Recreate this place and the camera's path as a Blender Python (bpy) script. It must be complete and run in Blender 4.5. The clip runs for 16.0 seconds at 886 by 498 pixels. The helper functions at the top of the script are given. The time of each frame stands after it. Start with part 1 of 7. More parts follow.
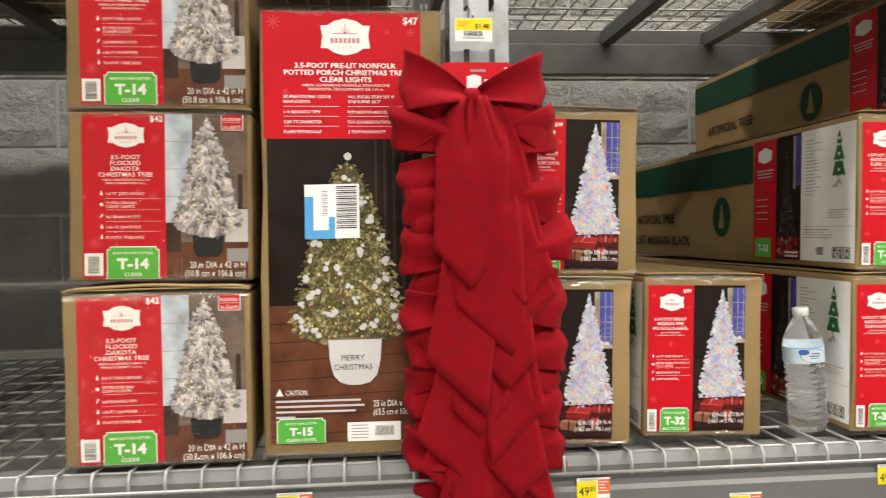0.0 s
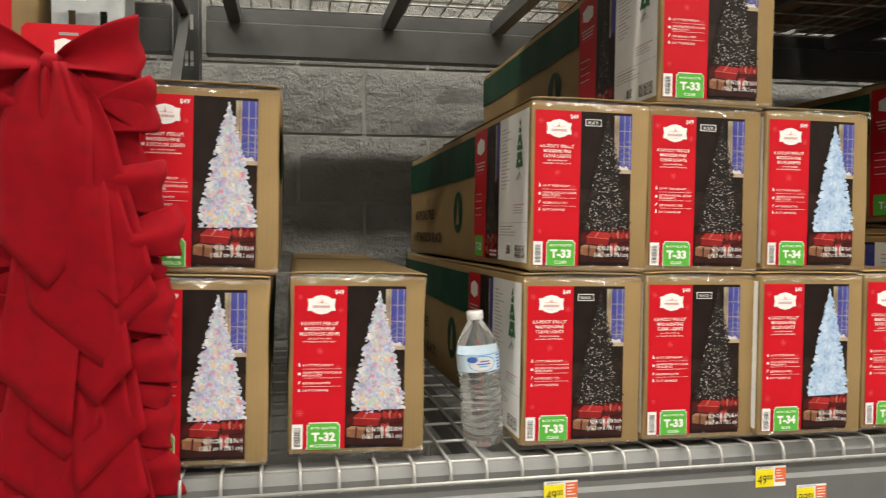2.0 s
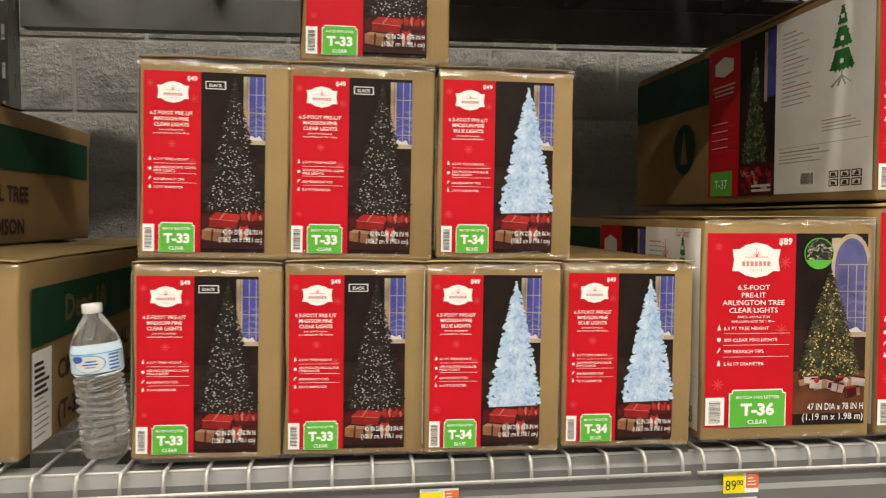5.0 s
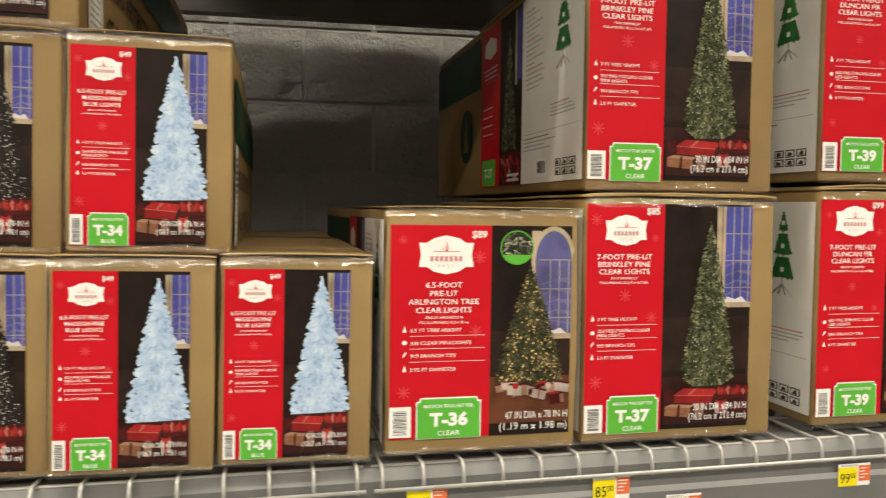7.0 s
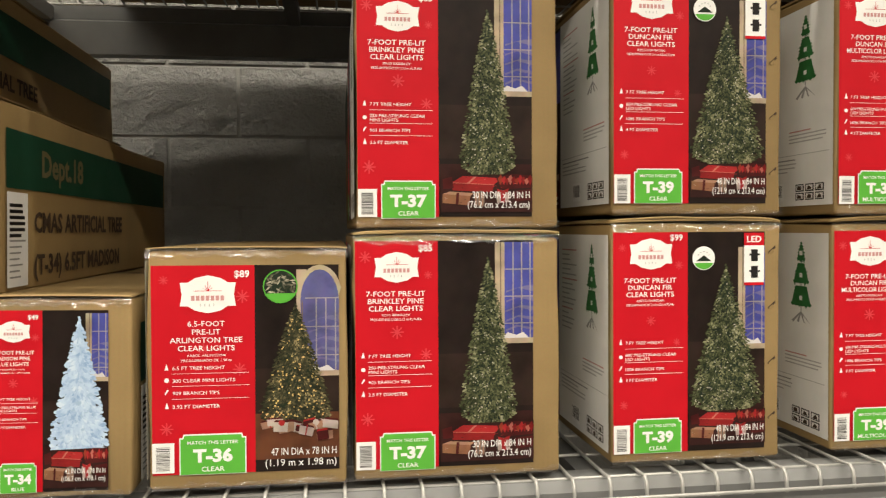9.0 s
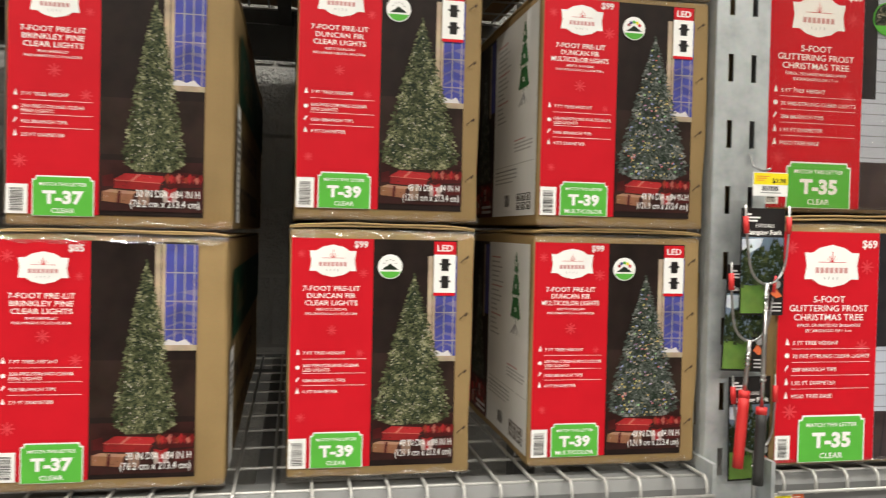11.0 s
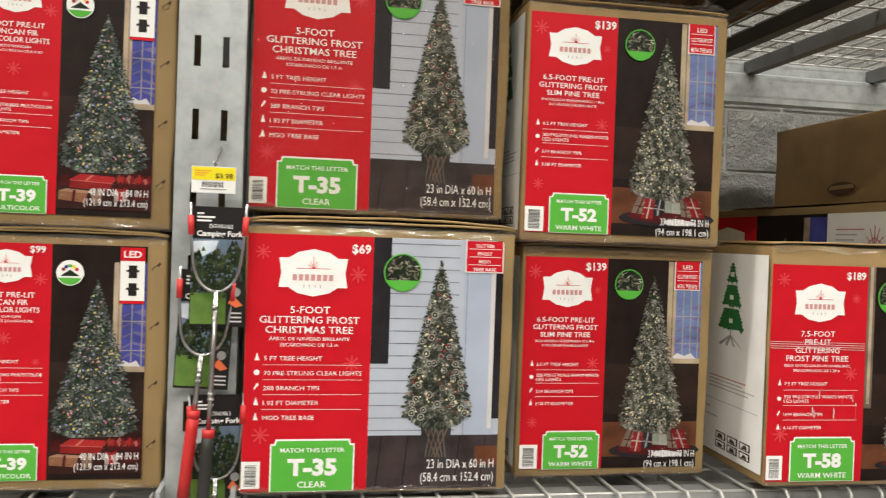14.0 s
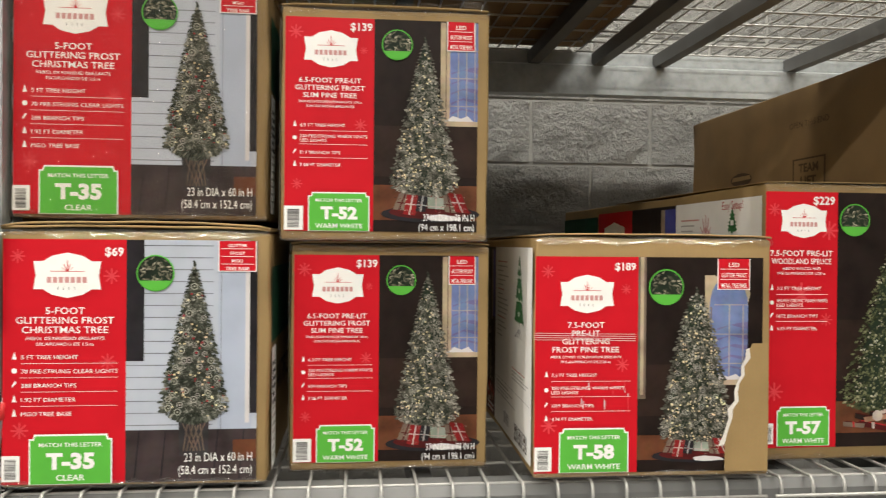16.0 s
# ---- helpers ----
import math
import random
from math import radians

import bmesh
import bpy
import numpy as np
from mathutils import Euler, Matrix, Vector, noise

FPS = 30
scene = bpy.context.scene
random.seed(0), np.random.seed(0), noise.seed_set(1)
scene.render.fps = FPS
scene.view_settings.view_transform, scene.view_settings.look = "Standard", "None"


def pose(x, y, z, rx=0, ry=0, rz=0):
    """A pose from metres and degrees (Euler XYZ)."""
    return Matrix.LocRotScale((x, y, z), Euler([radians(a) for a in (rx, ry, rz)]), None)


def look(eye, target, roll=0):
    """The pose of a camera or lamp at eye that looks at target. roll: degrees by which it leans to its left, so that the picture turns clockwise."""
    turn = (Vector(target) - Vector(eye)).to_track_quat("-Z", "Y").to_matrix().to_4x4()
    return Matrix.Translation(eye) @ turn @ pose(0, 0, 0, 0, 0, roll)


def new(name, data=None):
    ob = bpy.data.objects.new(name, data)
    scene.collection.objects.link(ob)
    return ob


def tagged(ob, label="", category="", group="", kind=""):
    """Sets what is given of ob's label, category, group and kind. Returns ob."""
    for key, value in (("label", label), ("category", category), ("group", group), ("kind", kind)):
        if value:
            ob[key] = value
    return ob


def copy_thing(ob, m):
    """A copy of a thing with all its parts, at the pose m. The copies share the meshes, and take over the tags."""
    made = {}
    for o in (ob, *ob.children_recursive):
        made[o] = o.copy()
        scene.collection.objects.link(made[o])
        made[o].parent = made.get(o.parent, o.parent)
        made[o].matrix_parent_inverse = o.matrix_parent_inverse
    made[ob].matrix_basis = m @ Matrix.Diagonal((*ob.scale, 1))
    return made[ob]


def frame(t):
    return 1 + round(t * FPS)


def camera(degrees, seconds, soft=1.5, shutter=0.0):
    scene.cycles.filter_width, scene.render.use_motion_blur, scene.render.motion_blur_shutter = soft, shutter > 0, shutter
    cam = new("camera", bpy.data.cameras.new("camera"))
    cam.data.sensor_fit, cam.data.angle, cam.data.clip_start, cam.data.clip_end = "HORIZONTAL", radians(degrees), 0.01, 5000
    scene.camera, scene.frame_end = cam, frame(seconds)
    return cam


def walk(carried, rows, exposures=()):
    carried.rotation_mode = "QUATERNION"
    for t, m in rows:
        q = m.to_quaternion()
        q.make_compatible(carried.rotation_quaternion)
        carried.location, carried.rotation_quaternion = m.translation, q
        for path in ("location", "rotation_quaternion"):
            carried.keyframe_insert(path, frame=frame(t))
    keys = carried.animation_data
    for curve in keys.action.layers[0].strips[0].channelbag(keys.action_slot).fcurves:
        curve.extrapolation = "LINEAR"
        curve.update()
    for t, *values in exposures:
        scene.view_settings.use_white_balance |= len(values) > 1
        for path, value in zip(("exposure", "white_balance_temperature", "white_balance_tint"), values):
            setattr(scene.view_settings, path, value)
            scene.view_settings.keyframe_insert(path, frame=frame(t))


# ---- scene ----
cam = camera(58.6, 16.0, soft=1.2, shutter=0.3)
PATH = [
    (0, (0.133, -0.054, 1.458), (0.32, 1.937, 1.415), -0.9),
    (0.5, (0.2, -0.033, 1.449), (0.489, 1.945, 1.406), -0.8),
    (1, (0.336, 0.017, 1.446), (0.676, 1.987, 1.394), 0.2),
    (1.5, (0.446, 0.043, 1.45), (0.826, 2.006, 1.394), 0.4),
    (2, (0.549, 0.025, 1.449), (0.939, 1.986, 1.397), -0.1),
    (2.5, (0.676, -0.007, 1.453), (1.039, 1.959, 1.402), -0.2),
    (3, (0.78, -0.023, 1.451), (1.104, 1.95, 1.395), -0.1),
    (3.2, (0.811, -0.029, 1.445), (1.119, 1.946, 1.38), -0.1),
    (5.3, (1.2, 0.12, 1.441), (1.424, 2.105, 1.35), -0.1),
    (5.5, (1.236, 0.133, 1.445), (1.445, 2.119, 1.351), -0.2),
    (6, (1.318, 0.145, 1.442), (1.518, 2.132, 1.348), -0.5),
    (6.5, (1.398, 0.146, 1.435), (1.681, 2.124, 1.335), -0.2),
    (7, (1.484, 0.16, 1.437), (1.909, 2.111, 1.332), 0.4),
    (7.5, (1.608, 0.164, 1.441), (2.055, 2.11, 1.323), 1.0),
    (8, (1.703, 0.154, 1.456), (2.094, 2.112, 1.34), 0.1),
    (8.2, (1.735, 0.142, 1.462), (2.096, 2.107, 1.358), -0.2),
    (10.3, (2.065, 0.017, 1.448), (2.271, 2.006, 1.442), -0.0),
    (10.5, (2.106, 0.032, 1.457), (2.36, 2.015, 1.425), 0.2),
    (11, (2.228, 0.066, 1.464), (2.603, 2.03, 1.419), 1.2),
    (11.5, (2.342, 0.084, 1.471), (2.76, 2.04, 1.436), 1.3),
    (12, (2.474, 0.074, 1.476), (2.89, 2.029, 1.42), 1.0),
    (12.5, (2.621, 0.039, 1.483), (2.979, 2.005, 1.407), 1.5),
    (13, (2.735, 0.02, 1.475), (3.084, 1.988, 1.411), 2.0),
    (13.5, (2.861, 0.037, 1.465), (3.227, 2.003, 1.422), 2.4),
    (14, (2.989, 0.045, 1.475), (3.339, 2.014, 1.45), 2.0),
    (14.5, (3.1, 0.02, 1.476), (3.405, 1.996, 1.449), 1.0),
    (15, (3.219, -0.023, 1.482), (3.438, 1.965, 1.452), 1.0),
    (15.5, (3.313, -0.049, 1.48), (3.491, 1.943, 1.462), 0.8),
    (16, (3.4, -0.041, 1.472), (3.616, 1.947, 1.46), 0.5),
]
walk(cam, [(t, look(eye, target, roll)) for t, eye, target, roll in PATH],
     [(0.0, -0.66, 6500, 10), (1.0, -0.80, 6550, 10), (3.0, -0.80, 6700, 10), (6.0, -0.91, 7050, 10), (8.0, -0.86, 7200, 10), (10.5, -0.80, 6500, 10), (12.5, -0.95, 6450, 10), (14.0, -0.89, 6450, 10), (16.0, -0.81, 6500, 10)])

# ---- light ----
world = bpy.data.worlds.new("store_air")
scene.world = world
world.use_nodes = True
world.node_tree.nodes["Background"].inputs[0].default_value = (0.9, 0.95, 1.0, 1)
world.node_tree.nodes["Background"].inputs[1].default_value = 0.02

CEILING, LAMP_Z = 5.4, 4.7
LAMP_ROWS = (0.82, -3.5)


def strip_lamp(x, y, down, up):
    """Light of one suspended strip fixture: most of it down, some onto the ceiling."""
    for name, power, dz, turn in (("strip_light_down", down, -0.05, 0), ("strip_light_up", up, 0.06, 180)):
        light = bpy.data.lights.new(name, "AREA")
        light.shape, light.size, light.size_y, light.energy = "RECTANGLE", 9.0, 0.16, power
        light.color = (1.0, 0.945, 0.84)
        ob = new(name, light)
        ob.matrix_world = pose(x, y, LAMP_Z + dz, turn, 0, 0)


for lamp_y, lamp_down, lamp_up in zip(LAMP_ROWS, (580, 960), (120, 120)):
    strip_lamp(2.0, lamp_y, lamp_down, lamp_up)

# ---- materials ----


def ramp(nodes, stops):
    r = nodes.new("ShaderNodeValToRGB")
    while len(r.color_ramp.elements) < len(stops):
        r.color_ramp.elements.new(0.5)
    for e, (p, c) in zip(r.color_ramp.elements, stops):
        e.position, e.color = p, (*c, 1)
    return r


def surface(name, color, rough=0.5, metal=0.0, vary=0.12, scale=9.0, grain=220.0, bump=0.15, depth=0.001, coat=0.0, dirt=None, sheen=0.0):
    """A surface with stains at one scale and grain at another."""
    m = bpy.data.materials.new(name)
    m.use_nodes = True
    n, l = m.node_tree.nodes, m.node_tree.links
    b = n["Principled BSDF"]
    b.inputs["Metallic"].default_value = metal
    b.inputs["Coat Weight"].default_value = coat
    b.inputs["Coat Roughness"].default_value = 0.12
    b.inputs["Sheen Weight"].default_value = sheen
    co = n.new("ShaderNodeTexCoord")
    big, fine = n.new("ShaderNodeTexNoise"), n.new("ShaderNodeTexNoise")
    big.inputs["Scale"].default_value, big.inputs["Detail"].default_value = scale, 5
    fine.inputs["Scale"].default_value, fine.inputs["Detail"].default_value = grain, 3
    for t in (big, fine):
        l.new(co.outputs["Object"], t.inputs["Vector"])
    dark = tuple(c * (1 - 1.6 * vary) for c in color) if dirt is None else dirt
    r = ramp(n, [(0.3, dark), (0.52, color), (0.75, tuple(min(1, c * (1 + vary)) for c in color))])
    l.new(big.outputs["Fac"], r.inputs["Fac"])
    mix = n.new("ShaderNodeMixRGB")
    mix.blend_type = "MULTIPLY"
    mix.inputs["Fac"].default_value = vary
    l.new(r.outputs["Color"], mix.inputs["Color1"])
    l.new(fine.outputs["Color"], mix.inputs["Color2"])
    l.new(mix.outputs["Color"], b.inputs["Base Color"])
    rr = n.new("ShaderNodeMapRange")
    rr.inputs["To Min"].default_value, rr.inputs["To Max"].default_value = max(0.03, rough - 0.1), min(1, rough + 0.12)
    l.new(big.outputs["Fac"], rr.inputs["Value"])
    l.new(rr.outputs["Result"], b.inputs["Roughness"])
    bp = n.new("ShaderNodeBump")
    bp.inputs["Strength"].default_value, bp.inputs["Distance"].default_value = bump, depth
    l.new(fine.outputs["Fac"], bp.inputs["Height"])
    l.new(bp.outputs["Normal"], b.inputs["Normal"])
    return m


def printed(name, color, rough=0.42):
    """Ink on coated label stock under clear film: a little uneven, with soft creases."""
    m = surface(name, color, rough, 0, 0.30 if "photo" in name else 0.05, 22 if "photo" in name else 14, 60, 0.10, 0.0012, 0.0)
    m.node_tree.nodes["Principled BSDF"].inputs["Specular IOR Level"].default_value = 0.14
    return m


def foliage_print(name, stops, rough=0.4):
    """Printed needles: every sprig has its own tone."""
    m = bpy.data.materials.new(name)
    m.use_nodes = True
    n, l = m.node_tree.nodes, m.node_tree.links
    g = n.new("ShaderNodeNewGeometry")
    r = ramp(n, stops)
    co, clump, mix = n.new("ShaderNodeTexCoord"), n.new("ShaderNodeTexNoise"), n.new("ShaderNodeMath")
    clump.inputs["Scale"].default_value, clump.inputs["Detail"].default_value = 75, 3
    l.new(co.outputs["Object"], clump.inputs["Vector"])
    spread = n.new("ShaderNodeMapRange")
    spread.inputs["From Min"].default_value, spread.inputs["From Max"].default_value = 0.36, 0.64
    spread.inputs["To Min"].default_value, spread.inputs["To Max"].default_value = -0.32, 0.32
    l.new(clump.outputs["Fac"], spread.inputs["Value"])
    mix.operation, mix.use_clamp = "ADD", True
    tame = n.new("ShaderNodeMapRange")
    tame.inputs["To Min"].default_value, tame.inputs["To Max"].default_value = 0.16, 0.84
    l.new(g.outputs["Random Per Island"], tame.inputs["Value"])
    l.new(tame.outputs["Result"], mix.inputs[0])
    l.new(spread.outputs["Result"], mix.inputs[1])
    l.new(mix.outputs["Value"], r.inputs["Fac"])
    l.new(r.outputs["Color"], n["Principled BSDF"].inputs["Base Color"])
    n["Principled BSDF"].inputs["Roughness"].default_value = rough
    n["Principled BSDF"].inputs["Specular IOR Level"].default_value = 0.14
    return m


def cardboard(name, color):
    m = surface(name, color, 0.62, 0, 0.14, 6, 300, 0.12, 0.0008)
    m.node_tree.nodes["Principled BSDF"].inputs["Specular IOR Level"].default_value = 0.25
    n, l = m.node_tree.nodes, m.node_tree.links
    b = n["Principled BSDF"]
    co, wave = n.new("ShaderNodeTexCoord"), n.new("ShaderNodeTexWave")
    wave.inputs["Scale"].default_value, wave.inputs["Distortion"].default_value = 48, 1.5
    l.new(co.outputs["Object"], wave.inputs["Vector"])
    info = n.new("ShaderNodeObjectInfo")
    hsv = n.new("ShaderNodeHueSaturation")
    mr = n.new("ShaderNodeMapRange")
    mr.inputs["To Min"].default_value, mr.inputs["To Max"].default_value = 0.88, 1.1
    l.new(info.outputs["Random"], mr.inputs["Value"])
    l.new(mr.outputs["Result"], hsv.inputs["Value"])
    old = b.inputs["Base Color"].links[0].from_socket
    l.new(old, hsv.inputs["Color"])
    l.new(hsv.outputs["Color"], b.inputs["Base Color"])
    bump2 = n.new("ShaderNodeBump")
    bump2.inputs["Strength"].default_value, bump2.inputs["Distance"].default_value = 0.10, 0.0006
    l.new(wave.outputs["Fac"], bump2.inputs["Height"])
    l.new(b.inputs["Normal"].links[0].from_socket, bump2.inputs["Normal"])
    l.new(bump2.outputs["Normal"], b.inputs["Normal"])
    return m


def clear_film(name, gloss, stretch=(1, 2, 4)):
    """Wrinkled clear packing tape."""
    m = bpy.data.materials.new(name)
    m.use_nodes = True
    n, l = m.node_tree.nodes, m.node_tree.links
    out = n["Material Output"]
    n.remove(n["Principled BSDF"])
    tr, gl, mix = n.new("ShaderNodeBsdfTransparent"), n.new("ShaderNodeBsdfGlossy"), n.new("ShaderNodeMixShader")
    tr.inputs["Color"].default_value = (0.95, 0.93, 0.9, 1)
    gl.inputs["Roughness"].default_value = 0.10
    co, ns, bp = n.new("ShaderNodeTexCoord"), n.new("ShaderNodeTexNoise"), n.new("ShaderNodeBump")
    mp = n.new("ShaderNodeMapping")
    mp.inputs["Scale"].default_value = stretch
    ns.inputs["Scale"].default_value, ns.inputs["Detail"].default_value, ns.inputs["Distortion"].default_value = 34, 4, 1.2
    l.new(co.outputs["Object"], mp.inputs["Vector"])
    l.new(mp.outputs["Vector"], ns.inputs["Vector"])
    bp.inputs["Strength"].default_value, bp.inputs["Distance"].default_value = 1.0, 0.012
    l.new(ns.outputs["Fac"], bp.inputs["Height"])
    l.new(bp.outputs["Normal"], gl.inputs["Normal"])
    mix.inputs["Fac"].default_value = gloss
    l.new(tr.outputs[0], mix.inputs[1])
    l.new(gl.outputs[0], mix.inputs[2])
    l.new(mix.outputs[0], out.inputs["Surface"])
    return m


def masonry(name, color):
    """Painted split-face concrete block."""
    m = surface(name, color, 0.75, 0, 0.10, 5, 90, 0.0, 0.002)
    n, l = m.node_tree.nodes, m.node_tree.links
    b = n["Principled BSDF"]
    co = n.new("ShaderNodeTexCoord")
    a, c = n.new("ShaderNodeTexNoise"), n.new("ShaderNodeTexNoise")
    a.inputs["Scale"].default_value, a.inputs["Detail"].default_value, a.inputs["Roughness"].default_value = 38, 8, 0.68
    c.inputs["Scale"].default_value, c.inputs["Detail"].default_value = 120, 4
    info, add = n.new("ShaderNodeObjectInfo"), n.new("ShaderNodeVectorMath")
    l.new(co.outputs["Object"], add.inputs[0])
    l.new(info.outputs["Location"], add.inputs[1])
    for t in (a, c):
        l.new(add.outputs[0], t.inputs["Vector"])
    b1, b2 = n.new("ShaderNodeBump"), n.new("ShaderNodeBump")
    b1.inputs["Strength"].default_value, b1.inputs["Distance"].default_value = 1.0, 0.055
    b2.inputs["Strength"].default_value, b2.inputs["Distance"].default_value = 0.4, 0.004
    l.new(a.outputs["Fac"], b1.inputs["Height"])
    l.new(c.outputs["Fac"], b2.inputs["Height"])
    l.new(b1.outputs["Normal"], b2.inputs["Normal"])
    l.new(b2.outputs["Normal"], b.inputs["Normal"])
    return m


def clear_plastic(name, ior):
    m = bpy.data.materials.new(name)
    m.use_nodes = True
    b = m.node_tree.nodes["Principled BSDF"]
    b.inputs["Base Color"].default_value = (0.97, 0.98, 0.98, 1)
    b.inputs["Transmission Weight"].default_value, b.inputs["Roughness"].default_value, b.inputs["IOR"].default_value = 0.90, 0.05, ior
    return m


def glow(name, color, strength):
    m = bpy.data.materials.new(name)
    m.use_nodes = True
    b = m.node_tree.nodes["Principled BSDF"]
    b.inputs["Emission Color"].default_value, b.inputs["Emission Strength"].default_value = (*color, 1), strength
    return m


KRAFT = cardboard("kraft_cardboard", (0.295, 0.20, 0.088))
CARTON = cardboard("brown_carton", (0.24, 0.155, 0.07))
TAPE = clear_film("clear_packing_tape", 0.14)
FILM = clear_film("clear_stretch_film", 0.022)
CREASED_FILM = clear_film("creased_stretch_film", 0.05, (0.35, 1, 9))
RED = printed("red_label_ink", (0.55, 0.008, 0.018))
RED_DARK = printed("dark_red_ink", (0.40, 0.02, 0.03))
FLAKE = printed("pale_red_ink", (0.68, 0.055, 0.07))
WHITE = printed("white_label_ink", (0.86, 0.86, 0.85))
PANEL = printed("white_side_panel", (0.80, 0.80, 0.78), 0.4)
GREEN = printed("green_tag_ink", (0.10, 0.44, 0.055))
BAND = printed("dark_green_band", (0.010, 0.055, 0.030), 0.5)
BAND_INK = printed("faded_band_ink", (0.15, 0.125, 0.062), 0.5)
BLACK = printed("black_ink", (0.018, 0.016, 0.016))
GREY = printed("grey_ink", (0.30, 0.30, 0.30))
PALE_GREY = printed("pale_grey_ink", (0.44, 0.44, 0.435))
PINK_INK = printed("pale_pink_ink", (0.56, 0.28, 0.27))
ROOM = printed("dark_room_photo", (0.018, 0.0108, 0.0090))
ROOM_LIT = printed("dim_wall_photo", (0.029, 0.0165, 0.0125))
FLOOR_PRINT = printed("wood_floor_photo", (0.145, 0.052, 0.025))
BLUE = printed("night_window_photo", (0.075, 0.085, 0.36))
BLUE_DUSK = printed("violet_window_photo", (0.115, 0.115, 0.29))
BLUE_PALE = printed("dusk_window_photo", (0.170, 0.225, 0.437))
CREAM = printed("cream_frame_photo", (0.50, 0.40, 0.28))
MULLION = printed("window_bar_photo", (0.36, 0.33, 0.36))
REFLECT = printed("pane_reflection_photo", (0.17, 0.16, 0.33))
SKY_PRINT = printed("bright_window_photo", (0.64, 0.73, 0.84))
SIDING = printed("white_siding_print", (0.445, 0.485, 0.57))
DOOR_PRINT = printed("pale_door_print", (0.40, 0.45, 0.565))
PLANTER = printed("planter_photo", (0.050, 0.046, 0.050))
SIDING_LINE = printed("siding_shadow_photo", (0.26, 0.27, 0.31))
DECK_PRINT = printed("porch_floor_photo", (0.055, 0.040, 0.042))
SHUTTER = printed("shutter_photo", (0.022, 0.020, 0.024))
TAUPE = printed("taupe_wall_photo", (0.19, 0.14, 0.11))
SOFT_WHITE = printed("soft_white_print", (0.60, 0.58, 0.59))
STRIPE = printed("brown_curtain_photo", (0.055, 0.030, 0.022))
POT = printed("black_pot_photo", (0.022, 0.022, 0.026))
GIFT_RED = printed("red_gift_photo", (0.43, 0.026, 0.028))
GIFT_TAN = printed("tan_gift_photo", (0.40, 0.22, 0.15))
GIFT_PALE = printed("pale_gift_photo", (0.55, 0.46, 0.42))
GIFT_DARK = printed("maroon_gift_photo", (0.085, 0.011, 0.011))
STICKER_BLUE = printed("blue_sticker_ink", (0.10, 0.36, 0.68))
YELLOW = printed("yellow_tag_paper", (0.80, 0.68, 0.02), 0.45)
ORANGE = printed("orange_tag_paper", (0.72, 0.16, 0.06), 0.45)
KRAFT_INK = printed("dark_kraft_ink", (0.065, 0.042, 0.028), 0.6)
# Stencil ink lightened: its faintness on the dim carton is put into the colour.
STENCIL = printed("faded_stencil_ink", (0.10, 0.065, 0.035), 0.6)
TORN = surface("torn_paper_core", (0.74, 0.71, 0.66), 0.9)
N_GREEN = foliage_print("green_needles_photo", [(0, (0.018, 0.024, 0.010)), (0.5, (0.070, 0.080, 0.038)), (0.85, (0.155, 0.162, 0.086)), (1, (0.28, 0.275, 0.165))])
N_COOL = foliage_print("cool_needles_photo", [(0, (0.016, 0.022, 0.018)), (0.5, (0.062, 0.076, 0.064)), (0.85, (0.14, 0.152, 0.142)), (1, (0.27, 0.27, 0.26))])
N_SILVER = foliage_print("silver_frosted_needles_photo", [(0, (0.026, 0.027, 0.020)), (0.4, (0.076, 0.075, 0.060)), (0.8, (0.19, 0.182, 0.155)), (1, (0.38, 0.365, 0.32))])
N_FROST = foliage_print("frosted_needles_photo", [(0, (0.020, 0.024, 0.014)), (0.45, (0.085, 0.084, 0.058)), (0.8, (0.225, 0.205, 0.155)), (1, (0.46, 0.42, 0.33))])
N_WARM = foliage_print("warm_needles_photo", [(0, (0.014, 0.016, 0.008)), (0.5, (0.046, 0.046, 0.024)), (0.85, (0.115, 0.10, 0.05)), (1, (0.28, 0.23, 0.12))])
PORCH_CORE = printed("porch_core_photo", (0.10, 0.085, 0.035))
LABEL_DEEP = printed("deep_blue_label_ink", (0.05, 0.12, 0.42))
LABEL_PALE = printed("pale_blue_label", (0.56, 0.70, 0.82))
PLATE_INK = printed("plate_ink", (0.58, 0.30, 0.30))
GIFT_WOOD = printed("brown_gift_photo", (0.27, 0.125, 0.068))
SAGE = printed("sage_gift_photo", (0.34, 0.40, 0.33))
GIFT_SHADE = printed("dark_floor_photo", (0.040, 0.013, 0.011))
GIFT_MID = printed("deep_red_gift_photo", (0.26, 0.016, 0.017))
GIFT_GLINT = printed("bright_red_gift_photo", (0.55, 0.17, 0.13))
GIFT_ORANGE = printed("orange_red_gift_photo", (0.30, 0.045, 0.024))
N_FIR = foliage_print("dark_frosted_needles_photo", [(0, (0.012, 0.016, 0.011)), (0.45, (0.045, 0.052, 0.040)), (0.8, (0.13, 0.134, 0.112)), (1, (0.34, 0.335, 0.295))])
N_PORCH = foliage_print("porch_needles_photo", [(0, (0.035, 0.04, 0.014)), (0.4, (0.12, 0.11, 0.045)), (0.8, (0.27, 0.225, 0.10)), (1, (0.50, 0.42, 0.22))])
N_BLACK = foliage_print("black_needles_photo", [(0, (0.012, 0.010, 0.010)), (0.6, (0.026, 0.021, 0.019)), (1, (0.055, 0.045, 0.040))])
N_BLUE = foliage_print("pale_blue_needles_photo", [(0, (0.27, 0.41, 0.64)), (0.35, (0.41, 0.55, 0.755)), (0.8, (0.50, 0.645, 0.815)), (1, (0.60, 0.71, 0.85))])
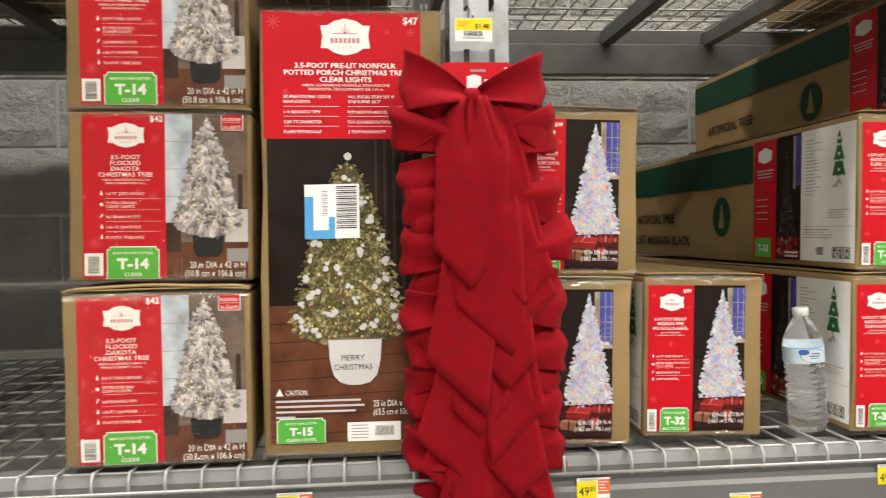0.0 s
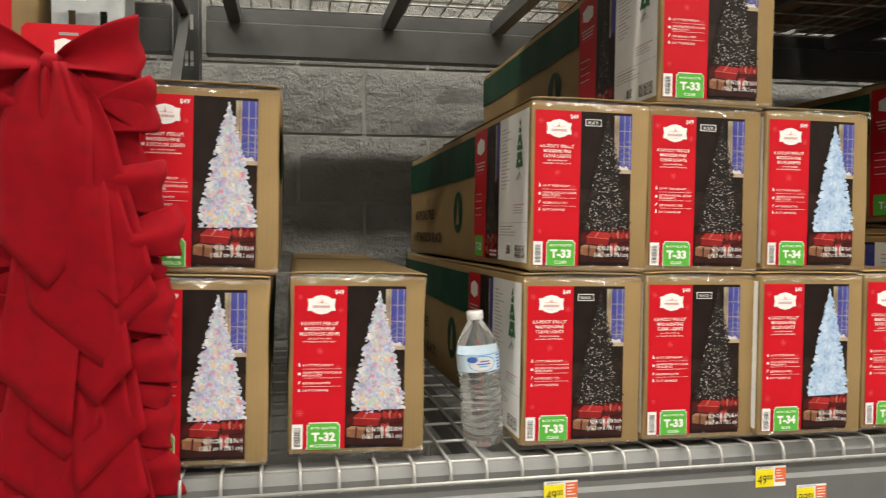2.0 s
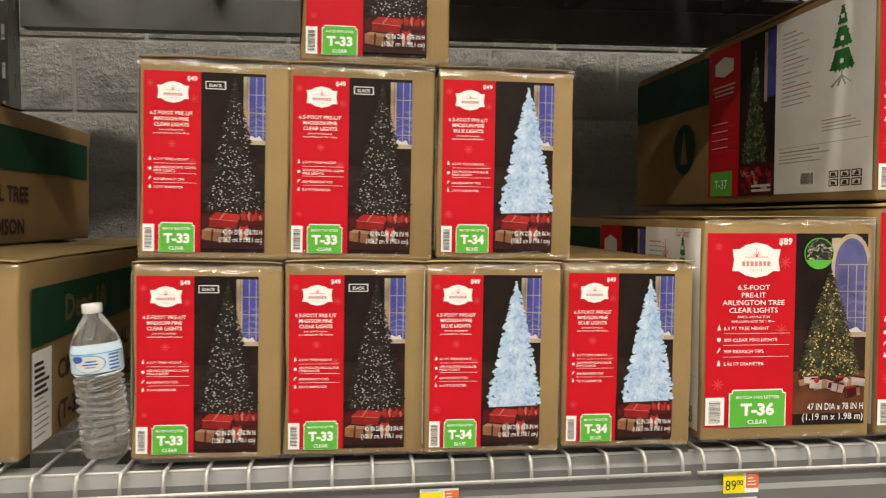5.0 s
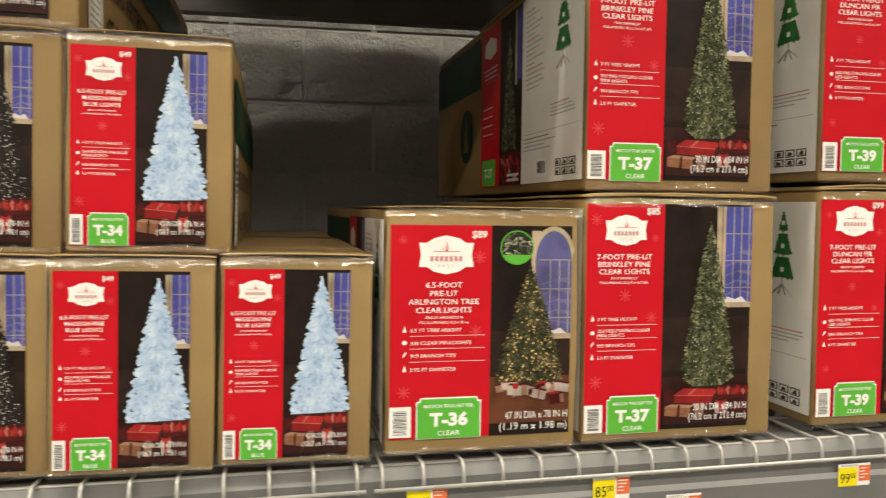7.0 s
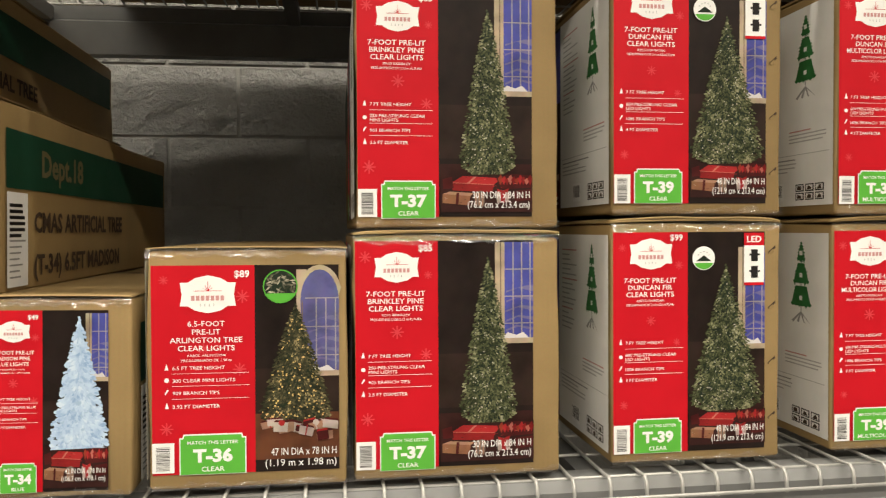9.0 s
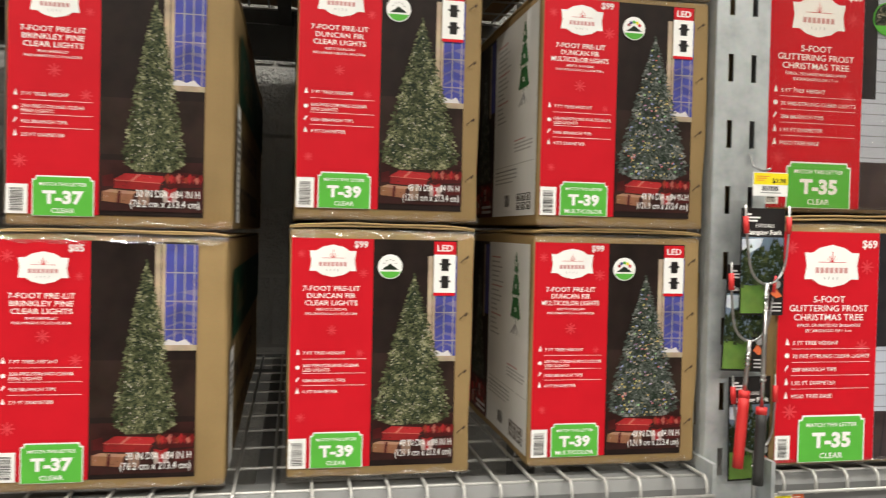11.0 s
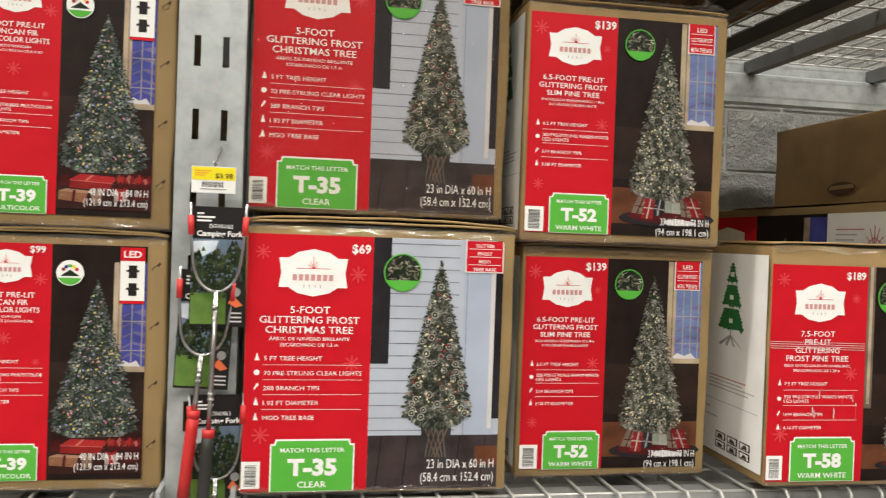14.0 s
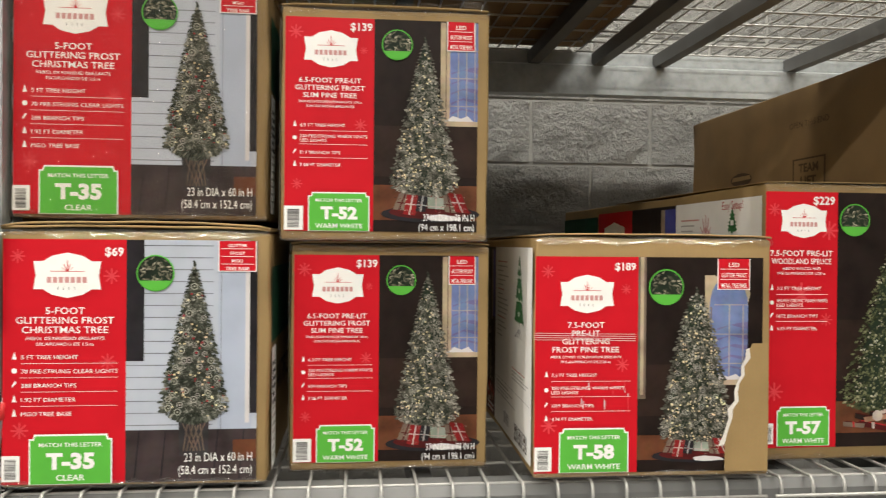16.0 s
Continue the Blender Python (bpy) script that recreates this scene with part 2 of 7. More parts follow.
N_WHITE = foliage_print("white_needles_photo", [(0, (0.30, 0.35, 0.47)), (0.35, (0.46, 0.50, 0.60)), (0.75, (0.59, 0.60, 0.65)), (1, (0.72, 0.71, 0.72))])
N_FLOCK = foliage_print("flocked_needles_photo", [(0, (0.09, 0.082, 0.082)), (0.35, (0.29, 0.265, 0.275)), (0.75, (0.55, 0.52, 0.53)), (1, (0.76, 0.73, 0.71))])
N_DARKSIDE = foliage_print("flat_green_ink", [(0, (0.02, 0.11, 0.03)), (1, (0.03, 0.15, 0.045))])
BLUE_CORE = printed("pale_blue_core", (0.38, 0.53, 0.72))
WHITE_CORE = printed("white_core", (0.48, 0.50, 0.55))
FLOCK_CORE = printed("flocked_core_photo", (0.15, 0.13, 0.125))
DIM_SKY = printed("dusk_sky_photo", (0.16, 0.22, 0.30))
N_DARK = foliage_print("dark_forest_photo", [(0, (0.008, 0.014, 0.006)), (0.6, (0.022, 0.034, 0.014)), (1, (0.07, 0.085, 0.035))])
BULB_WARM = printed("warm_bulb_photo", (0.84, 0.58, 0.22))
BULB_GLOW = printed("soft_warm_bulb_photo", (0.88, 0.74, 0.46))
BULB_DIM = printed("dim_bulb_photo", (0.72, 0.66, 0.60))
BULB_WHITE = printed("white_bulb_photo", (0.52, 0.49, 0.40))
BULB_MULTI = foliage_print("coloured_bulb_photo", [(0, (0.70, 0.18, 0.12)), (0.33, (0.20, 0.32, 0.70)), (0.6, (0.72, 0.48, 0.12)), (1, (0.25, 0.52, 0.25))])
BULB_PASTEL = foliage_print("pastel_bulb_photo", [(0, (0.72, 0.22, 0.26)), (0.35, (0.30, 0.42, 0.78)), (0.7, (0.76, 0.50, 0.28)), (1, (0.34, 0.60, 0.54))])
CONE = printed("frosted_cone_photo", (0.045, 0.046, 0.034))
CONE_RIM = printed("frosted_cone_rim_photo", (0.40, 0.40, 0.35))
BERRY = printed("berry_photo", (0.34, 0.03, 0.04))

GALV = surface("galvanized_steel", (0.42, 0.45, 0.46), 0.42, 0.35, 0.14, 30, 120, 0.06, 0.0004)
BEAM_PAINT = surface("grey_beam_paint", (0.140, 0.144, 0.144), 0.45, 0.0, 0.10, 7, 160, 0.05, 0.0004)
WIRE = surface("zinc_wire", (0.41, 0.41, 0.395), 0.38, 0.3, 0.10, 30, 300, 0.03, 0.0002)
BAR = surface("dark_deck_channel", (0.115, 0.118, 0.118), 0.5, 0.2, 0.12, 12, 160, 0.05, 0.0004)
BLOCK = masonry("grey_painted_block", (0.38, 0.38, 0.365))
MORTAR = surface("grey_mortar", (0.38, 0.38, 0.36), 0.85, 0, 0.1, 12, 180, 0.3, 0.001)
PLASTER = surface("plain_wall_paint", (0.26, 0.255, 0.25), 0.8)
CEIL = surface("white_ceiling_deck", (0.78, 0.78, 0.76), 0.7, 0, 0.06, 2, 20, 0.1, 0.002)
CONCRETE = surface("polished_concrete", (0.27, 0.26, 0.245), 0.3, 0, 0.12, 3, 90, 0.08, 0.0006)
VELVET = surface("red_velvet", (0.245, 0.0018, 0.0075), 0.9, 0, 0.10, 40, 900, 0.25, 0.0004, 0, None, 0.015)
VELVET.node_tree.nodes["Principled BSDF"].inputs["Specular IOR Level"].default_value = 0.15
CHROME = surface("chromed_wire", (0.42, 0.42, 0.42), 0.28, 1.0, 0.05)
GRIP_RED = surface("red_rubber_grip", (0.55, 0.02, 0.02), 0.5)
GRIP_BLACK = surface("black_rubber_grip", (0.02, 0.02, 0.02), 0.55)
CAP = surface("white_cap_plastic", (0.78, 0.79, 0.79), 0.35)
WATER = clear_plastic("water_bottle_plastic", 1.34)
WATER.node_tree.nodes["Principled BSDF"].inputs["Transmission Weight"].default_value = 0.95
WATER.node_tree.nodes["Principled BSDF"].inputs["Roughness"].default_value = 0.02
GRASS = printed("lawn_photo", (0.13, 0.24, 0.05))
FOREST = printed("forest_photo", (0.018, 0.03, 0.018))
LAMP_GLOW = glow("lamp_diffuser", (1.0, 0.96, 0.9), 6.0)

# ---- building helpers ----


def part(name, verts, faces, materials, parent=None, label="", index=None, smooth=False):
    """One mesh object from plain vertex and face lists, under a thing if one is given."""
    me = bpy.data.meshes.new(name)
    me.from_pydata([tuple(v) for v in verts], [], faces)
    for m in (materials if isinstance(materials, (list, tuple)) else [materials]):
        me.materials.append(m)
    if index is not None:
        me.polygons.foreach_set("material_index", index)
    if smooth:
        me.polygons.foreach_set("use_smooth", [True] * len(faces))
    me.update()
    ob = new(name, me)
    if parent is not None:
        ob.parent = parent
    if label:
        tagged(ob, label)
    return ob


def reuse(ob, parent, m=None):
    """Another object on the same mesh."""
    twin = new(ob.name.split(".")[0], ob.data)
    twin.parent = parent
    if m is not None:
        twin.matrix_basis = m
    return twin


def block_geo(x0, y0, z0, x1, y1, z1):
    v = [(x, y, z) for x in (x0, x1) for y in (y0, y1) for z in (z0, z1)]
    return v, [(0, 1, 3, 2), (4, 6, 7, 5), (0, 4, 5, 1), (2, 3, 7, 6), (0, 2, 6, 4), (1, 5, 7, 3)]


def joined(*geos):
    vs, fs = [], []
    for v, f in geos:
        k = len(vs)
        vs += v
        fs += [tuple(i + k for i in q) for q in f]
    return vs, fs


def extruded(profile, x0, x1):
    """A closed (y, z) profile drawn out along x."""
    n = len(profile)
    v = [(x0, y, z) for y, z in profile] + [(x1, y, z) for y, z in profile]
    f = [(i, (i + 1) % n, (i + 1) % n + n, i + n) for i in range(n)]
    return v, f + [tuple(range(n))[::-1], tuple(range(n, 2 * n))]


def tube(path, radius, sides=6):
    """A round bar along a path of points."""
    path = [Vector(p) for p in path]
    vs, fs = [], []
    for i, p in enumerate(path):
        d = (path[min(i + 1, len(path) - 1)] - path[max(i - 1, 0)]).normalized()
        a = d.orthogonal() if i == 0 else (a - d * a.dot(d))
        a = a.normalized()
        b = d.cross(a)
        vs += [tuple(p + radius * (math.cos(t) * a + math.sin(t) * b)) for t in (2 * math.pi * k / sides for k in range(sides))]
    for i in range(len(path) - 1):
        for k in range(sides):
            fs.append((i * sides + k, i * sides + (k + 1) % sides, (i + 1) * sides + (k + 1) % sides, (i + 1) * sides + k))
    e = (len(path) - 1) * sides
    return vs, fs + [tuple(range(sides))[::-1], tuple(range(e, e + sides))]


def lathe(profile, sides=32):
    """A profile of (radius, z) turned about z."""
    vs = [(r * math.cos(2 * math.pi * k / sides), r * math.sin(2 * math.pi * k / sides), z) for r, z in profile for k in range(sides)]
    fs = [(i * sides + k, i * sides + (k + 1) % sides, (i + 1) * sides + (k + 1) % sides, (i + 1) * sides + k) for i in range(len(profile) - 1) for k in range(sides)]
    return vs, fs + [tuple(range(sides))[::-1], tuple(range(len(vs) - sides, len(vs)))]


GLYPHS = {}


def lettering(words, bold=0.0):
    """Flat glyph outlines of the built-in font at size 1: points, faces, left, right."""
    key = (words, bold)
    if key not in GLYPHS:
        cu = bpy.data.curves.new("lettering", "FONT")
        cu.body, cu.resolution_u, cu.fill_mode, cu.offset = words, 2, "FRONT", bold
        ob = bpy.data.objects.new("lettering", cu)
        me = ob.to_mesh()
        vs, fs = [(v.co.x, v.co.y) for v in me.vertices], [tuple(p.vertices) for p in me.polygons]
        ob.to_mesh_clear()
        bpy.data.objects.remove(ob)
        bpy.data.curves.remove(cu)
        xs = [v[0] for v in vs] or [0, 1]
        GLYPHS[key] = vs, fs, min(xs), max(xs)
    return GLYPHS[key]


STEP = 0.00035


class Sheet:
    """Print on one face of a thing: u to the right and v down, both 0 to 1 over w by h metres."""

    def __init__(self, origin, right, normal, w, h, base=0.0006, up=(0, 0, 1)):
        self.o, self.r, self.n, self.u, self.w, self.h, self.base = Vector(origin), Vector(right), Vector(normal), Vector(up), w, h, base
        self.parts, self.notes, self.under = {}, {}, {}

    def add(self, name, mat, pts, faces, layer):
        """pts in metres from the upper left corner, b down."""
        bag = self.parts.setdefault(name, ([], [], [], []))
        if mat not in bag[3]:
            bag[3].append(mat)
        k, i = len(bag[0]), bag[3].index(mat)
        lift = self.n * (self.base + layer * STEP)
        bag[0].extend(tuple(self.o + self.r * a - self.u * b + lift) for a, b in pts)
        bag[1].extend(tuple(q + k for q in f) for f in faces)
        bag[2].extend([i] * len(faces))

    def poly(self, name, mat, pts, layer):
        p = [(u * self.w, v * self.h) for u, v in pts]
        area = sum(p[i - 1][0] * p[i][1] - p[i][0] * p[i - 1][1] for i in range(len(p)))
        self.add(name, mat, p if area < 0 else p[::-1], [tuple(range(len(p)))], layer)

    def rect(self, name, mat, u0, v0, u1, v1, layer):
        self.poly(name, mat, [(u0, v0), (u1, v0), (u1, v1), (u0, v1)], layer)

    def disc(self, name, mat, u, v, radius, layer, sides=20, start=0.0, end=1.0):
        """radius in metres"""
        p = [(u * self.w + radius * math.cos(2 * math.pi * (start + (end - start) * k / sides)), v * self.h - radius * math.sin(2 * math.pi * (start + (end - start) * k / sides))) for k in range(sides + (end - start < 1))]
        self.add(name, mat, p, [tuple(range(len(p)))], layer)

    def text(self, name, mat, words, u, v, cap, layer, wide=None, align="C", bold=0.0):
        """cap: height of a capital over h; wide: greatest width over w. v is the foot of the line."""
        vs, fs, a, b = lettering(words, bold)
        s = cap * self.h / 0.73
        sx = s if wide is None else min(s * 1.12, wide * self.w / max(1e-6, b - a))
        left = u * self.w - {"L": 0, "C": 0.5, "R": 1}[align] * (b - a) * sx - a * sx
        self.add(name, mat, [(left + x * sx, v * self.h - y * s) for x, y in vs], fs, layer)

    def emit(self, parent, under=()):
        """Makes the parts; under names (part, its parent part, label)."""
        nest = {p: (q, t) for p, q, t in under}
        made = {}
        for name in sorted(self.parts, key=lambda p: p in nest and bool(nest[p][0])):
            v, f, i, m = self.parts[name]
            q, t = nest.get(name, (None, ""))
            made[name] = part(name.split("#")[0], v, f, m, made.get(q, parent), t, i)
        return made

# ---- the large structure ----
WALL_Y, DECK_Z, UPPER_Z = 2.44, 1.131, 2.043
X0, X1 = -3.2, 7.2


def plain(name, geo, mat, label, category):
    return tagged(part(name, *geo, mat), label, category, kind="structure")


plain("floor", block_geo(X0, -4.2, -0.1, X1, WALL_Y + 0.2, 0), CONCRETE, "polished grey concrete store floor along the aisle", "floor")
plain("ceiling", block_geo(X0, -4.2, CEILING, X1, WALL_Y + 0.2, CEILING + 0.1), CEIL, "white painted metal store ceiling above the aisle", "ceiling")
plain("wall_south", block_geo(X0, -4.3, 0, X1, -4.202, CEILING), PLASTER, "plain painted wall across the aisle", "wall")
plain("wall_west", block_geo(X0 - 0.1, -4.2, 0, X0 - 0.002, WALL_Y + 0.2, CEILING), PLASTER, "plain painted wall closing the aisle", "wall")
plain("wall_east", block_geo(X1 + 0.002, -4.2, 0, X1 + 0.1, WALL_Y + 0.2, CEILING), PLASTER, "plain painted wall closing the aisle", "wall")
wall_north = plain("wall_north", block_geo(X0, WALL_Y + 0.004, 0, X1, WALL_Y + 0.2, CEILING), MORTAR, "grey painted split-face concrete block wall behind the shelves", "wall")

for lamp_y in LAMP_ROWS:
    fixture = tagged(new("strip_lamp"), "long white suspended strip lamp above the aisle", "lamp", "strip lamps")
    fixture.location = (2.0, lamp_y, LAMP_Z)
    part("housing", *block_geo(-4.5, -0.07, -0.012, 4.5, 0.07, 0.03), CAP, fixture)
    part("diffuser", *block_geo(-4.5, -0.06, -0.03, 4.5, 0.06, -0.0125), LAMP_GLOW, fixture, "glowing frosted diffuser")
    for sx in (-3.5, 0, 3.5):
        part("hanger", *block_geo(sx - 0.006, -0.006, 0.03, sx + 0.006, 0.006, CEILING - LAMP_Z), GALV, fixture)

# ---- the pallet rack ----
UPRIGHTS = ((0.259, 0.345), (2.823, 2.907))
FRONT_Y, REAR_Y = 1.116, 2.215


def slotted(width, z0, z1, columns, slot_w, slot_h, pitch, phase):
    """A flat plate (x, z) with open slots in columns."""
    xs = [0.0]
    for c in columns:
        xs += [c - slot_w / 2, c + slot_w / 2]
    xs.append(width)
    zs, z = [z0], phase - math.floor((phase - z0) / pitch) * pitch
    while z + slot_h < z1:
        if z > z0:
            zs += [z, z + slot_h]
        z += pitch
    zs.append(z1)
    vs = [(x, 0, q) for q in zs for x in xs]
    n = len(xs)
    fs = [(r * n + c, r * n + c + 1, (r + 1) * n + c + 1, (r + 1) * n + c) for r in range(len(zs) - 1) for c in range(n - 1) if not (r % 2 and c % 2)]
    return vs, fs


def column(parent, x0, x1, y, facing, mat):
    """One rack post: slotted face, two slotted flanks and return lips."""
    w = x1 - x0
    face = slotted(w, 0.0, 3.2, (0.0235, w - 0.0245), 0.0085, 0.040, 0.0955, 1.6335 - 0.040)
    side = slotted(0.07, 0.0, 3.2, (0.032,), 0.008, 0.036, 0.0955, 1.66)
    gs = [([(x0 + a, y, z) for a, _, z in face[0]], face[1])]
    for x in (x0, x1):
        gs.append(([(x, y + facing * a, z) for a, _, z in side[0]], side[1]))
    ob = part("post", *joined(*gs), mat, parent)
    thick = ob.modifiers.new("thickness", "SOLIDIFY")
    thick.thickness, thick.offset = 0.0022, 0
    foot = part("base_plate", *block_geo(x0 - 0.03, y - 0.03, 0, x1 + 0.03, y + 0.1, 0.008), GALV, parent)
    return ob


for ux0, ux1 in UPRIGHTS:
    frame_thing = tagged(new("rack_upright"), "galvanized slotted steel pallet rack upright", "rack upright", "rack uprights")
    column(frame_thing, ux0, ux1, FRONT_Y, 1, GALV)
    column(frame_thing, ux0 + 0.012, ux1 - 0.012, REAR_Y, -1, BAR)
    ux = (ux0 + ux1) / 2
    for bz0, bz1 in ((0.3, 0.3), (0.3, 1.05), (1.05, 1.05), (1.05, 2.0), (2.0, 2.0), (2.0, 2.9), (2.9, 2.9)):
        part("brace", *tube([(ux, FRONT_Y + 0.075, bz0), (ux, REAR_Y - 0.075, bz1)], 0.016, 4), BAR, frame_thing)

BAYS = ((-2.35, 0.257), (0.347, 2.821), (2.909, 5.45))
for top, front_y, tag in ((DECK_Z, 1.088, "lower"), (UPPER_Z, 1.088, "upper")):
    for bx0, bx1 in BAYS:
        beam = tagged(new("shelf_beam"), "grey painted steel step beam across the rack front", "shelf beam", "shelf beams")
        t = top - 0.008
        part("beam_body", *extruded([(front_y, t - 0.115), (front_y + 0.055, t - 0.115), (front_y + 0.055, t - 0.003), (front_y + 0.012, t - 0.003), (front_y + 0.001, t - 0.016), (front_y + 0.001, t - 0.046), (front_y - 0.005, t - 0.052), (front_y - 0.005, t - 0.109)], bx0, bx1), BEAM_PAINT, beam)
        for ex0, ex1 in ((bx0, bx0 + 0.004), (bx1 - 0.004, bx1)):
            part("end_plate", *block_geo(ex0 - 0.001, front_y - 0.007, t - 0.15, ex1 + 0.001, front_y + 0.062, t + 0.02), GALV, beam)
        rear = tagged(new("rear_beam"), "steel beam across the rack back under the wire deck", "shelf beam", "rear beams")
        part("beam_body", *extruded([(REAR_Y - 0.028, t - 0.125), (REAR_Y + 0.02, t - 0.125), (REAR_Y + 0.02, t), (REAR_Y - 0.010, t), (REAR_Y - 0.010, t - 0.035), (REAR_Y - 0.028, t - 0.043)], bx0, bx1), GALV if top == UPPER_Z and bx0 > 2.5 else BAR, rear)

DECKS = ((-2.2, -0.985), (-0.965, 0.252), (0.352, 1.592), (1.602, 2.815), (2.915, 4.010), (4.024, 5.3))
wires = {}


def wire_deck(x0, x1, z, bars):
    deck = tagged(new("wire_deck"), "zinc-coated welded wire mesh shelf deck with a turned-down lip", "wire deck", "wire decks")
    deck.location = (x0, 0, z)
    if "long" not in wires:
        lip = [(0, REAR_Y - 0.02, -0.0055), (0, 1.10, -0.0055), (0, 1.085, -0.004), (0, 1.078, -0.010), (0, 1.0755, -0.02), (0, 1.0755, -0.034)]
        wires["long"] = part("wire", *tube(lip, 0.0025), WIRE, deck, smooth=True)
    count = int((x1 - x0 - 0.02) / 0.0495)
    for k in range(count + 1):
        place = pose(0.01 + k * (x1 - x0 - 0.02) / count, 0, 0)
        if wires["long"].parent is deck and k == 0:
            wires["long"].matrix_basis = place
        else:
            reuse(wires["long"], deck, place)
    key = round(x1 - x0, 4)
    if key not in wires:
        wires[key] = part("cross_wire", *tube([(0, 0, 0), (x1 - x0, 0, 0)], 0.0027), WIRE, deck, smooth=True)
        wires[key].location = (0, REAR_Y - 0.03, -0.0105)
    else:
        reuse(wires[key], deck, pose(0, REAR_Y - 0.03, -0.0105))
    for k in range(1, 11):
        reuse(wires[key], deck, pose(0, REAR_Y - 0.03 - k * 0.108, -0.0105))
    reuse(wires[key], deck, pose(0, 1.0730, -0.030))
    for bx in bars:
        part("support_channel", *extruded([(1.14, -0.05), (REAR_Y - 0.030, -0.05), (REAR_Y - 0.012, -0.036), (REAR_Y - 0.012, -0.0135), (1.14, -0.0135)], bx - x0 - 0.016, bx - x0 + 0.016), BAR, deck)


for (dx0, dx1), bars in zip(DECKS, ((-1.9, -1.2), (-0.7, -0.2), (0.42, 0.829, 1.136), (1.75, 2.2, 2.65), (3.05, 3.5, 3.9), (4.09, 4.275, 4.68))):
    wire_deck(dx0, dx1, DECK_Z, bars)
    wire_deck(dx0, dx1, UPPER_Z, bars)

# ---- cartons ----


def carton_geo(w, d, h, seed, r=0.005, rough=0.0022):
    """A used carton, front at y = 0, base at z = 0: rounded, slightly crushed and bulged, with a true flat front."""
    rnd = random.Random(seed)
    shift = Vector((rnd.random() * 50, rnd.random() * 50, rnd.random() * 50))

    def steps(n, m):
        return [0, r * 0.3, r] + [r + (n - 2 * r) * k / m for k in range(1, m)] + [n - r, n - r * 0.3, n]
    xs, ys, zs = steps(w, 5), steps(d, 6), steps(h, 5)
    ids, vs, fs = {}, [], []

    def vert(i, j, k):
        if (i, j, k) not in ids:
            p = Vector((xs[i], ys[j], zs[k]))
            q = Vector((min(max(p.x, r), w - r), min(max(p.y, r), d - r), min(max(p.z, r), h - r)))
            if (p - q).length > 1e-9:
                out = p - q
                p = q + out.normalized() * r if sum(abs(c) > 1e-9 for c in out) > 1 else p
            n = noise.noise_vector(p * 9 + shift) * rough
            edge = sum((a < r * 1.01 or a > b - r * 1.01) for a, b in ((p.x, w), (p.y, d), (p.z, h)))
            if edge > 1:
                n *= 1.9
            if p.y < r * 1.01:
                n.y = abs(n.y) * (0.8 if edge > 1 else 0.0)
            if p.z > h - r * 1.01:
                n.z -= 0.0012
            if p.z < r * 1.01:
                n.z = abs(n.z) * 0.5
            ids[i, j, k] = len(vs)
            vs.append((p.x - w / 2 + n.x, p.y + n.y, p.z + n.z))
        return ids[i, j, k]
    a, b, c = len(xs) - 1, len(ys) - 1, len(zs) - 1
    for i in range(a):
        for k in range(c):
            fs.append((vert(i, 0, k), vert(i + 1, 0, k), vert(i + 1, 0, k + 1), vert(i, 0, k + 1)))
            fs.append((vert(i, b, k), vert(i, b, k + 1), vert(i + 1, b, k + 1), vert(i + 1, b, k)))
    for j in range(b):
        for k in range(c):
            fs.append((vert(0, j, k), vert(0, j, k + 1), vert(0, j + 1, k + 1), vert(0, j + 1, k)))
            fs.append((vert(a, j, k), vert(a, j + 1, k), vert(a, j + 1, k + 1), vert(a, j, k + 1)))
    for i in range(a):
        for j in range(b):
            fs.append((vert(i, j, 0), vert(i, j + 1, 0), vert(i + 1, j + 1, 0), vert(i + 1, j, 0)))
            fs.append((vert(i, j, c), vert(i + 1, j, c), vert(i + 1, j + 1, c), vert(i, j + 1, c)))
    return vs, fs


def tape_geo(w, h, seed, at_top):
    """Clear tape folded over a front edge, with an uneven border."""
    rnd = random.Random(seed)
    n, vs, fs = 24, [], []
    for i in range(n + 1):
        x = -w / 2 - 0.0008 + (w + 0.0016) * i / n
        drop, back = 0.005 + 0.008 * rnd.random(), 0.05 + 0.012 * rnd.random()
        prof = [(-0.0030, drop), (-0.0034, drop * 0.5), (-0.0026, 0.0015), (-0.0004, -0.0012), (0.006, -0.0022), (back, -0.0016)]
        for y, b in prof:
            vs.append((x, y + rnd.uniform(-0.0003, 0.0003), (h - b) if at_top else b))
    for i in range(n):
        for k in range(5):
            q = (i * 6 + k, (i + 1) * 6 + k, (i + 1) * 6 + k + 1, i * 6 + k + 1)
            fs.append(q if not at_top else q[::-1])
    return vs, fs


def flap_geo(w, d, h, lift, seed):
    """Closed top flaps that bulge up a little, with a crumpled front edge."""
    rnd = random.Random(seed)
    shift = Vector((rnd.random() * 30, rnd.random() * 30, 0))
    n, m = 18, 10
    vs = []
    for k in range(m + 1):
        for i in range(n + 1):
            x, y = -w / 2 + w * i / n, d * 0.6 * (k / m) ** 1.6
            q = noise.noise(Vector((x * 16, y * 10, 0)) + shift)
            e = math.sin(math.pi * min(1, max(0.0, i / n))) ** 0.35
            z = h + 0.001 + lift * (0.30 + 0.62 * e * (0.72 + 0.28 * q)) * (1 - 0.75 * max(0.0, k / m - 0.5) * 2)
            vs.append((x, y - 0.0006 + (0.0015 * q if k == 0 else 0), z))
    return vs, [(k * (n + 1) + i, k * (n + 1) + i + 1, (k + 1) * (n + 1) + i + 1, (k + 1) * (n + 1) + i) for k in range(m) for i in range(n)]

# ---- label artwork ----


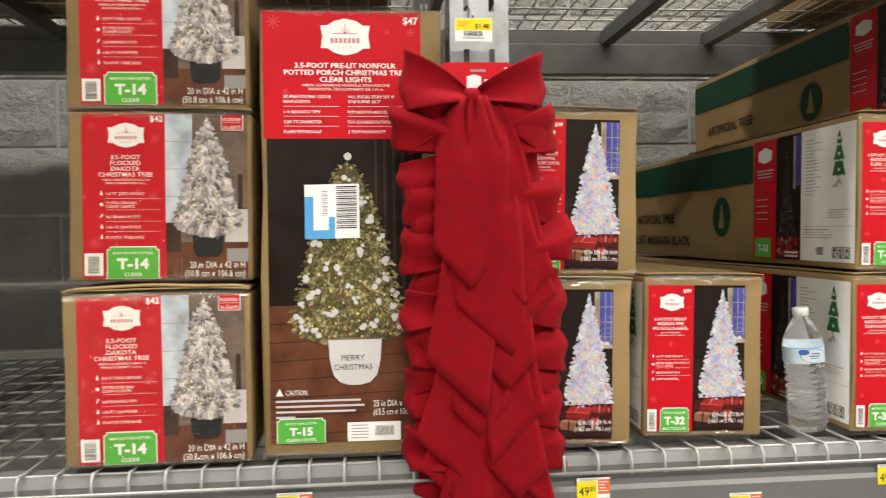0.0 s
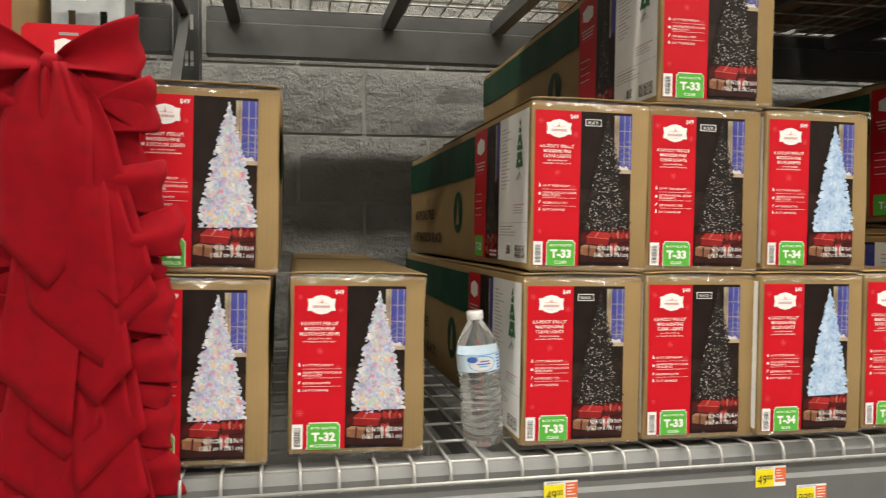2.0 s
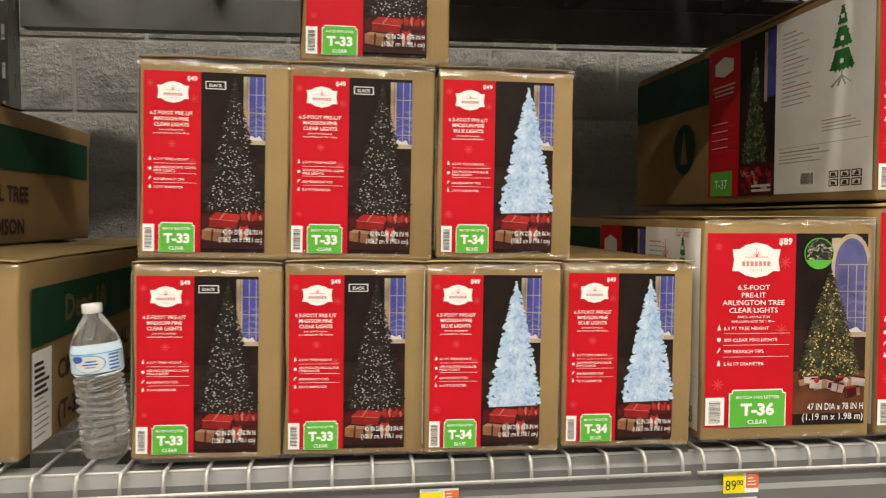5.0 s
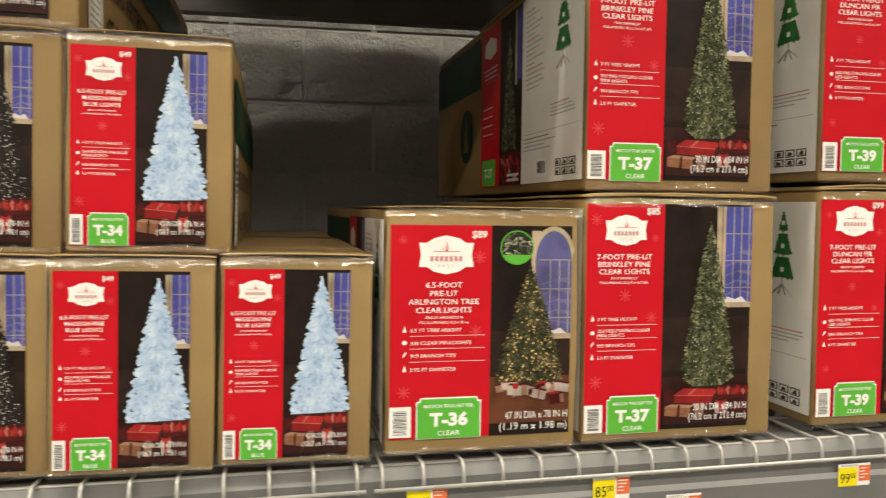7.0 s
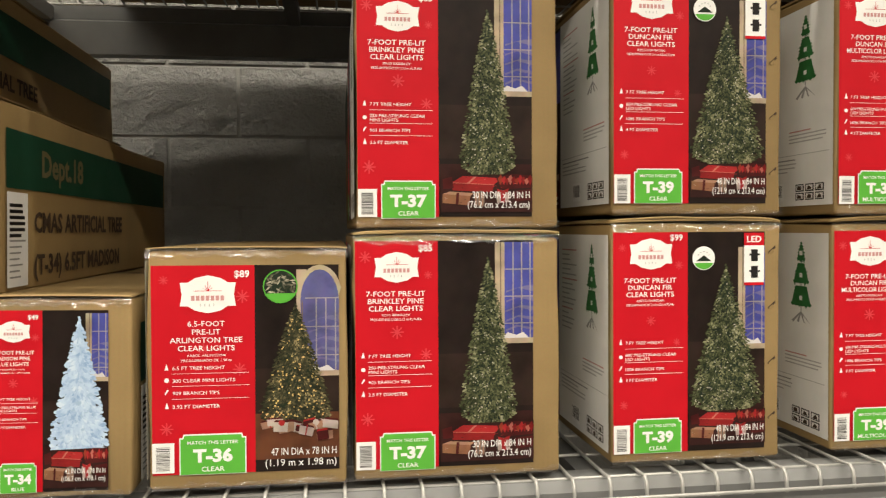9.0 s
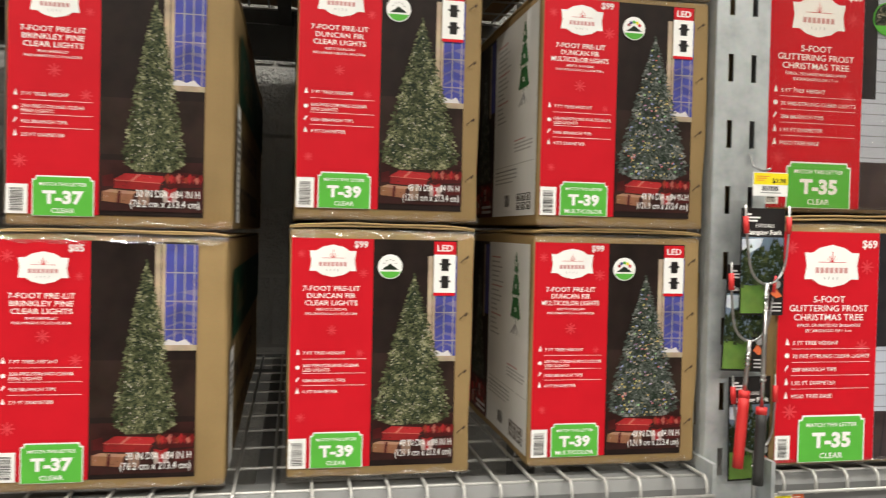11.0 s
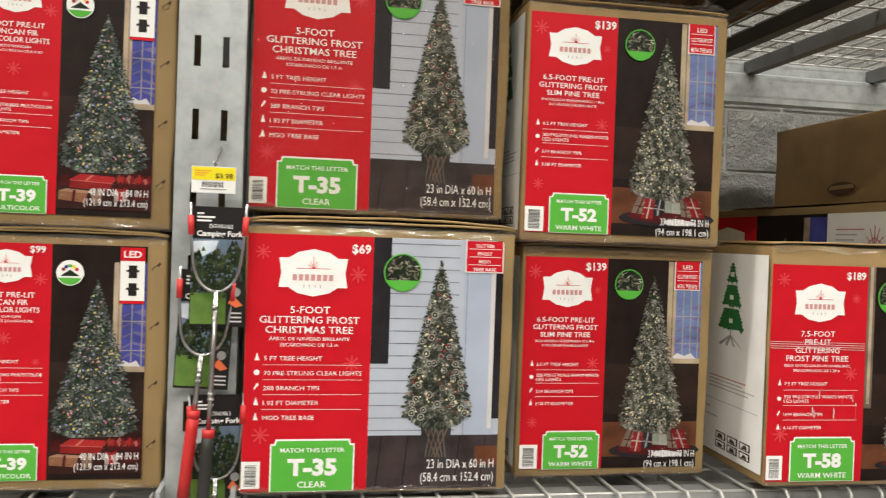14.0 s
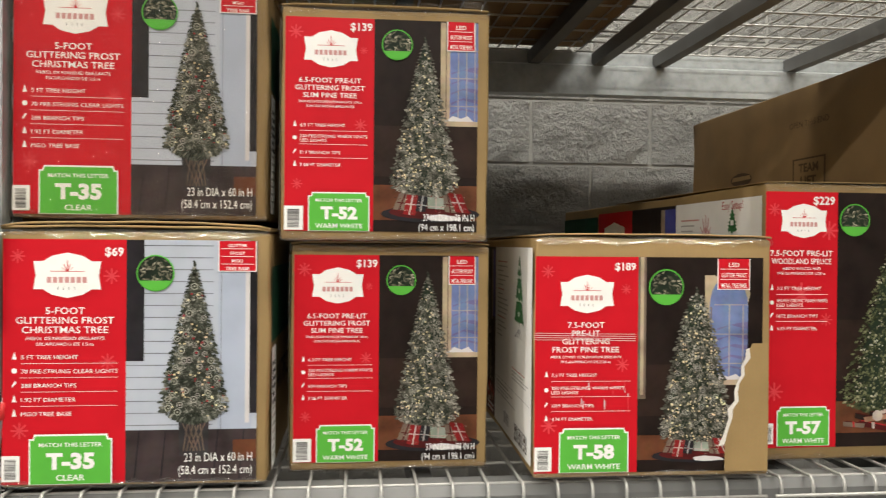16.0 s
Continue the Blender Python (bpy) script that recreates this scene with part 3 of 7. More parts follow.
def printed_tree(s, needles, under, apex, base_v, half, count, bulbs=None, bulb_count=0, bulb_r=0.0011, layer=4, seed=1, sprig=0.0085, power=0.9, blunt=0.05, knob=0.0, soft=False):
    """A printed conifer: tiers of drooping branches with fine sprigs on them, a leader and bulbs."""
    rnd = random.Random(seed)
    au, av = apex
    tall = base_v - av
    tiers = 15

    def reach(f):
        step = (f * tiers) % 1
        return half * (blunt + (1 - blunt) * f ** power) * (0.86 + 0.14 * step) * (1 - 0.14 * max(0.0, (f - 0.92) / 0.08) ** 2)

    def spot(f, side):
        """A point of the crown: the skirt of every tier hangs lower in the middle."""
        return (au + side * reach(f)) * s.w, (av + tall * (f + 0.062 * f * (1 - side * side) - 0.040 * f)) * s.h
    edge = [k / 60 for k in range(61)]
    left = [(au - reach(f) * 0.84, av + f * tall * 0.94) for f in edge]
    foot = [(au + half * 0.8 * (k / 6 - 1), av + tall * (0.945 + 0.055 * (1 - (k / 6 - 1) ** 2) + (0.014 if k % 2 else 0))) for k in range(1, 12)]
    s.poly("printed_tree", under, left + foot + [(2 * au - u, v) for u, v in reversed(left)], layer)
    for k in range(4):
        s.disc("printed_tree", needles, au + 0.004 * (k % 2) - 0.002, av + tall * (0.022 * k - 0.045), 0.0016 + 0.0005 * k, layer + 0.1 + 0.05 * k, 7)
    s.rect("printed_tree", under, au - 0.005, av - tall * 0.040, au + 0.005, av + tall * 0.05, layer)
    count, sprig = (int(count * 1.1), knob * 1.25) if soft else (int(count * 2.6), sprig * 0.56)
    for i in range(count):
        f = rnd.random() ** (1 / (1 + power)) * 0.985 + 0.015
        side = rnd.uniform(-1, 1)
        x, y = spot(f, side)
        ang = math.radians(90 - side * 62 + rnd.uniform(-28, 28))
        size = sprig * rnd.uniform(0.6, 1.25)
        dx, dy = math.cos(ang) * size, math.sin(ang) * size * 0.8
        px, py = -dy * 0.30, dx * 0.30
        pts = [(x - dx * 0.5, y - dy * 0.5), (x + px, y + py), (x + dx * 0.5, y + dy * 0.5), (x - px, y - py)]
        if soft:
            pts = [(x - dx * 0.5, y - dy * 0.5), (x + px * 0.8, y + py * 0.8), (x + px * 0.7 + dx * 0.35, y + py * 0.7 + dy * 0.35), (x + dx * 0.5, y + dy * 0.5), (x - px * 0.7 + dx * 0.35, y - py * 0.7 + dy * 0.35), (x - px * 0.8, y - py * 0.8)]
        s.add("printed_tree", needles, pts[::-1], [tuple(range(len(pts)))], layer + 0.3 + 1.6 * i / count)
    tip = knob or sprig * 1.15
    rows = 24 if soft else 45
    shots = 2 * rows
    for i in range(shots + 34):
        if i < shots:
            side = (-1, 1)[i % 2]
            f = (i // 2 + rnd.uniform(0.3, 0.9)) / rows
            x, y = spot(f, side)
            ang = math.radians(rnd.uniform(-24, 14) if soft else rnd.uniform(-6, 34))
        else:
            q = (i - shots) / 33 * 1.7 - 0.85
            side = 1 if q > 0 else -1
            x, y = spot(1.0, q)
            ang = math.radians(88 - 50 * abs(q) + rnd.uniform(-16, 16))
            f = 1.0
        size = tip * rnd.uniform(0.7, 1.25) * (0.55 + 0.45 * f)
        dx, dy = side * math.cos(ang) * size, math.sin(ang) * size
        thick = 0.34 if soft else 0.25
        px, py = -dy * thick, dx * thick
        pts = [(x - dx * 0.7, y - dy * 0.7), (x + px - dx * 0.1, y + py - dy * 0.1), (x + px * 0.8 + dx * 0.32, y + py * 0.8 + dy * 0.32), (x + dx * 0.55, y + dy * 0.55), (x - px * 0.8 + dx * 0.32, y - py * 0.8 + dy * 0.32), (x - px - dx * 0.1, y - py - dy * 0.1)]
        s.add("printed_tree", needles, pts[::-side], [(0, 1, 2, 3, 4, 5)], layer + 1.95 + 0.0008 * i)
    for i in range(bulb_count):
        f, side = math.sqrt(rnd.random()) * 0.95 + 0.03, rnd.uniform(-0.94, 0.94)
        m = bulbs if not isinstance(bulbs, list) else bulbs[i % len(bulbs)]
        q = bulb_r * rnd.uniform(0.6, 1.3)
        x, y = spot(f, side)
        s.disc("printed_tree", m, x / s.w, y / s.h, q, layer + 2.1 + 0.4 * i / bulb_count, 5)


def flecks(s, u0, v0, u1, v1, mats, count, seed, layer, big=0.09):
    """Small facets and glints that break up a printed pile of gifts."""
    rnd = random.Random(seed)
    for i in range(count):
        x, y = u0 + (u1 - u0) * rnd.uniform(0.04, 0.96), v0 + (v1 - v0) * rnd.uniform(0.08, 0.94)
        a, w = rnd.uniform(-0.5, 0.5), (u1 - u0) * big * rnd.uniform(0.3, 1.0)
        t = (v1 - v0) * big * rnd.uniform(0.15, 0.55)
        dx, dy = w * 0.5 * math.cos(a), w * 0.5 * math.sin(a) * s.w / s.h
        s.poly("gift_photo", mats[rnd.randrange(len(mats))], [(x - dx, y - dy - t * 0.5), (x + dx, y + dy - t * 0.4), (x + dx * 0.9, y + dy + t * 0.5), (x - dx * 0.8, y - dy + t * 0.5)], layer + 0.5 * i / count)


def gifts(s, u0, v0, u1, v1, seed, mats, count=15, layer=7):
    """A pile of printed gift boxes: a few broad ones behind, small ones and bows before them."""
    rnd = random.Random(seed)
    aspect = s.h / s.w
    for i in range(count):
        broad = i < 4 and mats[0] is GIFT_RED and len(mats) == 4 and mats[3] is GIFT_TAN
        w = (u1 - u0) * (rnd.uniform(0.34, 0.5) if broad else rnd.uniform(0.10, 0.22))
        h = (v1 - v0) * (rnd.uniform(0.5, 0.62) if broad else rnd.uniform(0.16, 0.30))
        x = u0 + w * 0.45 + (u1 - u0 - w * 0.9) * ((i * 0.618 + 0.2) % 1)
        y = v0 + (v1 - v0) * (rnd.uniform(0.34, 0.46) if broad else rnd.uniform(0.3, 0.82))
        m = mats[0] if broad and i % 3 else (mats + [GIFT_TAN, GIFT_PALE, GIFT_DARK, ROOM_LIT])[rnd.randrange(len(mats) + 4)]
        a = math.radians(rnd.uniform(-14, 14))

        def at(p, q):
            px, py = p * w * 0.5, q * h * 0.5
            return (min(max(x + px * math.cos(a) - py * math.sin(a) * aspect, u0), u1), min(max(y + px * math.sin(a) / aspect + py * math.cos(a), v0 - 0.02), v1))
        lay = layer + 0.22 * i
        s.poly("gift_photo", m, [at(-1, -1), at(1, -1), at(0.94, 1), at(-0.94, 1)], lay)
        s.poly("gift_photo", GIFT_DARK if m is not GIFT_DARK else GIFT_RED, [at(-1, -1), at(1, -1), at(0.8, -1.45), at(-0.72, -1.45)], lay + 0.05)
        if i % 3 == 0:
            s.poly("gift_photo", (GIFT_PALE, GIFT_RED, GIFT_TAN)[i // 3 % 3], [at(-0.14, -1.4), at(0.05, -1.4), at(0.12, 1), at(-0.05, 1)], lay + 0.10)
        if i % 4 == 1:
            s.disc("gift_photo", GIFT_RED if m is GIFT_PALE else GIFT_PALE, *at(0.1, -0.9), s.w * 0.017, lay + 0.14, 7)


def gift_pile(s, u0, v0, u1, v1, layer=7):
    """The same gift photo of the room labels: dark red boxes behind, tan and white ribboned ones before them."""
    du, dv = u1 - u0, v1 - v0

    def shape(m, pts, lay):
        s.poly("gift_photo", m, [(u0 + a * du, v0 + b * dv) for a, b in pts], layer + lay)
    shape(GIFT_SHADE, ((0, 0.10), (1, 0.06), (1, 1), (0, 1)), 0.1)
    shape(GIFT_RED, ((0.12, 0.28), (0.24, 0.12), (0.66, 0.17), (0.58, 0.33)), 0.2)
    shape(GIFT_MID, ((0.12, 0.28), (0.58, 0.33), (0.56, 0.52), (0.13, 0.47)), 0.25)
    shape(GIFT_GLINT, ((0.36, 0.135), (0.39, 0.138), (0.31, 0.30), (0.285, 0.298)), 0.3)
    shape(GIFT_GLINT, ((0.12, 0.275), (0.58, 0.325), (0.58, 0.34), (0.12, 0.29)), 0.35)
    shape(GIFT_DARK, ((0.02, 0.20), (0.12, 0.14), (0.14, 0.42), (0.03, 0.44)), 0.4)
    shape(GIFT_DARK, ((0.60, 0.16), (0.78, 0.06), (0.98, 0.10), (0.99, 0.40), (0.66, 0.44)), 0.5)
    for k in range(10):
        a = 0.62 + 0.036 * k
        t = 0.02 * (k % 3)
        shape((GIFT_ORANGE, GIFT_RED, GIFT_MID, GIFT_GLINT, GIFT_MID)[k % 5], ((a, 0.18 + t), (a + 0.035, 0.08 + t * 2), (a + 0.06, 0.19 + t), (a + 0.03, 0.34)), 0.6 + 0.03 * k)
    shape(GIFT_WOOD, ((0.02, 0.56), (0.32, 0.60), (0.31, 0.84), (0.02, 0.78)), 1.1)
    shape(GIFT_TAN, ((0.02, 0.56), (0.10, 0.50), (0.36, 0.54), (0.32, 0.61)), 1.2)
    shape(GIFT_DARK, ((0.17, 0.53), (0.20, 0.535), (0.19, 0.82), (0.16, 0.81)), 1.3)
    shape(TAUPE, ((0.36, 0.52), (0.44, 0.48), (0.48, 0.54), (0.47, 0.86), (0.37, 0.84)), 1.5)
    for k in range(3):
        shape(GIFT_TAN, ((0.372 + 0.038 * k, 0.54), (0.386 + 0.038 * k, 0.54), (0.388 + 0.035 * k, 0.85), (0.376 + 0.035 * k, 0.85)), 1.6)
    shape(GIFT_PALE, ((0.60, 0.50), (0.68, 0.47), (0.75, 0.50), (0.74, 0.76), (0.61, 0.78)), 1.7)
    shape(GIFT_RED, ((0.65, 0.48), (0.70, 0.48), (0.695, 0.77), (0.655, 0.77)), 1.8)
    shape(GIFT_RED, ((0.61, 0.43), (0.67, 0.48), (0.74, 0.42), (0.73, 0.52), (0.67, 0.51), (0.62, 0.53)), 1.85)
    shape(GIFT_DARK, ((0.80, 0.48), (0.99, 0.44), (0.99, 0.70), (0.81, 0.74)), 1.9)
    flecks(s, u0 + 0.1 * du, v0 + 0.10 * dv, u1, v0 + 0.50 * dv, (GIFT_GLINT, GIFT_DARK, GIFT_SHADE, GIFT_RED, GIFT_SHADE), 26, 5, layer + 2.0, 0.055)
    flecks(s, u0, v0 + 0.50 * dv, u1, v0 + 0.94 * dv, (GIFT_GLINT, GIFT_DARK, GIFT_SHADE, GIFT_PALE, ROOM), 26, 6, layer + 2.0, 0.05)


def skirt_gifts(s, u0, v0, u1, v1, layer=7):
    """A dark tree skirt with snow and five upright wrapped boxes standing on it."""
    du, dv = u1 - u0, v1 - v0

    def shape(m, pts, lay):
        s.poly("gift_photo", m, [(u0 + a * du, v0 + b * dv) for a, b in pts], layer + lay)
    ring = [math.pi * k / 9 for k in range(19)]
    shape(SHUTTER, [(0.5 + 0.54 * math.cos(a), 0.80 - 0.24 * math.sin(a)) for a in ring][:-1], 0.1)
    shape(GIFT_DARK, [(0.5 + 0.45 * math.cos(a), 0.74 - 0.20 * math.sin(a)) for a in ring][:-1], 0.2)
    shape(SOFT_WHITE, ((0.46, 0.86), (0.60, 0.80), (0.78, 0.86), (0.84, 0.96), (0.6, 1.0), (0.48, 0.96)), 0.3)
    for k, (x, w, top, foot, slant, m, band) in enumerate(((0.16, 0.065, 0.20, 0.70, 0.07, TAUPE, GIFT_DARK), (0.27, 0.065, 0.24, 0.84, 0.04, GIFT_MID, GIFT_PALE), (0.39, 0.055, 0.26, 0.74, 0.03, SHUTTER, GREY), (0.56, 0.090, 0.30, 0.66, 0.0, SAGE, GIFT_PALE), (0.72, 0.060, 0.24, 0.76, -0.03, TAUPE, GIFT_DARK), (0.85, 0.075, 0.18, 0.76, -0.09, GIFT_MID, GIFT_PALE))):
        shape(m, ((x - w + slant, top), (x + w + slant, top + 0.03), (x + w, foot), (x - w, foot - 0.03)), 0.5 + 0.3 * k)
        shape(band, ((x - 0.008 + slant, top + 0.01), (x + 0.008 + slant, top + 0.02), (x + 0.008, foot - 0.01), (x - 0.008, foot - 0.02)), 0.6 + 0.3 * k)
        shape(band, ((x - w + slant * 0.6, top + 0.25), (x + w + slant * 0.6, top + 0.28), (x + w + slant * 0.58, top + 0.31), (x - w + slant * 0.58, top + 0.28)), 0.7 + 0.3 * k)


def skirt_pattern(s, u0, v0, u1, v1):
    flecks(s, u0 + 0.08 * (u1 - u0), v0 + 0.2 * (v1 - v0), u1 - 0.08 * (u1 - u0), v0 + 0.8 * (v1 - v0), (GIFT_PALE, GIFT_DARK, SHUTTER, GIFT_MID, GIFT_PALE, TAUPE), 70, 8, 9.6, 0.05)


def window_photo(s, u0, v0, u1, v1, pane=BLUE, cols=2, rows=3, layer=2, arch=False):
    du, dv = u1 - u0, v1 - v0
    s.rect("window_photo", CREAM, u0 - 0.02, v0, u0 + 0.16 * du, v1, layer)
    if arch:
        top = [(u0 + du * 0.5 - du * 0.5 * math.cos(math.pi * k / 12), v0 + dv * 0.3 - dv * 0.3 * math.sin(math.pi * k / 12)) for k in range(13)]
        s.poly("window_photo", CREAM, [(u0 - du * 0.08, v1)] + [(u0 - du * 0.08, v0 + dv * 0.3)] + [(u + (u - u0 - du / 2) * 0.16, v - dv * 0.045) for u, v in top[:-1]] + [(u1, v0 + dv * 0.26), (u1, v1)], layer + 0.2)
        s.poly("window_photo", pane, [(u0 + du * 0.05, v1)] + top + [(u1, v1)], layer + 0.4)
    else:
        s.rect("window_photo", pane, u0 + 0.16 * du, v0, u1, v1, layer + 0.4)
    for k in range(1, cols + 1):
        x = u0 + 0.16 * du + 0.84 * du * k / (cols + 0.35)
        s.rect("window_photo", MULLION, x - 0.003, v0 + (dv * 0.28 if arch else 0), x + 0.003, v1, layer + 0.7)
    for k in range(1, rows + 1):
        y = v0 + dv * k / (rows + 0.6)
        s.rect("window_photo", MULLION, u0 + 0.12 * du, y - 0.0022, u1, y + 0.0022, layer + 0.6)
    s.rect("window_photo", TAUPE, u0 + 0.03 * du, v0 + (dv * 0.3 if arch else 0), u0 + 0.06 * du, v1, layer + 0.72)
    for k in range(5):
        y = v1 - dv * (0.10 + 0.10 * k)
        s.poly("window_photo", REFLECT, [(u0 + 0.2 * du, y), (u0 + (0.5 + 0.06 * k) * du, y - 0.05 * dv), (u1, y - (0.02 + 0.01 * k) * dv), (u1, y + 0.008 * dv), (u0 + 0.55 * du, y - 0.03 * dv), (u0 + 0.2 * du, y + 0.02 * dv)], layer + 0.5 + 0.01 * k)
    s.rect("window_photo", CREAM, u0 - 0.025, v1 - 0.006, u1, v1 + 0.016, layer + 0.8)
    s.poly("window_photo", SOFT_WHITE, [(u0 + 0.05 * du, v1 - 0.006), (u0 + 0.25 * du, v1 - 0.03), (u0 + 0.5 * du, v1 - 0.018), (u0 + 0.7 * du, v1 - 0.03), (u1 - 0.02, v1 - 0.006)], layer + 0.9)


def flake(s, u, v, r, layer=2):
    """A pale snowflake ornament; r in metres."""
    for k in range(4):
        a = math.pi * k / 4
        dx, dy, t = math.cos(a) * r, math.sin(a) * r, r * 0.10
        nx, ny = -math.sin(a) * t, math.cos(a) * t
        x, y = u * s.w, v * s.h
        s.add("red_panel", FLAKE, [(x - dx - nx, y - dy - ny), (x - dx + nx, y - dy + ny), (x + dx + nx, y + dy + ny), (x + dx - nx, y + dy - ny)], [(0, 1, 2, 3)], layer + 0.08 * k)


def badge_plate(s, u, v, half_w, half_h):
    """The white maker's plate with its red ornament, as plain shapes."""
    outline = [(-1, -0.62), (-0.72, -0.62), (-0.45, -0.86), (0, -1), (0.45, -0.86), (0.72, -0.62), (1, -0.62), (0.93, 0), (1, 0.62), (0.72, 0.62), (0.45, 0.86), (0, 1), (-0.45, 0.86), (-0.72, 0.62), (-1, 0.62), (-0.93, 0)]
    s.poly("maker_plate", WHITE, [(u + a * half_w, v + b * half_h) for a, b in outline], 3)
    for k in range(7):
        x = u + (-0.60 + 0.175 * k) * half_w
        s.rect("maker_plate", PLATE_INK, x, v + 0.07 * half_h, x + 0.125 * half_w, v + 0.33 * half_h, 4)
    for k in range(4):
        x = u + (-0.28 + 0.16 * k) * half_w
        s.rect("maker_plate", GREY, x, v + 0.50 * half_h, x + 0.02 * half_w, v + 0.64 * half_h, 4)
    s.rect("maker_plate", RED, u - 0.50 * half_w, v - 0.19 * half_h, u + 0.50 * half_w, v - 0.165 * half_h, 4)
    for k in range(5):
        a = math.radians(30 + 30 * k)
        x, y = u + 0.20 * half_w * math.cos(a), v - 0.18 * half_h - (0.5 if k == 2 else 0.34) * half_h * math.sin(a)
        s.poly("maker_plate", RED, [(u - 0.012 * half_w, v - 0.17 * half_h), (u + 0.012 * half_w, v - 0.17 * half_h), (x + 0.008 * half_w, y), (x - 0.008 * half_w, y)], 4.2 + 0.1 * k)


def letter_tag(s, u0, v0, u1, v1, code, under, match=True):
    du, dv = u1 - u0, v1 - v0
    c = 0.09
    shape = [(u0, v1), (u0, v0 + c * dv), (u0 + c * du * 0.5, v0 + c * dv), (u0 + c * du * 0.7, v0), (u1 - c * du * 0.7, v0), (u1 - c * du * 0.5, v0 + c * dv), (u1, v0 + c * dv), (u1, v1)]
    s.poly("letter_tag", WHITE, shape, 8)
    mu, mv = (u0 + u1) / 2, (v0 + v1) / 2
    s.poly("letter_tag", GREEN, [(mu + (a - mu) * 0.965, mv + (b - mv) * 0.955 + dv * 0.012) for a, b in shape], 9)
    s.text("tag_lettering", WHITE, "MATCH THIS LETTER", mu, v0 + 0.25 * dv, 0.085 * dv, 10, 0.76 * du, bold=0.01)
    s.text("tag_lettering", WHITE, code, mu, v0 + 0.68 * dv, 0.31 * dv, 10, 0.72 * du, bold=0.045)
    s.text("tag_lettering", WHITE, under, mu, v0 + 0.92 * dv, 0.12 * dv, 10, (0.42 if len(under) < 7 else 0.8) * du, bold=0.01)


def barcode(s, name, u0, v0, u1, v1, seed, layer=6):
    s.rect(name, WHITE, u0, v0, u1, v1, layer)
    rnd = random.Random(seed)
    x = v0 + 0.06 * (v1 - v0)
    du = u1 - u0
    tall = (v1 - v0) * s.h > du * s.w
    if tall:
        y = v0 + 0.14 * (v1 - v0)
        while y < v1 - 0.1 * (v1 - v0):
            t = rnd.uniform(0.008, 0.03) * (v1 - v0)
            s.rect(name, BLACK, u0 + 0.18 * du, y, u1 - 0.2 * du, y + t, layer + 1)
            y += t + rnd.uniform(0.012, 0.032) * (v1 - v0)
    else:
        y = u0 + 0.08 * du
        while y < u1 - 0.08 * du:
            t = rnd.uniform(0.008, 0.03) * du
            s.rect(name, BLACK, y, v0 + 0.12 * (v1 - v0), y + t, v1 - 0.22 * (v1 - v0), layer + 1)
            y += t + rnd.uniform(0.012, 0.03) * du


def bullets(s, u0, u1, vs, lines, cap):
    for k, (v, words) in enumerate(zip(vs, lines)):
        x, q = u0, cap * 1.0
        qu = q * s.h / s.w
        if k % 4 in (0, 3):
            s.poly("facts_print", WHITE, [(x, v), (x + qu * 0.45, v - q * 1.5), (x + qu * 0.9, v)], 3)
        elif k % 4 == 1:
            s.disc("facts_print", WHITE, x + qu * 0.45, v - q * 0.55, q * 0.55 * s.h, 3, 8)
        else:
            s.poly("facts_print", WHITE, [(x + qu * 0.1, v), (x, v - q * 0.4), (x + qu * 0.6, v - q * 1.4), (x + qu * 0.9, v - q * 1.1)], 3)
        rows = words.split("|")
        for j, row in enumerate(rows):
            s.text("facts_print", WHITE, row, x + qu * 1.75, v - (len(rows) - 1 - j) * cap * 1.12 + (0 if len(rows) == 1 else cap * 0.5), cap * 0.86, 3, (u1 - x - qu * 1.75) * min(1.0, len(row) / 17), "L", 0.0)
        if k < len(vs) - 1:
            y = v + (vs[k + 1] - v) * 0.30
            s.rect("facts_print", WHITE, x + qu * 1.6, y - 0.0007, u1, y + 0.0007, 3)


def round_badge(s, u, v, r, kind, seed=3):
    s.disc("round_badge", WHITE if kind in ("multi", "clear") else GREEN, u, v, r, 8, 24)
    if kind == "foliage":
        s.disc("round_badge", FOREST, u, v, r * 0.93, 9, 24)
        rnd = random.Random(seed)
        for k in range(60):
            a, q = rnd.uniform(0, 6.28), r * 0.86 * math.sqrt(rnd.random())
            x, y, b = u * s.w + q * math.cos(a), v * s.h + q * math.sin(a), rnd.uniform(0, 6.28)
            dx, dy = 0.0042 * math.cos(b), 0.0042 * math.sin(b)
            s.add("round_badge", N_FROST, [(x - dx, y - dy), (x - dy * 0.3, y + dx * 0.3), (x + dx, y + dy), (x + dy * 0.3, y - dx * 0.3)], [(0, 1, 2, 3)], 9.3 + k * 0.01)
        s.disc("round_badge", GREEN, u, v, r * 0.96, 10.2, 12, 0.57, 0.93)
    else:
        s.poly("round_badge", FOREST, [(u - 0.7 * r / s.w, v + 0.25 * r / s.h), (u, v - 0.25 * r / s.h), (u + 0.7 * r / s.w, v + 0.25 * r / s.h)], 9)
        s.disc("round_badge", GREEN, u, v, r * 0.93, 9.5, 12, 0.57, 0.93)
        if kind == "multi":
            for k, m in enumerate((GIFT_RED, BLUE, GREEN, YELLOW, RED)):
                a = math.radians(150 - 30 * k)
                s.disc("round_badge", m, u + 0.55 * r * math.cos(a) / s.w, v - 0.55 * r * math.sin(a) / s.h, r * 0.15, 9.2 + 0.05 * k, 6)
        else:
            for k in range(5):
                a = math.radians(150 - 30 * k)
                s.disc("round_badge", GREY, u + 0.55 * r * math.cos(a) / s.w, v - 0.55 * r * math.sin(a) / s.h, r * 0.06, 9.2 + 0.05 * k, 5)


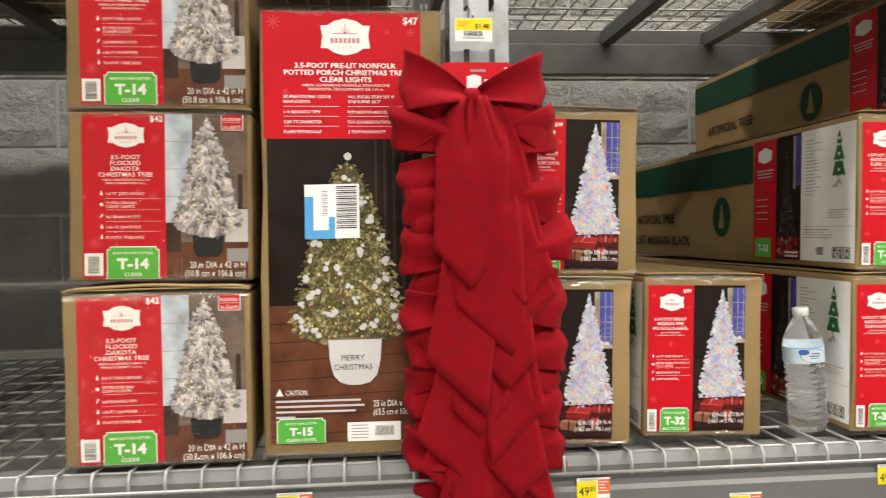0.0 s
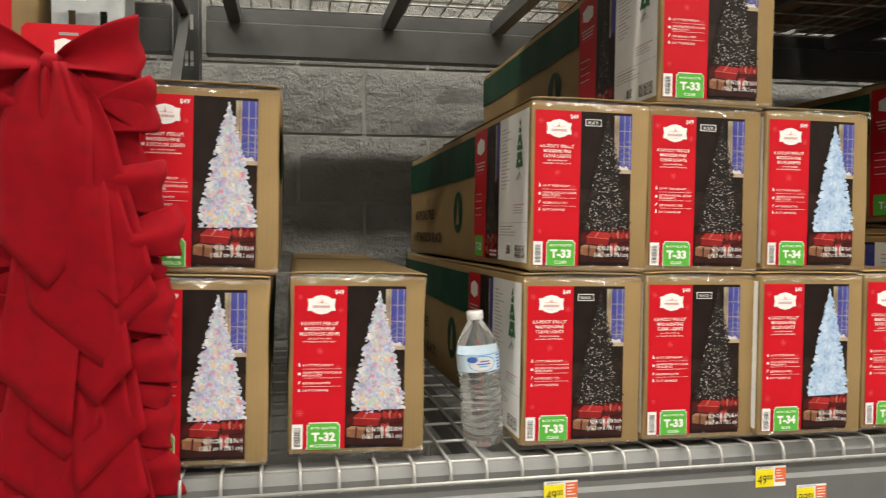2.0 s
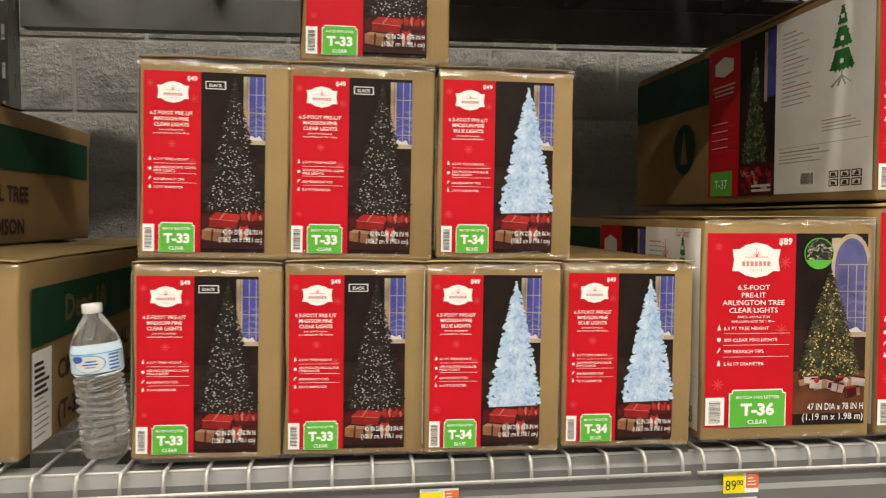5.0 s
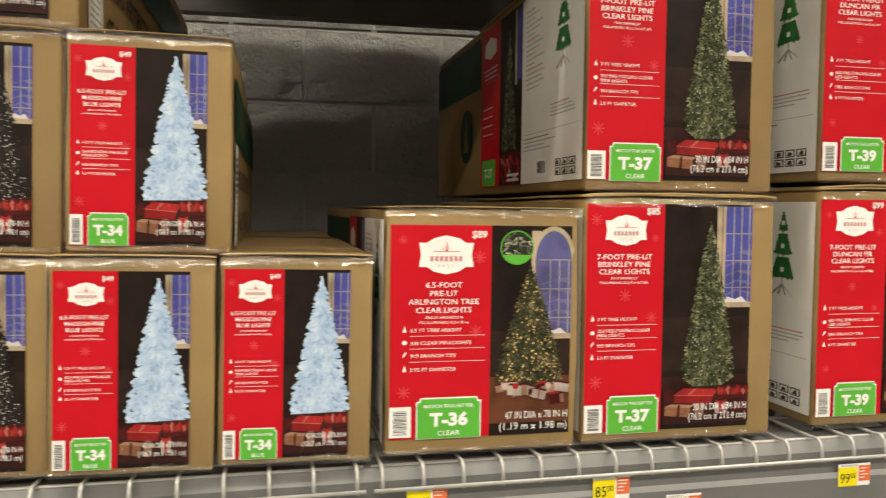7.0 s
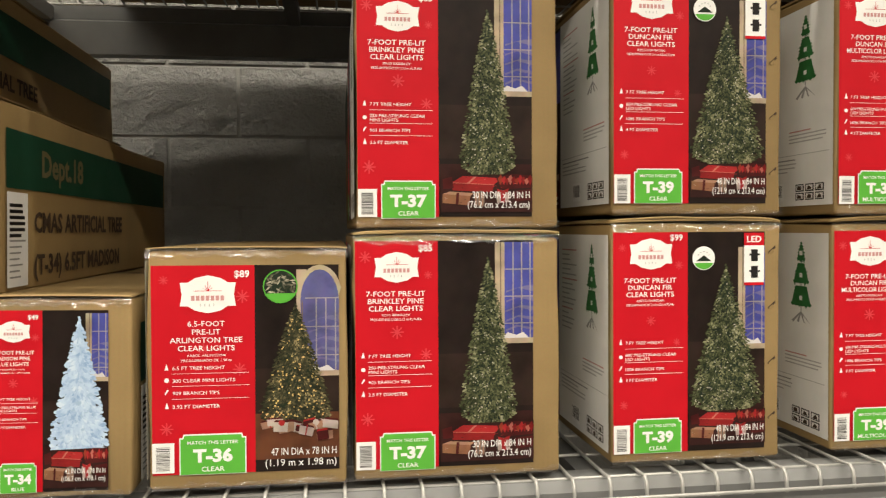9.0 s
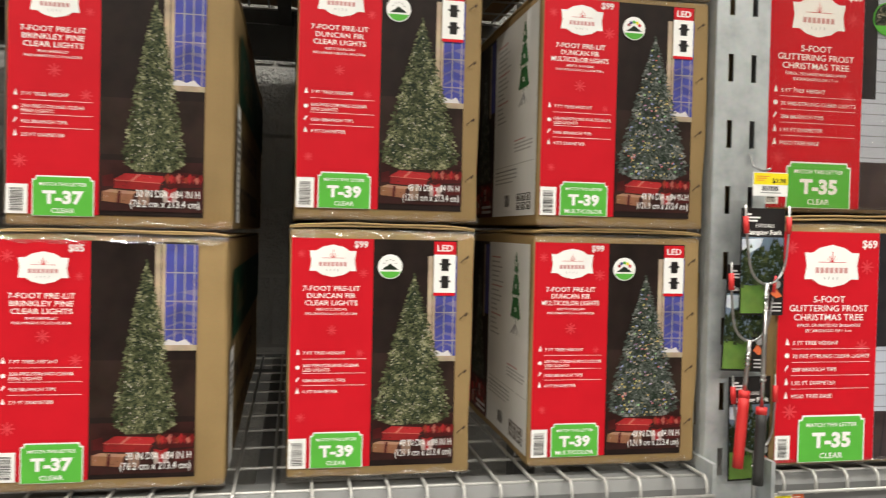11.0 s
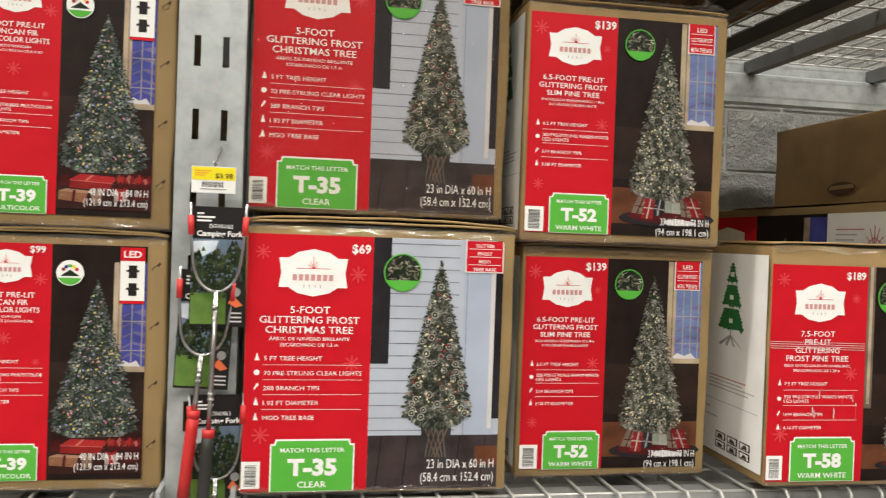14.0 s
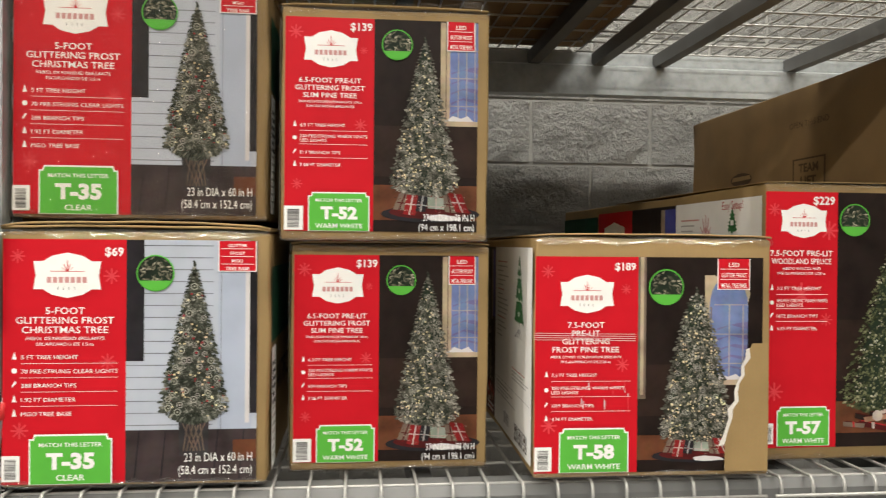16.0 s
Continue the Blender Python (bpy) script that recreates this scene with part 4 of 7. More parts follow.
def corner_tag(s, u0, v0, u1, v1, lines):
    s.rect("corner_tag", WHITE, u0, v0, u1, v1, 8)
    s.rect("corner_tag", RED, u0 + 0.004, v0, u1 - 0.004, v1 - 0.004, 9)
    n = len(lines)
    for k, words in enumerate(lines):
        y = v0 + (v1 - v0) * (k + 0.78) / n
        s.text("corner_tag", WHITE, words, (u0 + u1) / 2, y, (v1 - v0) / n * 0.42, 10, (u1 - u0) * 0.78, bold=0.01)
        if k:
            y = v0 + (v1 - v0) * k / n
            s.rect("corner_tag", WHITE, u0 + 0.012, y - 0.001, u1 - 0.012, y + 0.001, 10)


def front_label(s, p):
    """The whole end label of a tree box, by the product's figures."""
    lu0, lv0, lu1, lv1 = p["label"]
    cut = p["red"]
    s.rect("red_panel", RED, lu0, lv0, cut, lv1, 1)
    scene_photo(s, p, cut, lv0, lu1, lv1)
    pu, pv, ph = p["plate"]
    pw = ph * s.h / s.w * 1.42
    badge_plate(s, pu, pv, pw, ph)
    rnd = random.Random(p["seed"])
    for k in range(5):
        flake(s, lu0 + (cut - lu0) * (0.12, 0.88, 0.85, 0.14, 0.5)[k], lv0 + (lv1 - lv0) * (0.07, 0.15, 0.5, 0.78, 0.4)[k], s.w * 0.026 * rnd.uniform(0.7, 1.3))
    s.text("price_print", WHITE, p["price"][0], p["price"][1], p["price"][2], p["price"][3], 3, None, "R", 0.02)
    tu, tv, cap, gap, wide = p["title"]
    for k, words in enumerate(p["lines"]):
        s.text("title_print", WHITE, words, tu, tv + k * gap, cap, 3, wide * (len(words) / max(len(q) for q in p["lines"])) ** 0.75, "C", 0.006)
    v = tv + len(p["lines"]) * gap - gap * 0.28
    for words in p["small"]:
        s.text("subtitle_print", WHITE, words, tu, v, cap * 0.48, 3, wide * 0.82, "C", 0.0)
        v += gap * 0.6
    b0, bvs, bcap = p["bullets"]
    bullets(s, b0, cut - 0.03, bvs, p["facts"], bcap)
    letter_tag(s, *p["tag"], p["code"], p["under"])
    barcode(s, "barcode", *p["bar"], p["seed"])
    for k, words in enumerate(p["size"]):
        s.text("size_lettering", WHITE, words, lu1 - 0.015, p["size_v"] + k * p["size_gap"], p["size_cap"], 12, p["size_wide"] * (1 if k else 0.92), "R", 0.0)


def scene_photo(s, p, u0, v0, u1, v1):
    kind = p["photo"]
    au, av, bv, half = p["tree"]
    if kind == "room":
        s.rect("photo_panel", ROOM, u0, v0, u1, v1, 1)
        s.rect("photo_panel", ROOM_LIT, u0, v0 + (v1 - v0) * 0.50, u1, v0 + (v1 - v0) * 0.74, 1.4)
        s.rect("photo_panel", FLOOR_PRINT if p.get("floor") else GIFT_SHADE, u0, bv - 0.04, u1, v1, 1.6)
        s.rect("photo_panel", ROOM, u0, v1 - 0.05, u1, v1, 1.8)
        if p.get("doorway"):
            s.rect("photo_panel", TAUPE, u0, v0, u0 + 0.034, v0 + (v1 - v0) * 0.66, 2.0)
            s.rect("photo_panel", CREAM, u0 + 0.010, v0, u0 + 0.024, v0 + (v1 - v0) * 0.64, 2.2)
        window_photo(s, *p["window"], pane=p.get("pane", BLUE), arch=p.get("arch", False), cols=p.get("cols", 2))
    elif kind == "porch":
        s.rect("photo_panel", SIDING, u0, v0, u1, v1, 1)
        for k in range(16):
            y = v0 + 0.02 + k * 0.047
            s.rect("photo_panel", SIDING_LINE, u0, y, u0 + (u1 - u0) * 0.66, y + 0.004, 1.5)
        s.rect("photo_panel", SHUTTER, u0, v0, u0 + (u1 - u0) * 0.135, v0 + (v1 - v0) * 0.5, 2)
        s.rect("photo_panel", DOOR_PRINT, u0 + (u1 - u0) * 0.70, v0 + 0.02, u1 - 0.02, v0 + (v1 - v0) * 0.79, 1.8)
        s.rect("photo_panel", SOFT_WHITE, u1 - 0.045, v0 + 0.02, u1 - 0.028, v0 + (v1 - v0) * 0.76, 2.25)
        s.rect("photo_panel", SIDING_LINE, u0 + (u1 - u0) * 0.72, v0 + 0.02, u0 + (u1 - u0) * 0.725, v0 + (v1 - v0) * 0.79, 2.2)
        s.rect("photo_panel", SHUTTER, u1 - 0.028, v0, u1, v0 + (v1 - v0) * 0.72, 2.3)
        s.rect("photo_panel", DECK_PRINT, u0, v0 + (v1 - v0) * 0.785, u1, v1, 2.5)
        for k in range(5):
            x = u0 + (u1 - u0) * (0.1 + 0.2 * k)
            s.poly("photo_panel", SHUTTER, [(x, v0 + (v1 - v0) * 0.785), (x + 0.004, v0 + (v1 - v0) * 0.785), (x - 0.02 + 0.006, v1), (x - 0.02, v1)], 2.8)
        s.rect("photo_panel", FLOOR_PRINT, u1 - 0.09, v0 + (v1 - v0) * 0.83, u1, v0 + (v1 - v0) * 0.91, 2.9)
        s.poly("pot_photo", PLANTER, [(au - 0.058, bv - 0.02), (au + 0.058, bv - 0.02), (au + 0.054, bv + 0.15), (au - 0.054, bv + 0.15)], 3.2)
        for k in range(4):
            s.poly("pot_photo", TAUPE, [(au - 0.045 + 0.022 * k, bv + 0.02), (au - 0.040 + 0.022 * k, bv + 0.02), (au + 0.005 + 0.012 * k, bv + 0.13), (au + 0.012 * k, bv + 0.13)], 3.5 + 0.1 * k)
            s.poly("pot_photo", TAUPE, [(au + 0.045 - 0.022 * k, bv + 0.02), (au + 0.040 - 0.022 * k, bv + 0.02), (au - 0.005 - 0.012 * k, bv + 0.13), (au - 0.012 * k, bv + 0.13)], 3.9 + 0.05 * k)
    elif kind == "bright":
        s.rect("photo_panel", TAUPE, u0, v0, u1, v1, 1)
        s.rect("photo_panel", SKY_PRINT, u0, v0, u0 + (u1 - u0) * 0.33, v0 + (v1 - v0) * 0.68, 1.5)
        for k in range(4):
            s.rect("photo_panel", GREY, u0, v0 + 0.16 * (k + 1), u0 + (u1 - u0) * 0.33, v0 + 0.16 * (k + 1) + 0.004, 1.8)
        s.rect("photo_panel", STRIPE, u0 + (u1 - u0) * 0.88, v0 + 0.35, u0 + (u1 - u0) * 0.94, v0 + 0.6, 1.6)
        s.rect("photo_panel", SOFT_WHITE, u0 + (u1 - u0) * 0.72, v0 + 0.56, u1, v0 + 0.76, 1.7)
        s.rect("photo_panel", FLOOR_PRINT, u0, v0 + (v1 - v0) * 0.78, u1, v1, 2)
        s.rect("photo_panel", STRIPE, u0, v0 + (v1 - v0) * 0.66, u0 + (u1 - u0) * 0.18, v0 + (v1 - v0) * 0.84, 2.2)
        s.rect("photo_panel", GREY, u0 + (u1 - u0) * 0.74, v0 + (v1 - v0) * 0.82, u1, v0 + (v1 - v0) * 0.9, 2.3)
        s.poly("pot_photo", POT, [(au - 0.088, bv - 0.03), (au + 0.088, bv - 0.03), (au + 0.08, bv + 0.12), (au + 0.055, bv + 0.15), (au - 0.055, bv + 0.15), (au - 0.08, bv + 0.12)], 3.2)
    needles, core, count, bulbs, nb, br, sprig, power = p["needles"]
    rnd_cone = random.Random(p["seed"] + 9)
    printed_tree(s, needles, core, (au, av), bv, half, count, bulbs, nb, br, 5, p["seed"], sprig, power, p.get("blunt", 0.05), p.get("knob", 0.0), p.get("soft", False))
    for k in range(p.get("cones", 0)):
        f = math.sqrt((k + rnd_cone.random()) / p["cones"]) * 0.93 + 0.05
        q = math.sin(k * 2.399) * rnd_cone.uniform(0.75, 1.0)
        x, y = au + q * half * (0.04 + 0.96 * f ** power) * 0.94, av + f * (bv - av) * (0.97 + 0.03 * (1 - q * q))
        r = s.w * p["cone_r"] * rnd_cone.uniform(0.8, 1.15)
        for j in range(22):
            t = 2 * math.pi * (j + rnd_cone.uniform(-0.3, 0.3)) / 22
            long, thin = r * rnd_cone.uniform(1.7, 2.6), r * 0.085
            dx, dy = math.cos(t), math.sin(t)
            cx, cy = x * s.w, y * s.h
            s.add("printed_tree", needles, [(cx - dy * thin, cy + dx * thin), (cx + dx * long, cy + dy * long), (cx + dy * thin, cy - dx * thin)], [(2, 1, 0)], 7.1 + 0.02 * k + 0.0003 * j)
        if k % 5 < 3:
            s.disc("printed_tree", CONE_RIM, x, y, r, 7.108 + 0.02 * k, 11)
            s.disc("printed_tree", CONE, x, y, r * 0.74, 7.112 + 0.02 * k, 11)
            s.disc("printed_tree", CONE_RIM, x, y, r * 0.30, 7.116 + 0.02 * k, 7)
    for k in range(p.get("glints", 0)):
        f, q = math.sqrt(rnd_cone.random()) * 0.92 + 0.04, rnd_cone.uniform(-0.95, 0.95)
        s.disc("printed_tree", (BULB_GLOW if kind == "room" or k % 3 else BERRY), au + q * half * f ** power, av + f * (bv - av), s.w * rnd_cone.uniform(0.0026, 0.0052), 9.2 + 0.002 * k, 6)
    if p.get("gifts") and not p.get("gift_mats"):
        gift_pile(s, *p["gifts"])
    elif p.get("skirt"):
        skirt_gifts(s, *p["gifts"])
        skirt_pattern(s, *p["gifts"])
    elif p.get("gifts"):
        gifts(s, *p["gifts"], p["seed"] + 5, p.get("gift_mats", [GIFT_RED, GIFT_RED, GIFT_DARK, GIFT_TAN]))
    if p.get("badge"):
        round_badge(s, *p["badge"])
    if p.get("capsule"):
        cu, cv = p["capsule"]
        s.rect("colour_capsule", WHITE, cu - 0.068, cv - 0.020, cu + 0.068, cv + 0.020, 8)
        s.rect("colour_capsule", BLACK, cu - 0.062, cv - 0.016, cu + 0.062, cv + 0.016, 9)
        s.text("colour_capsule", WHITE, "BLACK", cu, cv + 0.009, 0.017, 10, 0.085, bold=0.01)
    if p.get("corner"):
        corner_tag(s, *p["corner"], p["corner_lines"])
    for k in range(p.get("slits", 0)):
        y = 0.11 + 0.235 * k
        s.poly(f"punched_tab#{k}", KRAFT_INK, [(0.925, y + 0.012), (0.945, y), (0.968, y - 0.016), (0.972, y - 0.006), (0.95, y + 0.010), (0.93, y + 0.020)], 0)
        s.poly(f"punched_tab#{k}", KRAFT, [(0.930, y + 0.014), (0.955, y - 0.002), (0.962, y + 0.012), (0.940, y + 0.024)], 1)
    if p.get("led"):
        x0, x1 = p["led"]
        s.rect("led_panel", RED, x0, v0 + 0.005, x1, v0 + 0.058, 8)
        s.text("led_panel", WHITE, "LED", (x0 + x1) / 2, v0 + 0.044, 0.027, 9, (x1 - x0) * 0.72, bold=0.02)
        s.rect("led_panel", WHITE, x0, v0 + 0.058, x1, v0 + 0.205, 8)
        for y in (0.075, 0.145):
            s.rect("led_panel", BLACK, (x0 + x1) / 2 - 0.018, v0 + y, (x0 + x1) / 2 + 0.022, v0 + y + 0.05, 9)
            s.rect("led_panel", BLACK, (x0 + x1) / 2 - 0.03, v0 + y + 0.018, (x0 + x1) / 2 + 0.034, v0 + y + 0.026, 9.4)
        s.rect("led_panel", WHITE, x0, v0 + 0.205, x1, v0 + 0.214, 8)
        s.rect("led_panel", RED, x0, v0 + 0.214, x1, v0 + 0.226, 8)


def side_white(s, p):
    """The left flank: kraft with a green band, a red strip, a photo strip and a white panel towards the front."""
    k = p["flank"]
    w0 = 1 - k[0] / s.w
    s.rect("side_panel", PANEL, w0, 0.045, 1 - 0.004 / s.w, 0.955, 0)
    mid = (w0 + 1) / 2
    wu = 1 - w0
    x = w0 + wu * 0.70
    s.rect("assembly_drawing", GREY, x - 0.005 * wu, 0.10, x + 0.005 * wu, 0.41, 0.9)
    rnd = random.Random(p["seed"] + 40)
    for j, (a, b, hw, top) in enumerate(((0.085, 0.170, 0.045, 0.006), (0.185, 0.275, 0.085, 0.038), (0.290, 0.380, 0.112, 0.062))):
        left = [(x - wu * (top + (hw - top) * k / 12 + (0.016 * rnd.random() if k % 2 else -0.004)), a + (b - a) * k / 12) for k in range(13)]
        foot = [(x + wu * hw * (k / 6 - 1), b + (0.016 * rnd.random() if k % 2 else 0)) for k in range(1, 12)]
        right = [(2 * x - u, v) for u, v in reversed(left)]
        s.poly("assembly_drawing", N_DARKSIDE, left + foot + right, 1 + 0.3 * j)
        s.rect("assembly_drawing", PANEL, x - 0.016 * wu, (a + b) / 2, x + 0.016 * wu, (a + b) / 2 + 0.020, 1.9 + 0.1 * j)
    for a in (-0.095, -0.035, 0.035, 0.095):
        s.poly("assembly_drawing", GREY, [(x - 0.008 * wu, 0.41), (x + 0.008 * wu, 0.41), (x + wu * a + 0.010 * wu, 0.462), (x + wu * a - 0.010 * wu, 0.454)], 1.2 + a)
    for j in range(17):
        y = 0.115 + 0.0235 * j
        s.rect("side_print", PINK_INK if j % 6 == 0 else PALE_GREY, w0 + wu * 0.08, y, w0 + wu * (0.08 + rnd.uniform(0.14, 0.33)), y + 0.0065, 1)
    for j in range(4):
        y = 0.685 + 0.0165 * j
        s.rect("care_print", PINK_INK if j == 0 else PALE_GREY, w0 + wu * 0.52, y - 0.08, w0 + wu * (0.52 + rnd.uniform(0.24, 0.40)), y - 0.074, 1)
    for j in range(4):
        y = 0.735 + 0.0185 * j
        s.rect("caution_lines", GREY if j == 0 else PALE_GREY, w0 + wu * 0.06, y, w0 + wu * rnd.uniform(0.42, 0.62), y + 0.006, 1)
    s.rect("caution_lines", PALE_GREY, w0 + wu * 0.05, 0.715, w0 + wu * 0.95, 0.718, 1)
    if p.get("easy"):
        q = w0 + wu * 0.40
        s.poly("side_plate", PINK_INK, [(q - 0.10 * wu, 0.20), (q, 0.15), (q + 0.10 * wu, 0.20), (q + 0.10 * wu, 0.205), (q, 0.158), (q - 0.10 * wu, 0.205)], 1)
        for j in range(5):
            t = math.radians(30 + 30 * j)
            s.poly("side_plate", RED_DARK, [(q - 0.004 * wu, 0.20), (q + 0.004 * wu, 0.20), (q + 0.075 * wu * math.cos(t) + 0.003 * wu, 0.20 - 0.10 * math.sin(t)), (q + 0.075 * wu * math.cos(t) - 0.003 * wu, 0.20 - 0.10 * math.sin(t))], 1.2 + 0.05 * j)
        for j in range(7):
            s.rect("side_plate", RED_DARK, q + (-0.085 + 0.025 * j) * wu, 0.225, q + (-0.072 + 0.025 * j) * wu, 0.275, 1)
        s.text("setup_lettering", RED_DARK, "Easy Setup!", w0 + wu * 0.70, 0.085, 0.035, 1, 0.22 * wu)
    barcode(s, "side_barcode", w0 + wu * 0.30, 0.845, w0 + wu * 0.46, 0.93, p["seed"], 1)
    for j in range(6):
        x, y = w0 + wu * (0.60 + 0.105 * (j % 3)), 0.855 + 0.040 * (j // 3)
        s.rect("handling_mark", BLACK, x, y, x + wu * 0.09, y + 0.034, 1)
        s.rect("handling_mark", PANEL, x + wu * 0.010, y + 0.005, x + wu * 0.080, y + 0.029, 2)
        s.poly("handling_mark", KRAFT_INK, [(x + wu * 0.020, y + 0.027), (x + wu * (0.024 + 0.01 * (j % 3)), y + 0.008), (x + wu * 0.064, y + 0.009 + 0.006 * (j % 2)), (x + wu * 0.070, y + 0.027)], 3)
    r0 = w0 - k[1] / s.w
    r1 = w0 - k[1] / s.w * 0.5
    s.rect("side_label", RED, r0, 0.045, r1, 0.955, 0)
    s.rect("side_label", ROOM, r1, 0.045, w0, 0.955, 0)
    s.rect("side_label", BLUE, w0 - (w0 - r1) * 0.22, 0.06, w0, 0.42, 1)
    s.rect("side_label", CREAM, w0 - (w0 - r1) * 0.30, 0.06, w0 - (w0 - r1) * 0.22, 0.44, 1)
    needles, core = p["needles"][0], p["needles"][1]
    x, hw = r1 + (w0 - r1) * 0.46, (w0 - r1) * 0.36
    s.poly("side_label", core, [(x, 0.13), (x + hw * 0.85, 0.76), (x - hw * 0.85, 0.76)], 1.2)
    for j in range(420):
        f, q = math.sqrt(rnd.random()), rnd.uniform(-1, 1)
        a, b = x + q * hw * f, 0.13 + 0.64 * f
        s.poly("side_label", needles, [(a - 0.004 / s.w, b), (a, b - 0.011), (a + 0.004 / s.w, b), (a, b + 0.011)], 1.3 + j * 0.002)
    if p["needles"][3] is not None:
        for j in range(60):
            f, q = math.sqrt(rnd.random()), rnd.uniform(-0.9, 0.9)
            m = p["needles"][3] if not isinstance(p["needles"][3], list) else p["needles"][3][j % 3]
            s.disc("side_label", m, x + q * hw * f, 0.14 + 0.62 * f, 0.0009, 2.2 + 0.003 * j, 5)
    s.rect("side_label", GIFT_DARK, r1, 0.78, w0, 0.955, 1.25)
    for j in range(46):
        a, b = r1 + (w0 - r1) * rnd.uniform(0.03, 0.86), rnd.uniform(0.785, 0.915)
        s.poly("side_label", (GIFT_RED, GIFT_MID, GIFT_RED, GIFT_TAN, GIFT_DARK, GIFT_PALE)[rnd.randrange(6) if j % 3 else rnd.randrange(2)], [(a, b), (a + (w0 - r1) * rnd.uniform(0.05, 0.13), b + rnd.uniform(-0.01, 0.01)), (a + (w0 - r1) * 0.10, b + 0.03), (a + (w0 - r1) * 0.01, b + 0.025)], 2.6 + 0.01 * j)
    for j in range(2):
        s.rect("side_label", SOFT_WHITE, r1 + (w0 - r1) * 0.40, 0.895 + 0.026 * j, w0 - (w0 - r1) * 0.08, 0.909 + 0.026 * j, 3.2)
    m = (r0 + r1) / 2
    s.poly("side_label", WHITE, [(m - 0.3 * (r1 - r0), 0.13), (m, 0.10), (m + 0.3 * (r1 - r0), 0.13), (m + 0.3 * (r1 - r0), 0.20), (m, 0.225), (m - 0.3 * (r1 - r0), 0.20)], 1)
    for j in range(4):
        s.rect("side_label", FLAKE if j > 2 else SOFT_WHITE, r0 + (0.14 + 0.03 * j) * (r1 - r0), 0.275 + 0.025 * j, r1 - (0.14 + 0.03 * j) * (r1 - r0), 0.284 + 0.025 * j, 1)
        s.rect("side_label", SOFT_WHITE, r0 + 0.12 * (r1 - r0), 0.50 + 0.05 * j, r1 - 0.36 * (r1 - r0), 0.506 + 0.05 * j, 1)
        s.rect("side_label", FLAKE, r0 + 0.12 * (r1 - r0), 0.527 + 0.05 * j, r1 - 0.12 * (r1 - r0), 0.530 + 0.05 * j, 1)
    s.rect("side_label", GREEN, r0 + 0.1 * (r1 - r0), 0.80, r1 - 0.2 * (r1 - r0), 0.95, 1)
    s.text("side_label", WHITE, p["code"], (r0 + r1) / 2 - 0.05 * (r1 - r0), 0.905, 0.055, 2, 0.6 * (r1 - r0), bold=0.02)
    s.rect("side_band", BAND, 0.004, 0.06, r0 - 0.006, 0.36, 0)
    s.disc("side_band", BAND, r0 - 0.13, 0.62, 0.17 * s.h, 0, 20)
    s.poly("side_band", KRAFT, [(r0 - 0.13, 0.49), (r0 - 0.13 + 0.06 * s.h / s.w, 0.72), (r0 - 0.13 - 0.06 * s.h / s.w, 0.72)], 1)
    for j, words in enumerate(p.get("flank_words", ())):
        s.text(("side_words", "side_name")[j], KRAFT_INK, words, 0.03 + (r0 - 0.34) / 2 + 0.04 * j, (0.66, 0.88)[j], 0.095, 1, r0 * (0.62 - 0.1 * j) if j == 0 else r0 * 0.72, bold=0.03)


def side_kraft(s, p):
    """The right flank: bare kraft with a green band, stencilled words and a white shipping sticker."""
    s.rect("right_band", BAND, p.get("band_from", 0.035), 0.14, 0.97, 0.45, 0)
    for j, words in enumerate(p.get("right_words", ())):
        s.text(("right_heading", "right_line", "right_code")[j], (BAND_INK, KRAFT_INK, KRAFT_INK)[j], words, (0.16, 0.13, 0.13)[j], (0.36, 0.68, 0.92)[j], (0.15, 0.115, 0.115)[j], 1, (0.34, 0.52, 0.60)[j], "L", 0.03)
    s.rect("shipping_sticker", WHITE, 0.035, 0.47, 0.105, 0.97, 2)
    rnd = random.Random(p["seed"])
    for j in range(13):
        y = 0.53 + 0.032 * j
        s.rect("shipping_sticker", BLACK if j < 6 else GREY, 0.042, y, 0.042 + rnd.uniform(0.03, 0.055), y + (0.018 if j < 6 else 0.009), 3)

# ---- the boxed trees ----
ROOM_SMALL = dict(
    label=(0.028, 0.06, 0.845, 0.965), red=0.41, plate=(0.225, 0.165, 0.054), title=(0.215, 0.278, 0.0195, 0.0285, 0.285),
    small=("pino prelit iluminado", "pre-iluminado de 1.98 m altura"), price=("$49", 0.385, 0.105, 0.024),
    bullets=(0.065, (0.505, 0.555, 0.605, 0.645), 0.0145), tag=(0.135, 0.815, 0.375, 0.965), bar=(0.028, 0.825, 0.105, 0.962),
    photo="room", window=(0.715, 0.075, 0.845, 0.40), gifts=(0.415, 0.735, 0.845, 0.945), size=("42 IN DIA x 78 IN H", "(106.7 cm x 198.1 cm)"), size_v=0.872, size_gap=0.038,
    size_cap=0.026, size_wide=0.29,  flank=(0.16, 0.17), depth=1.10)
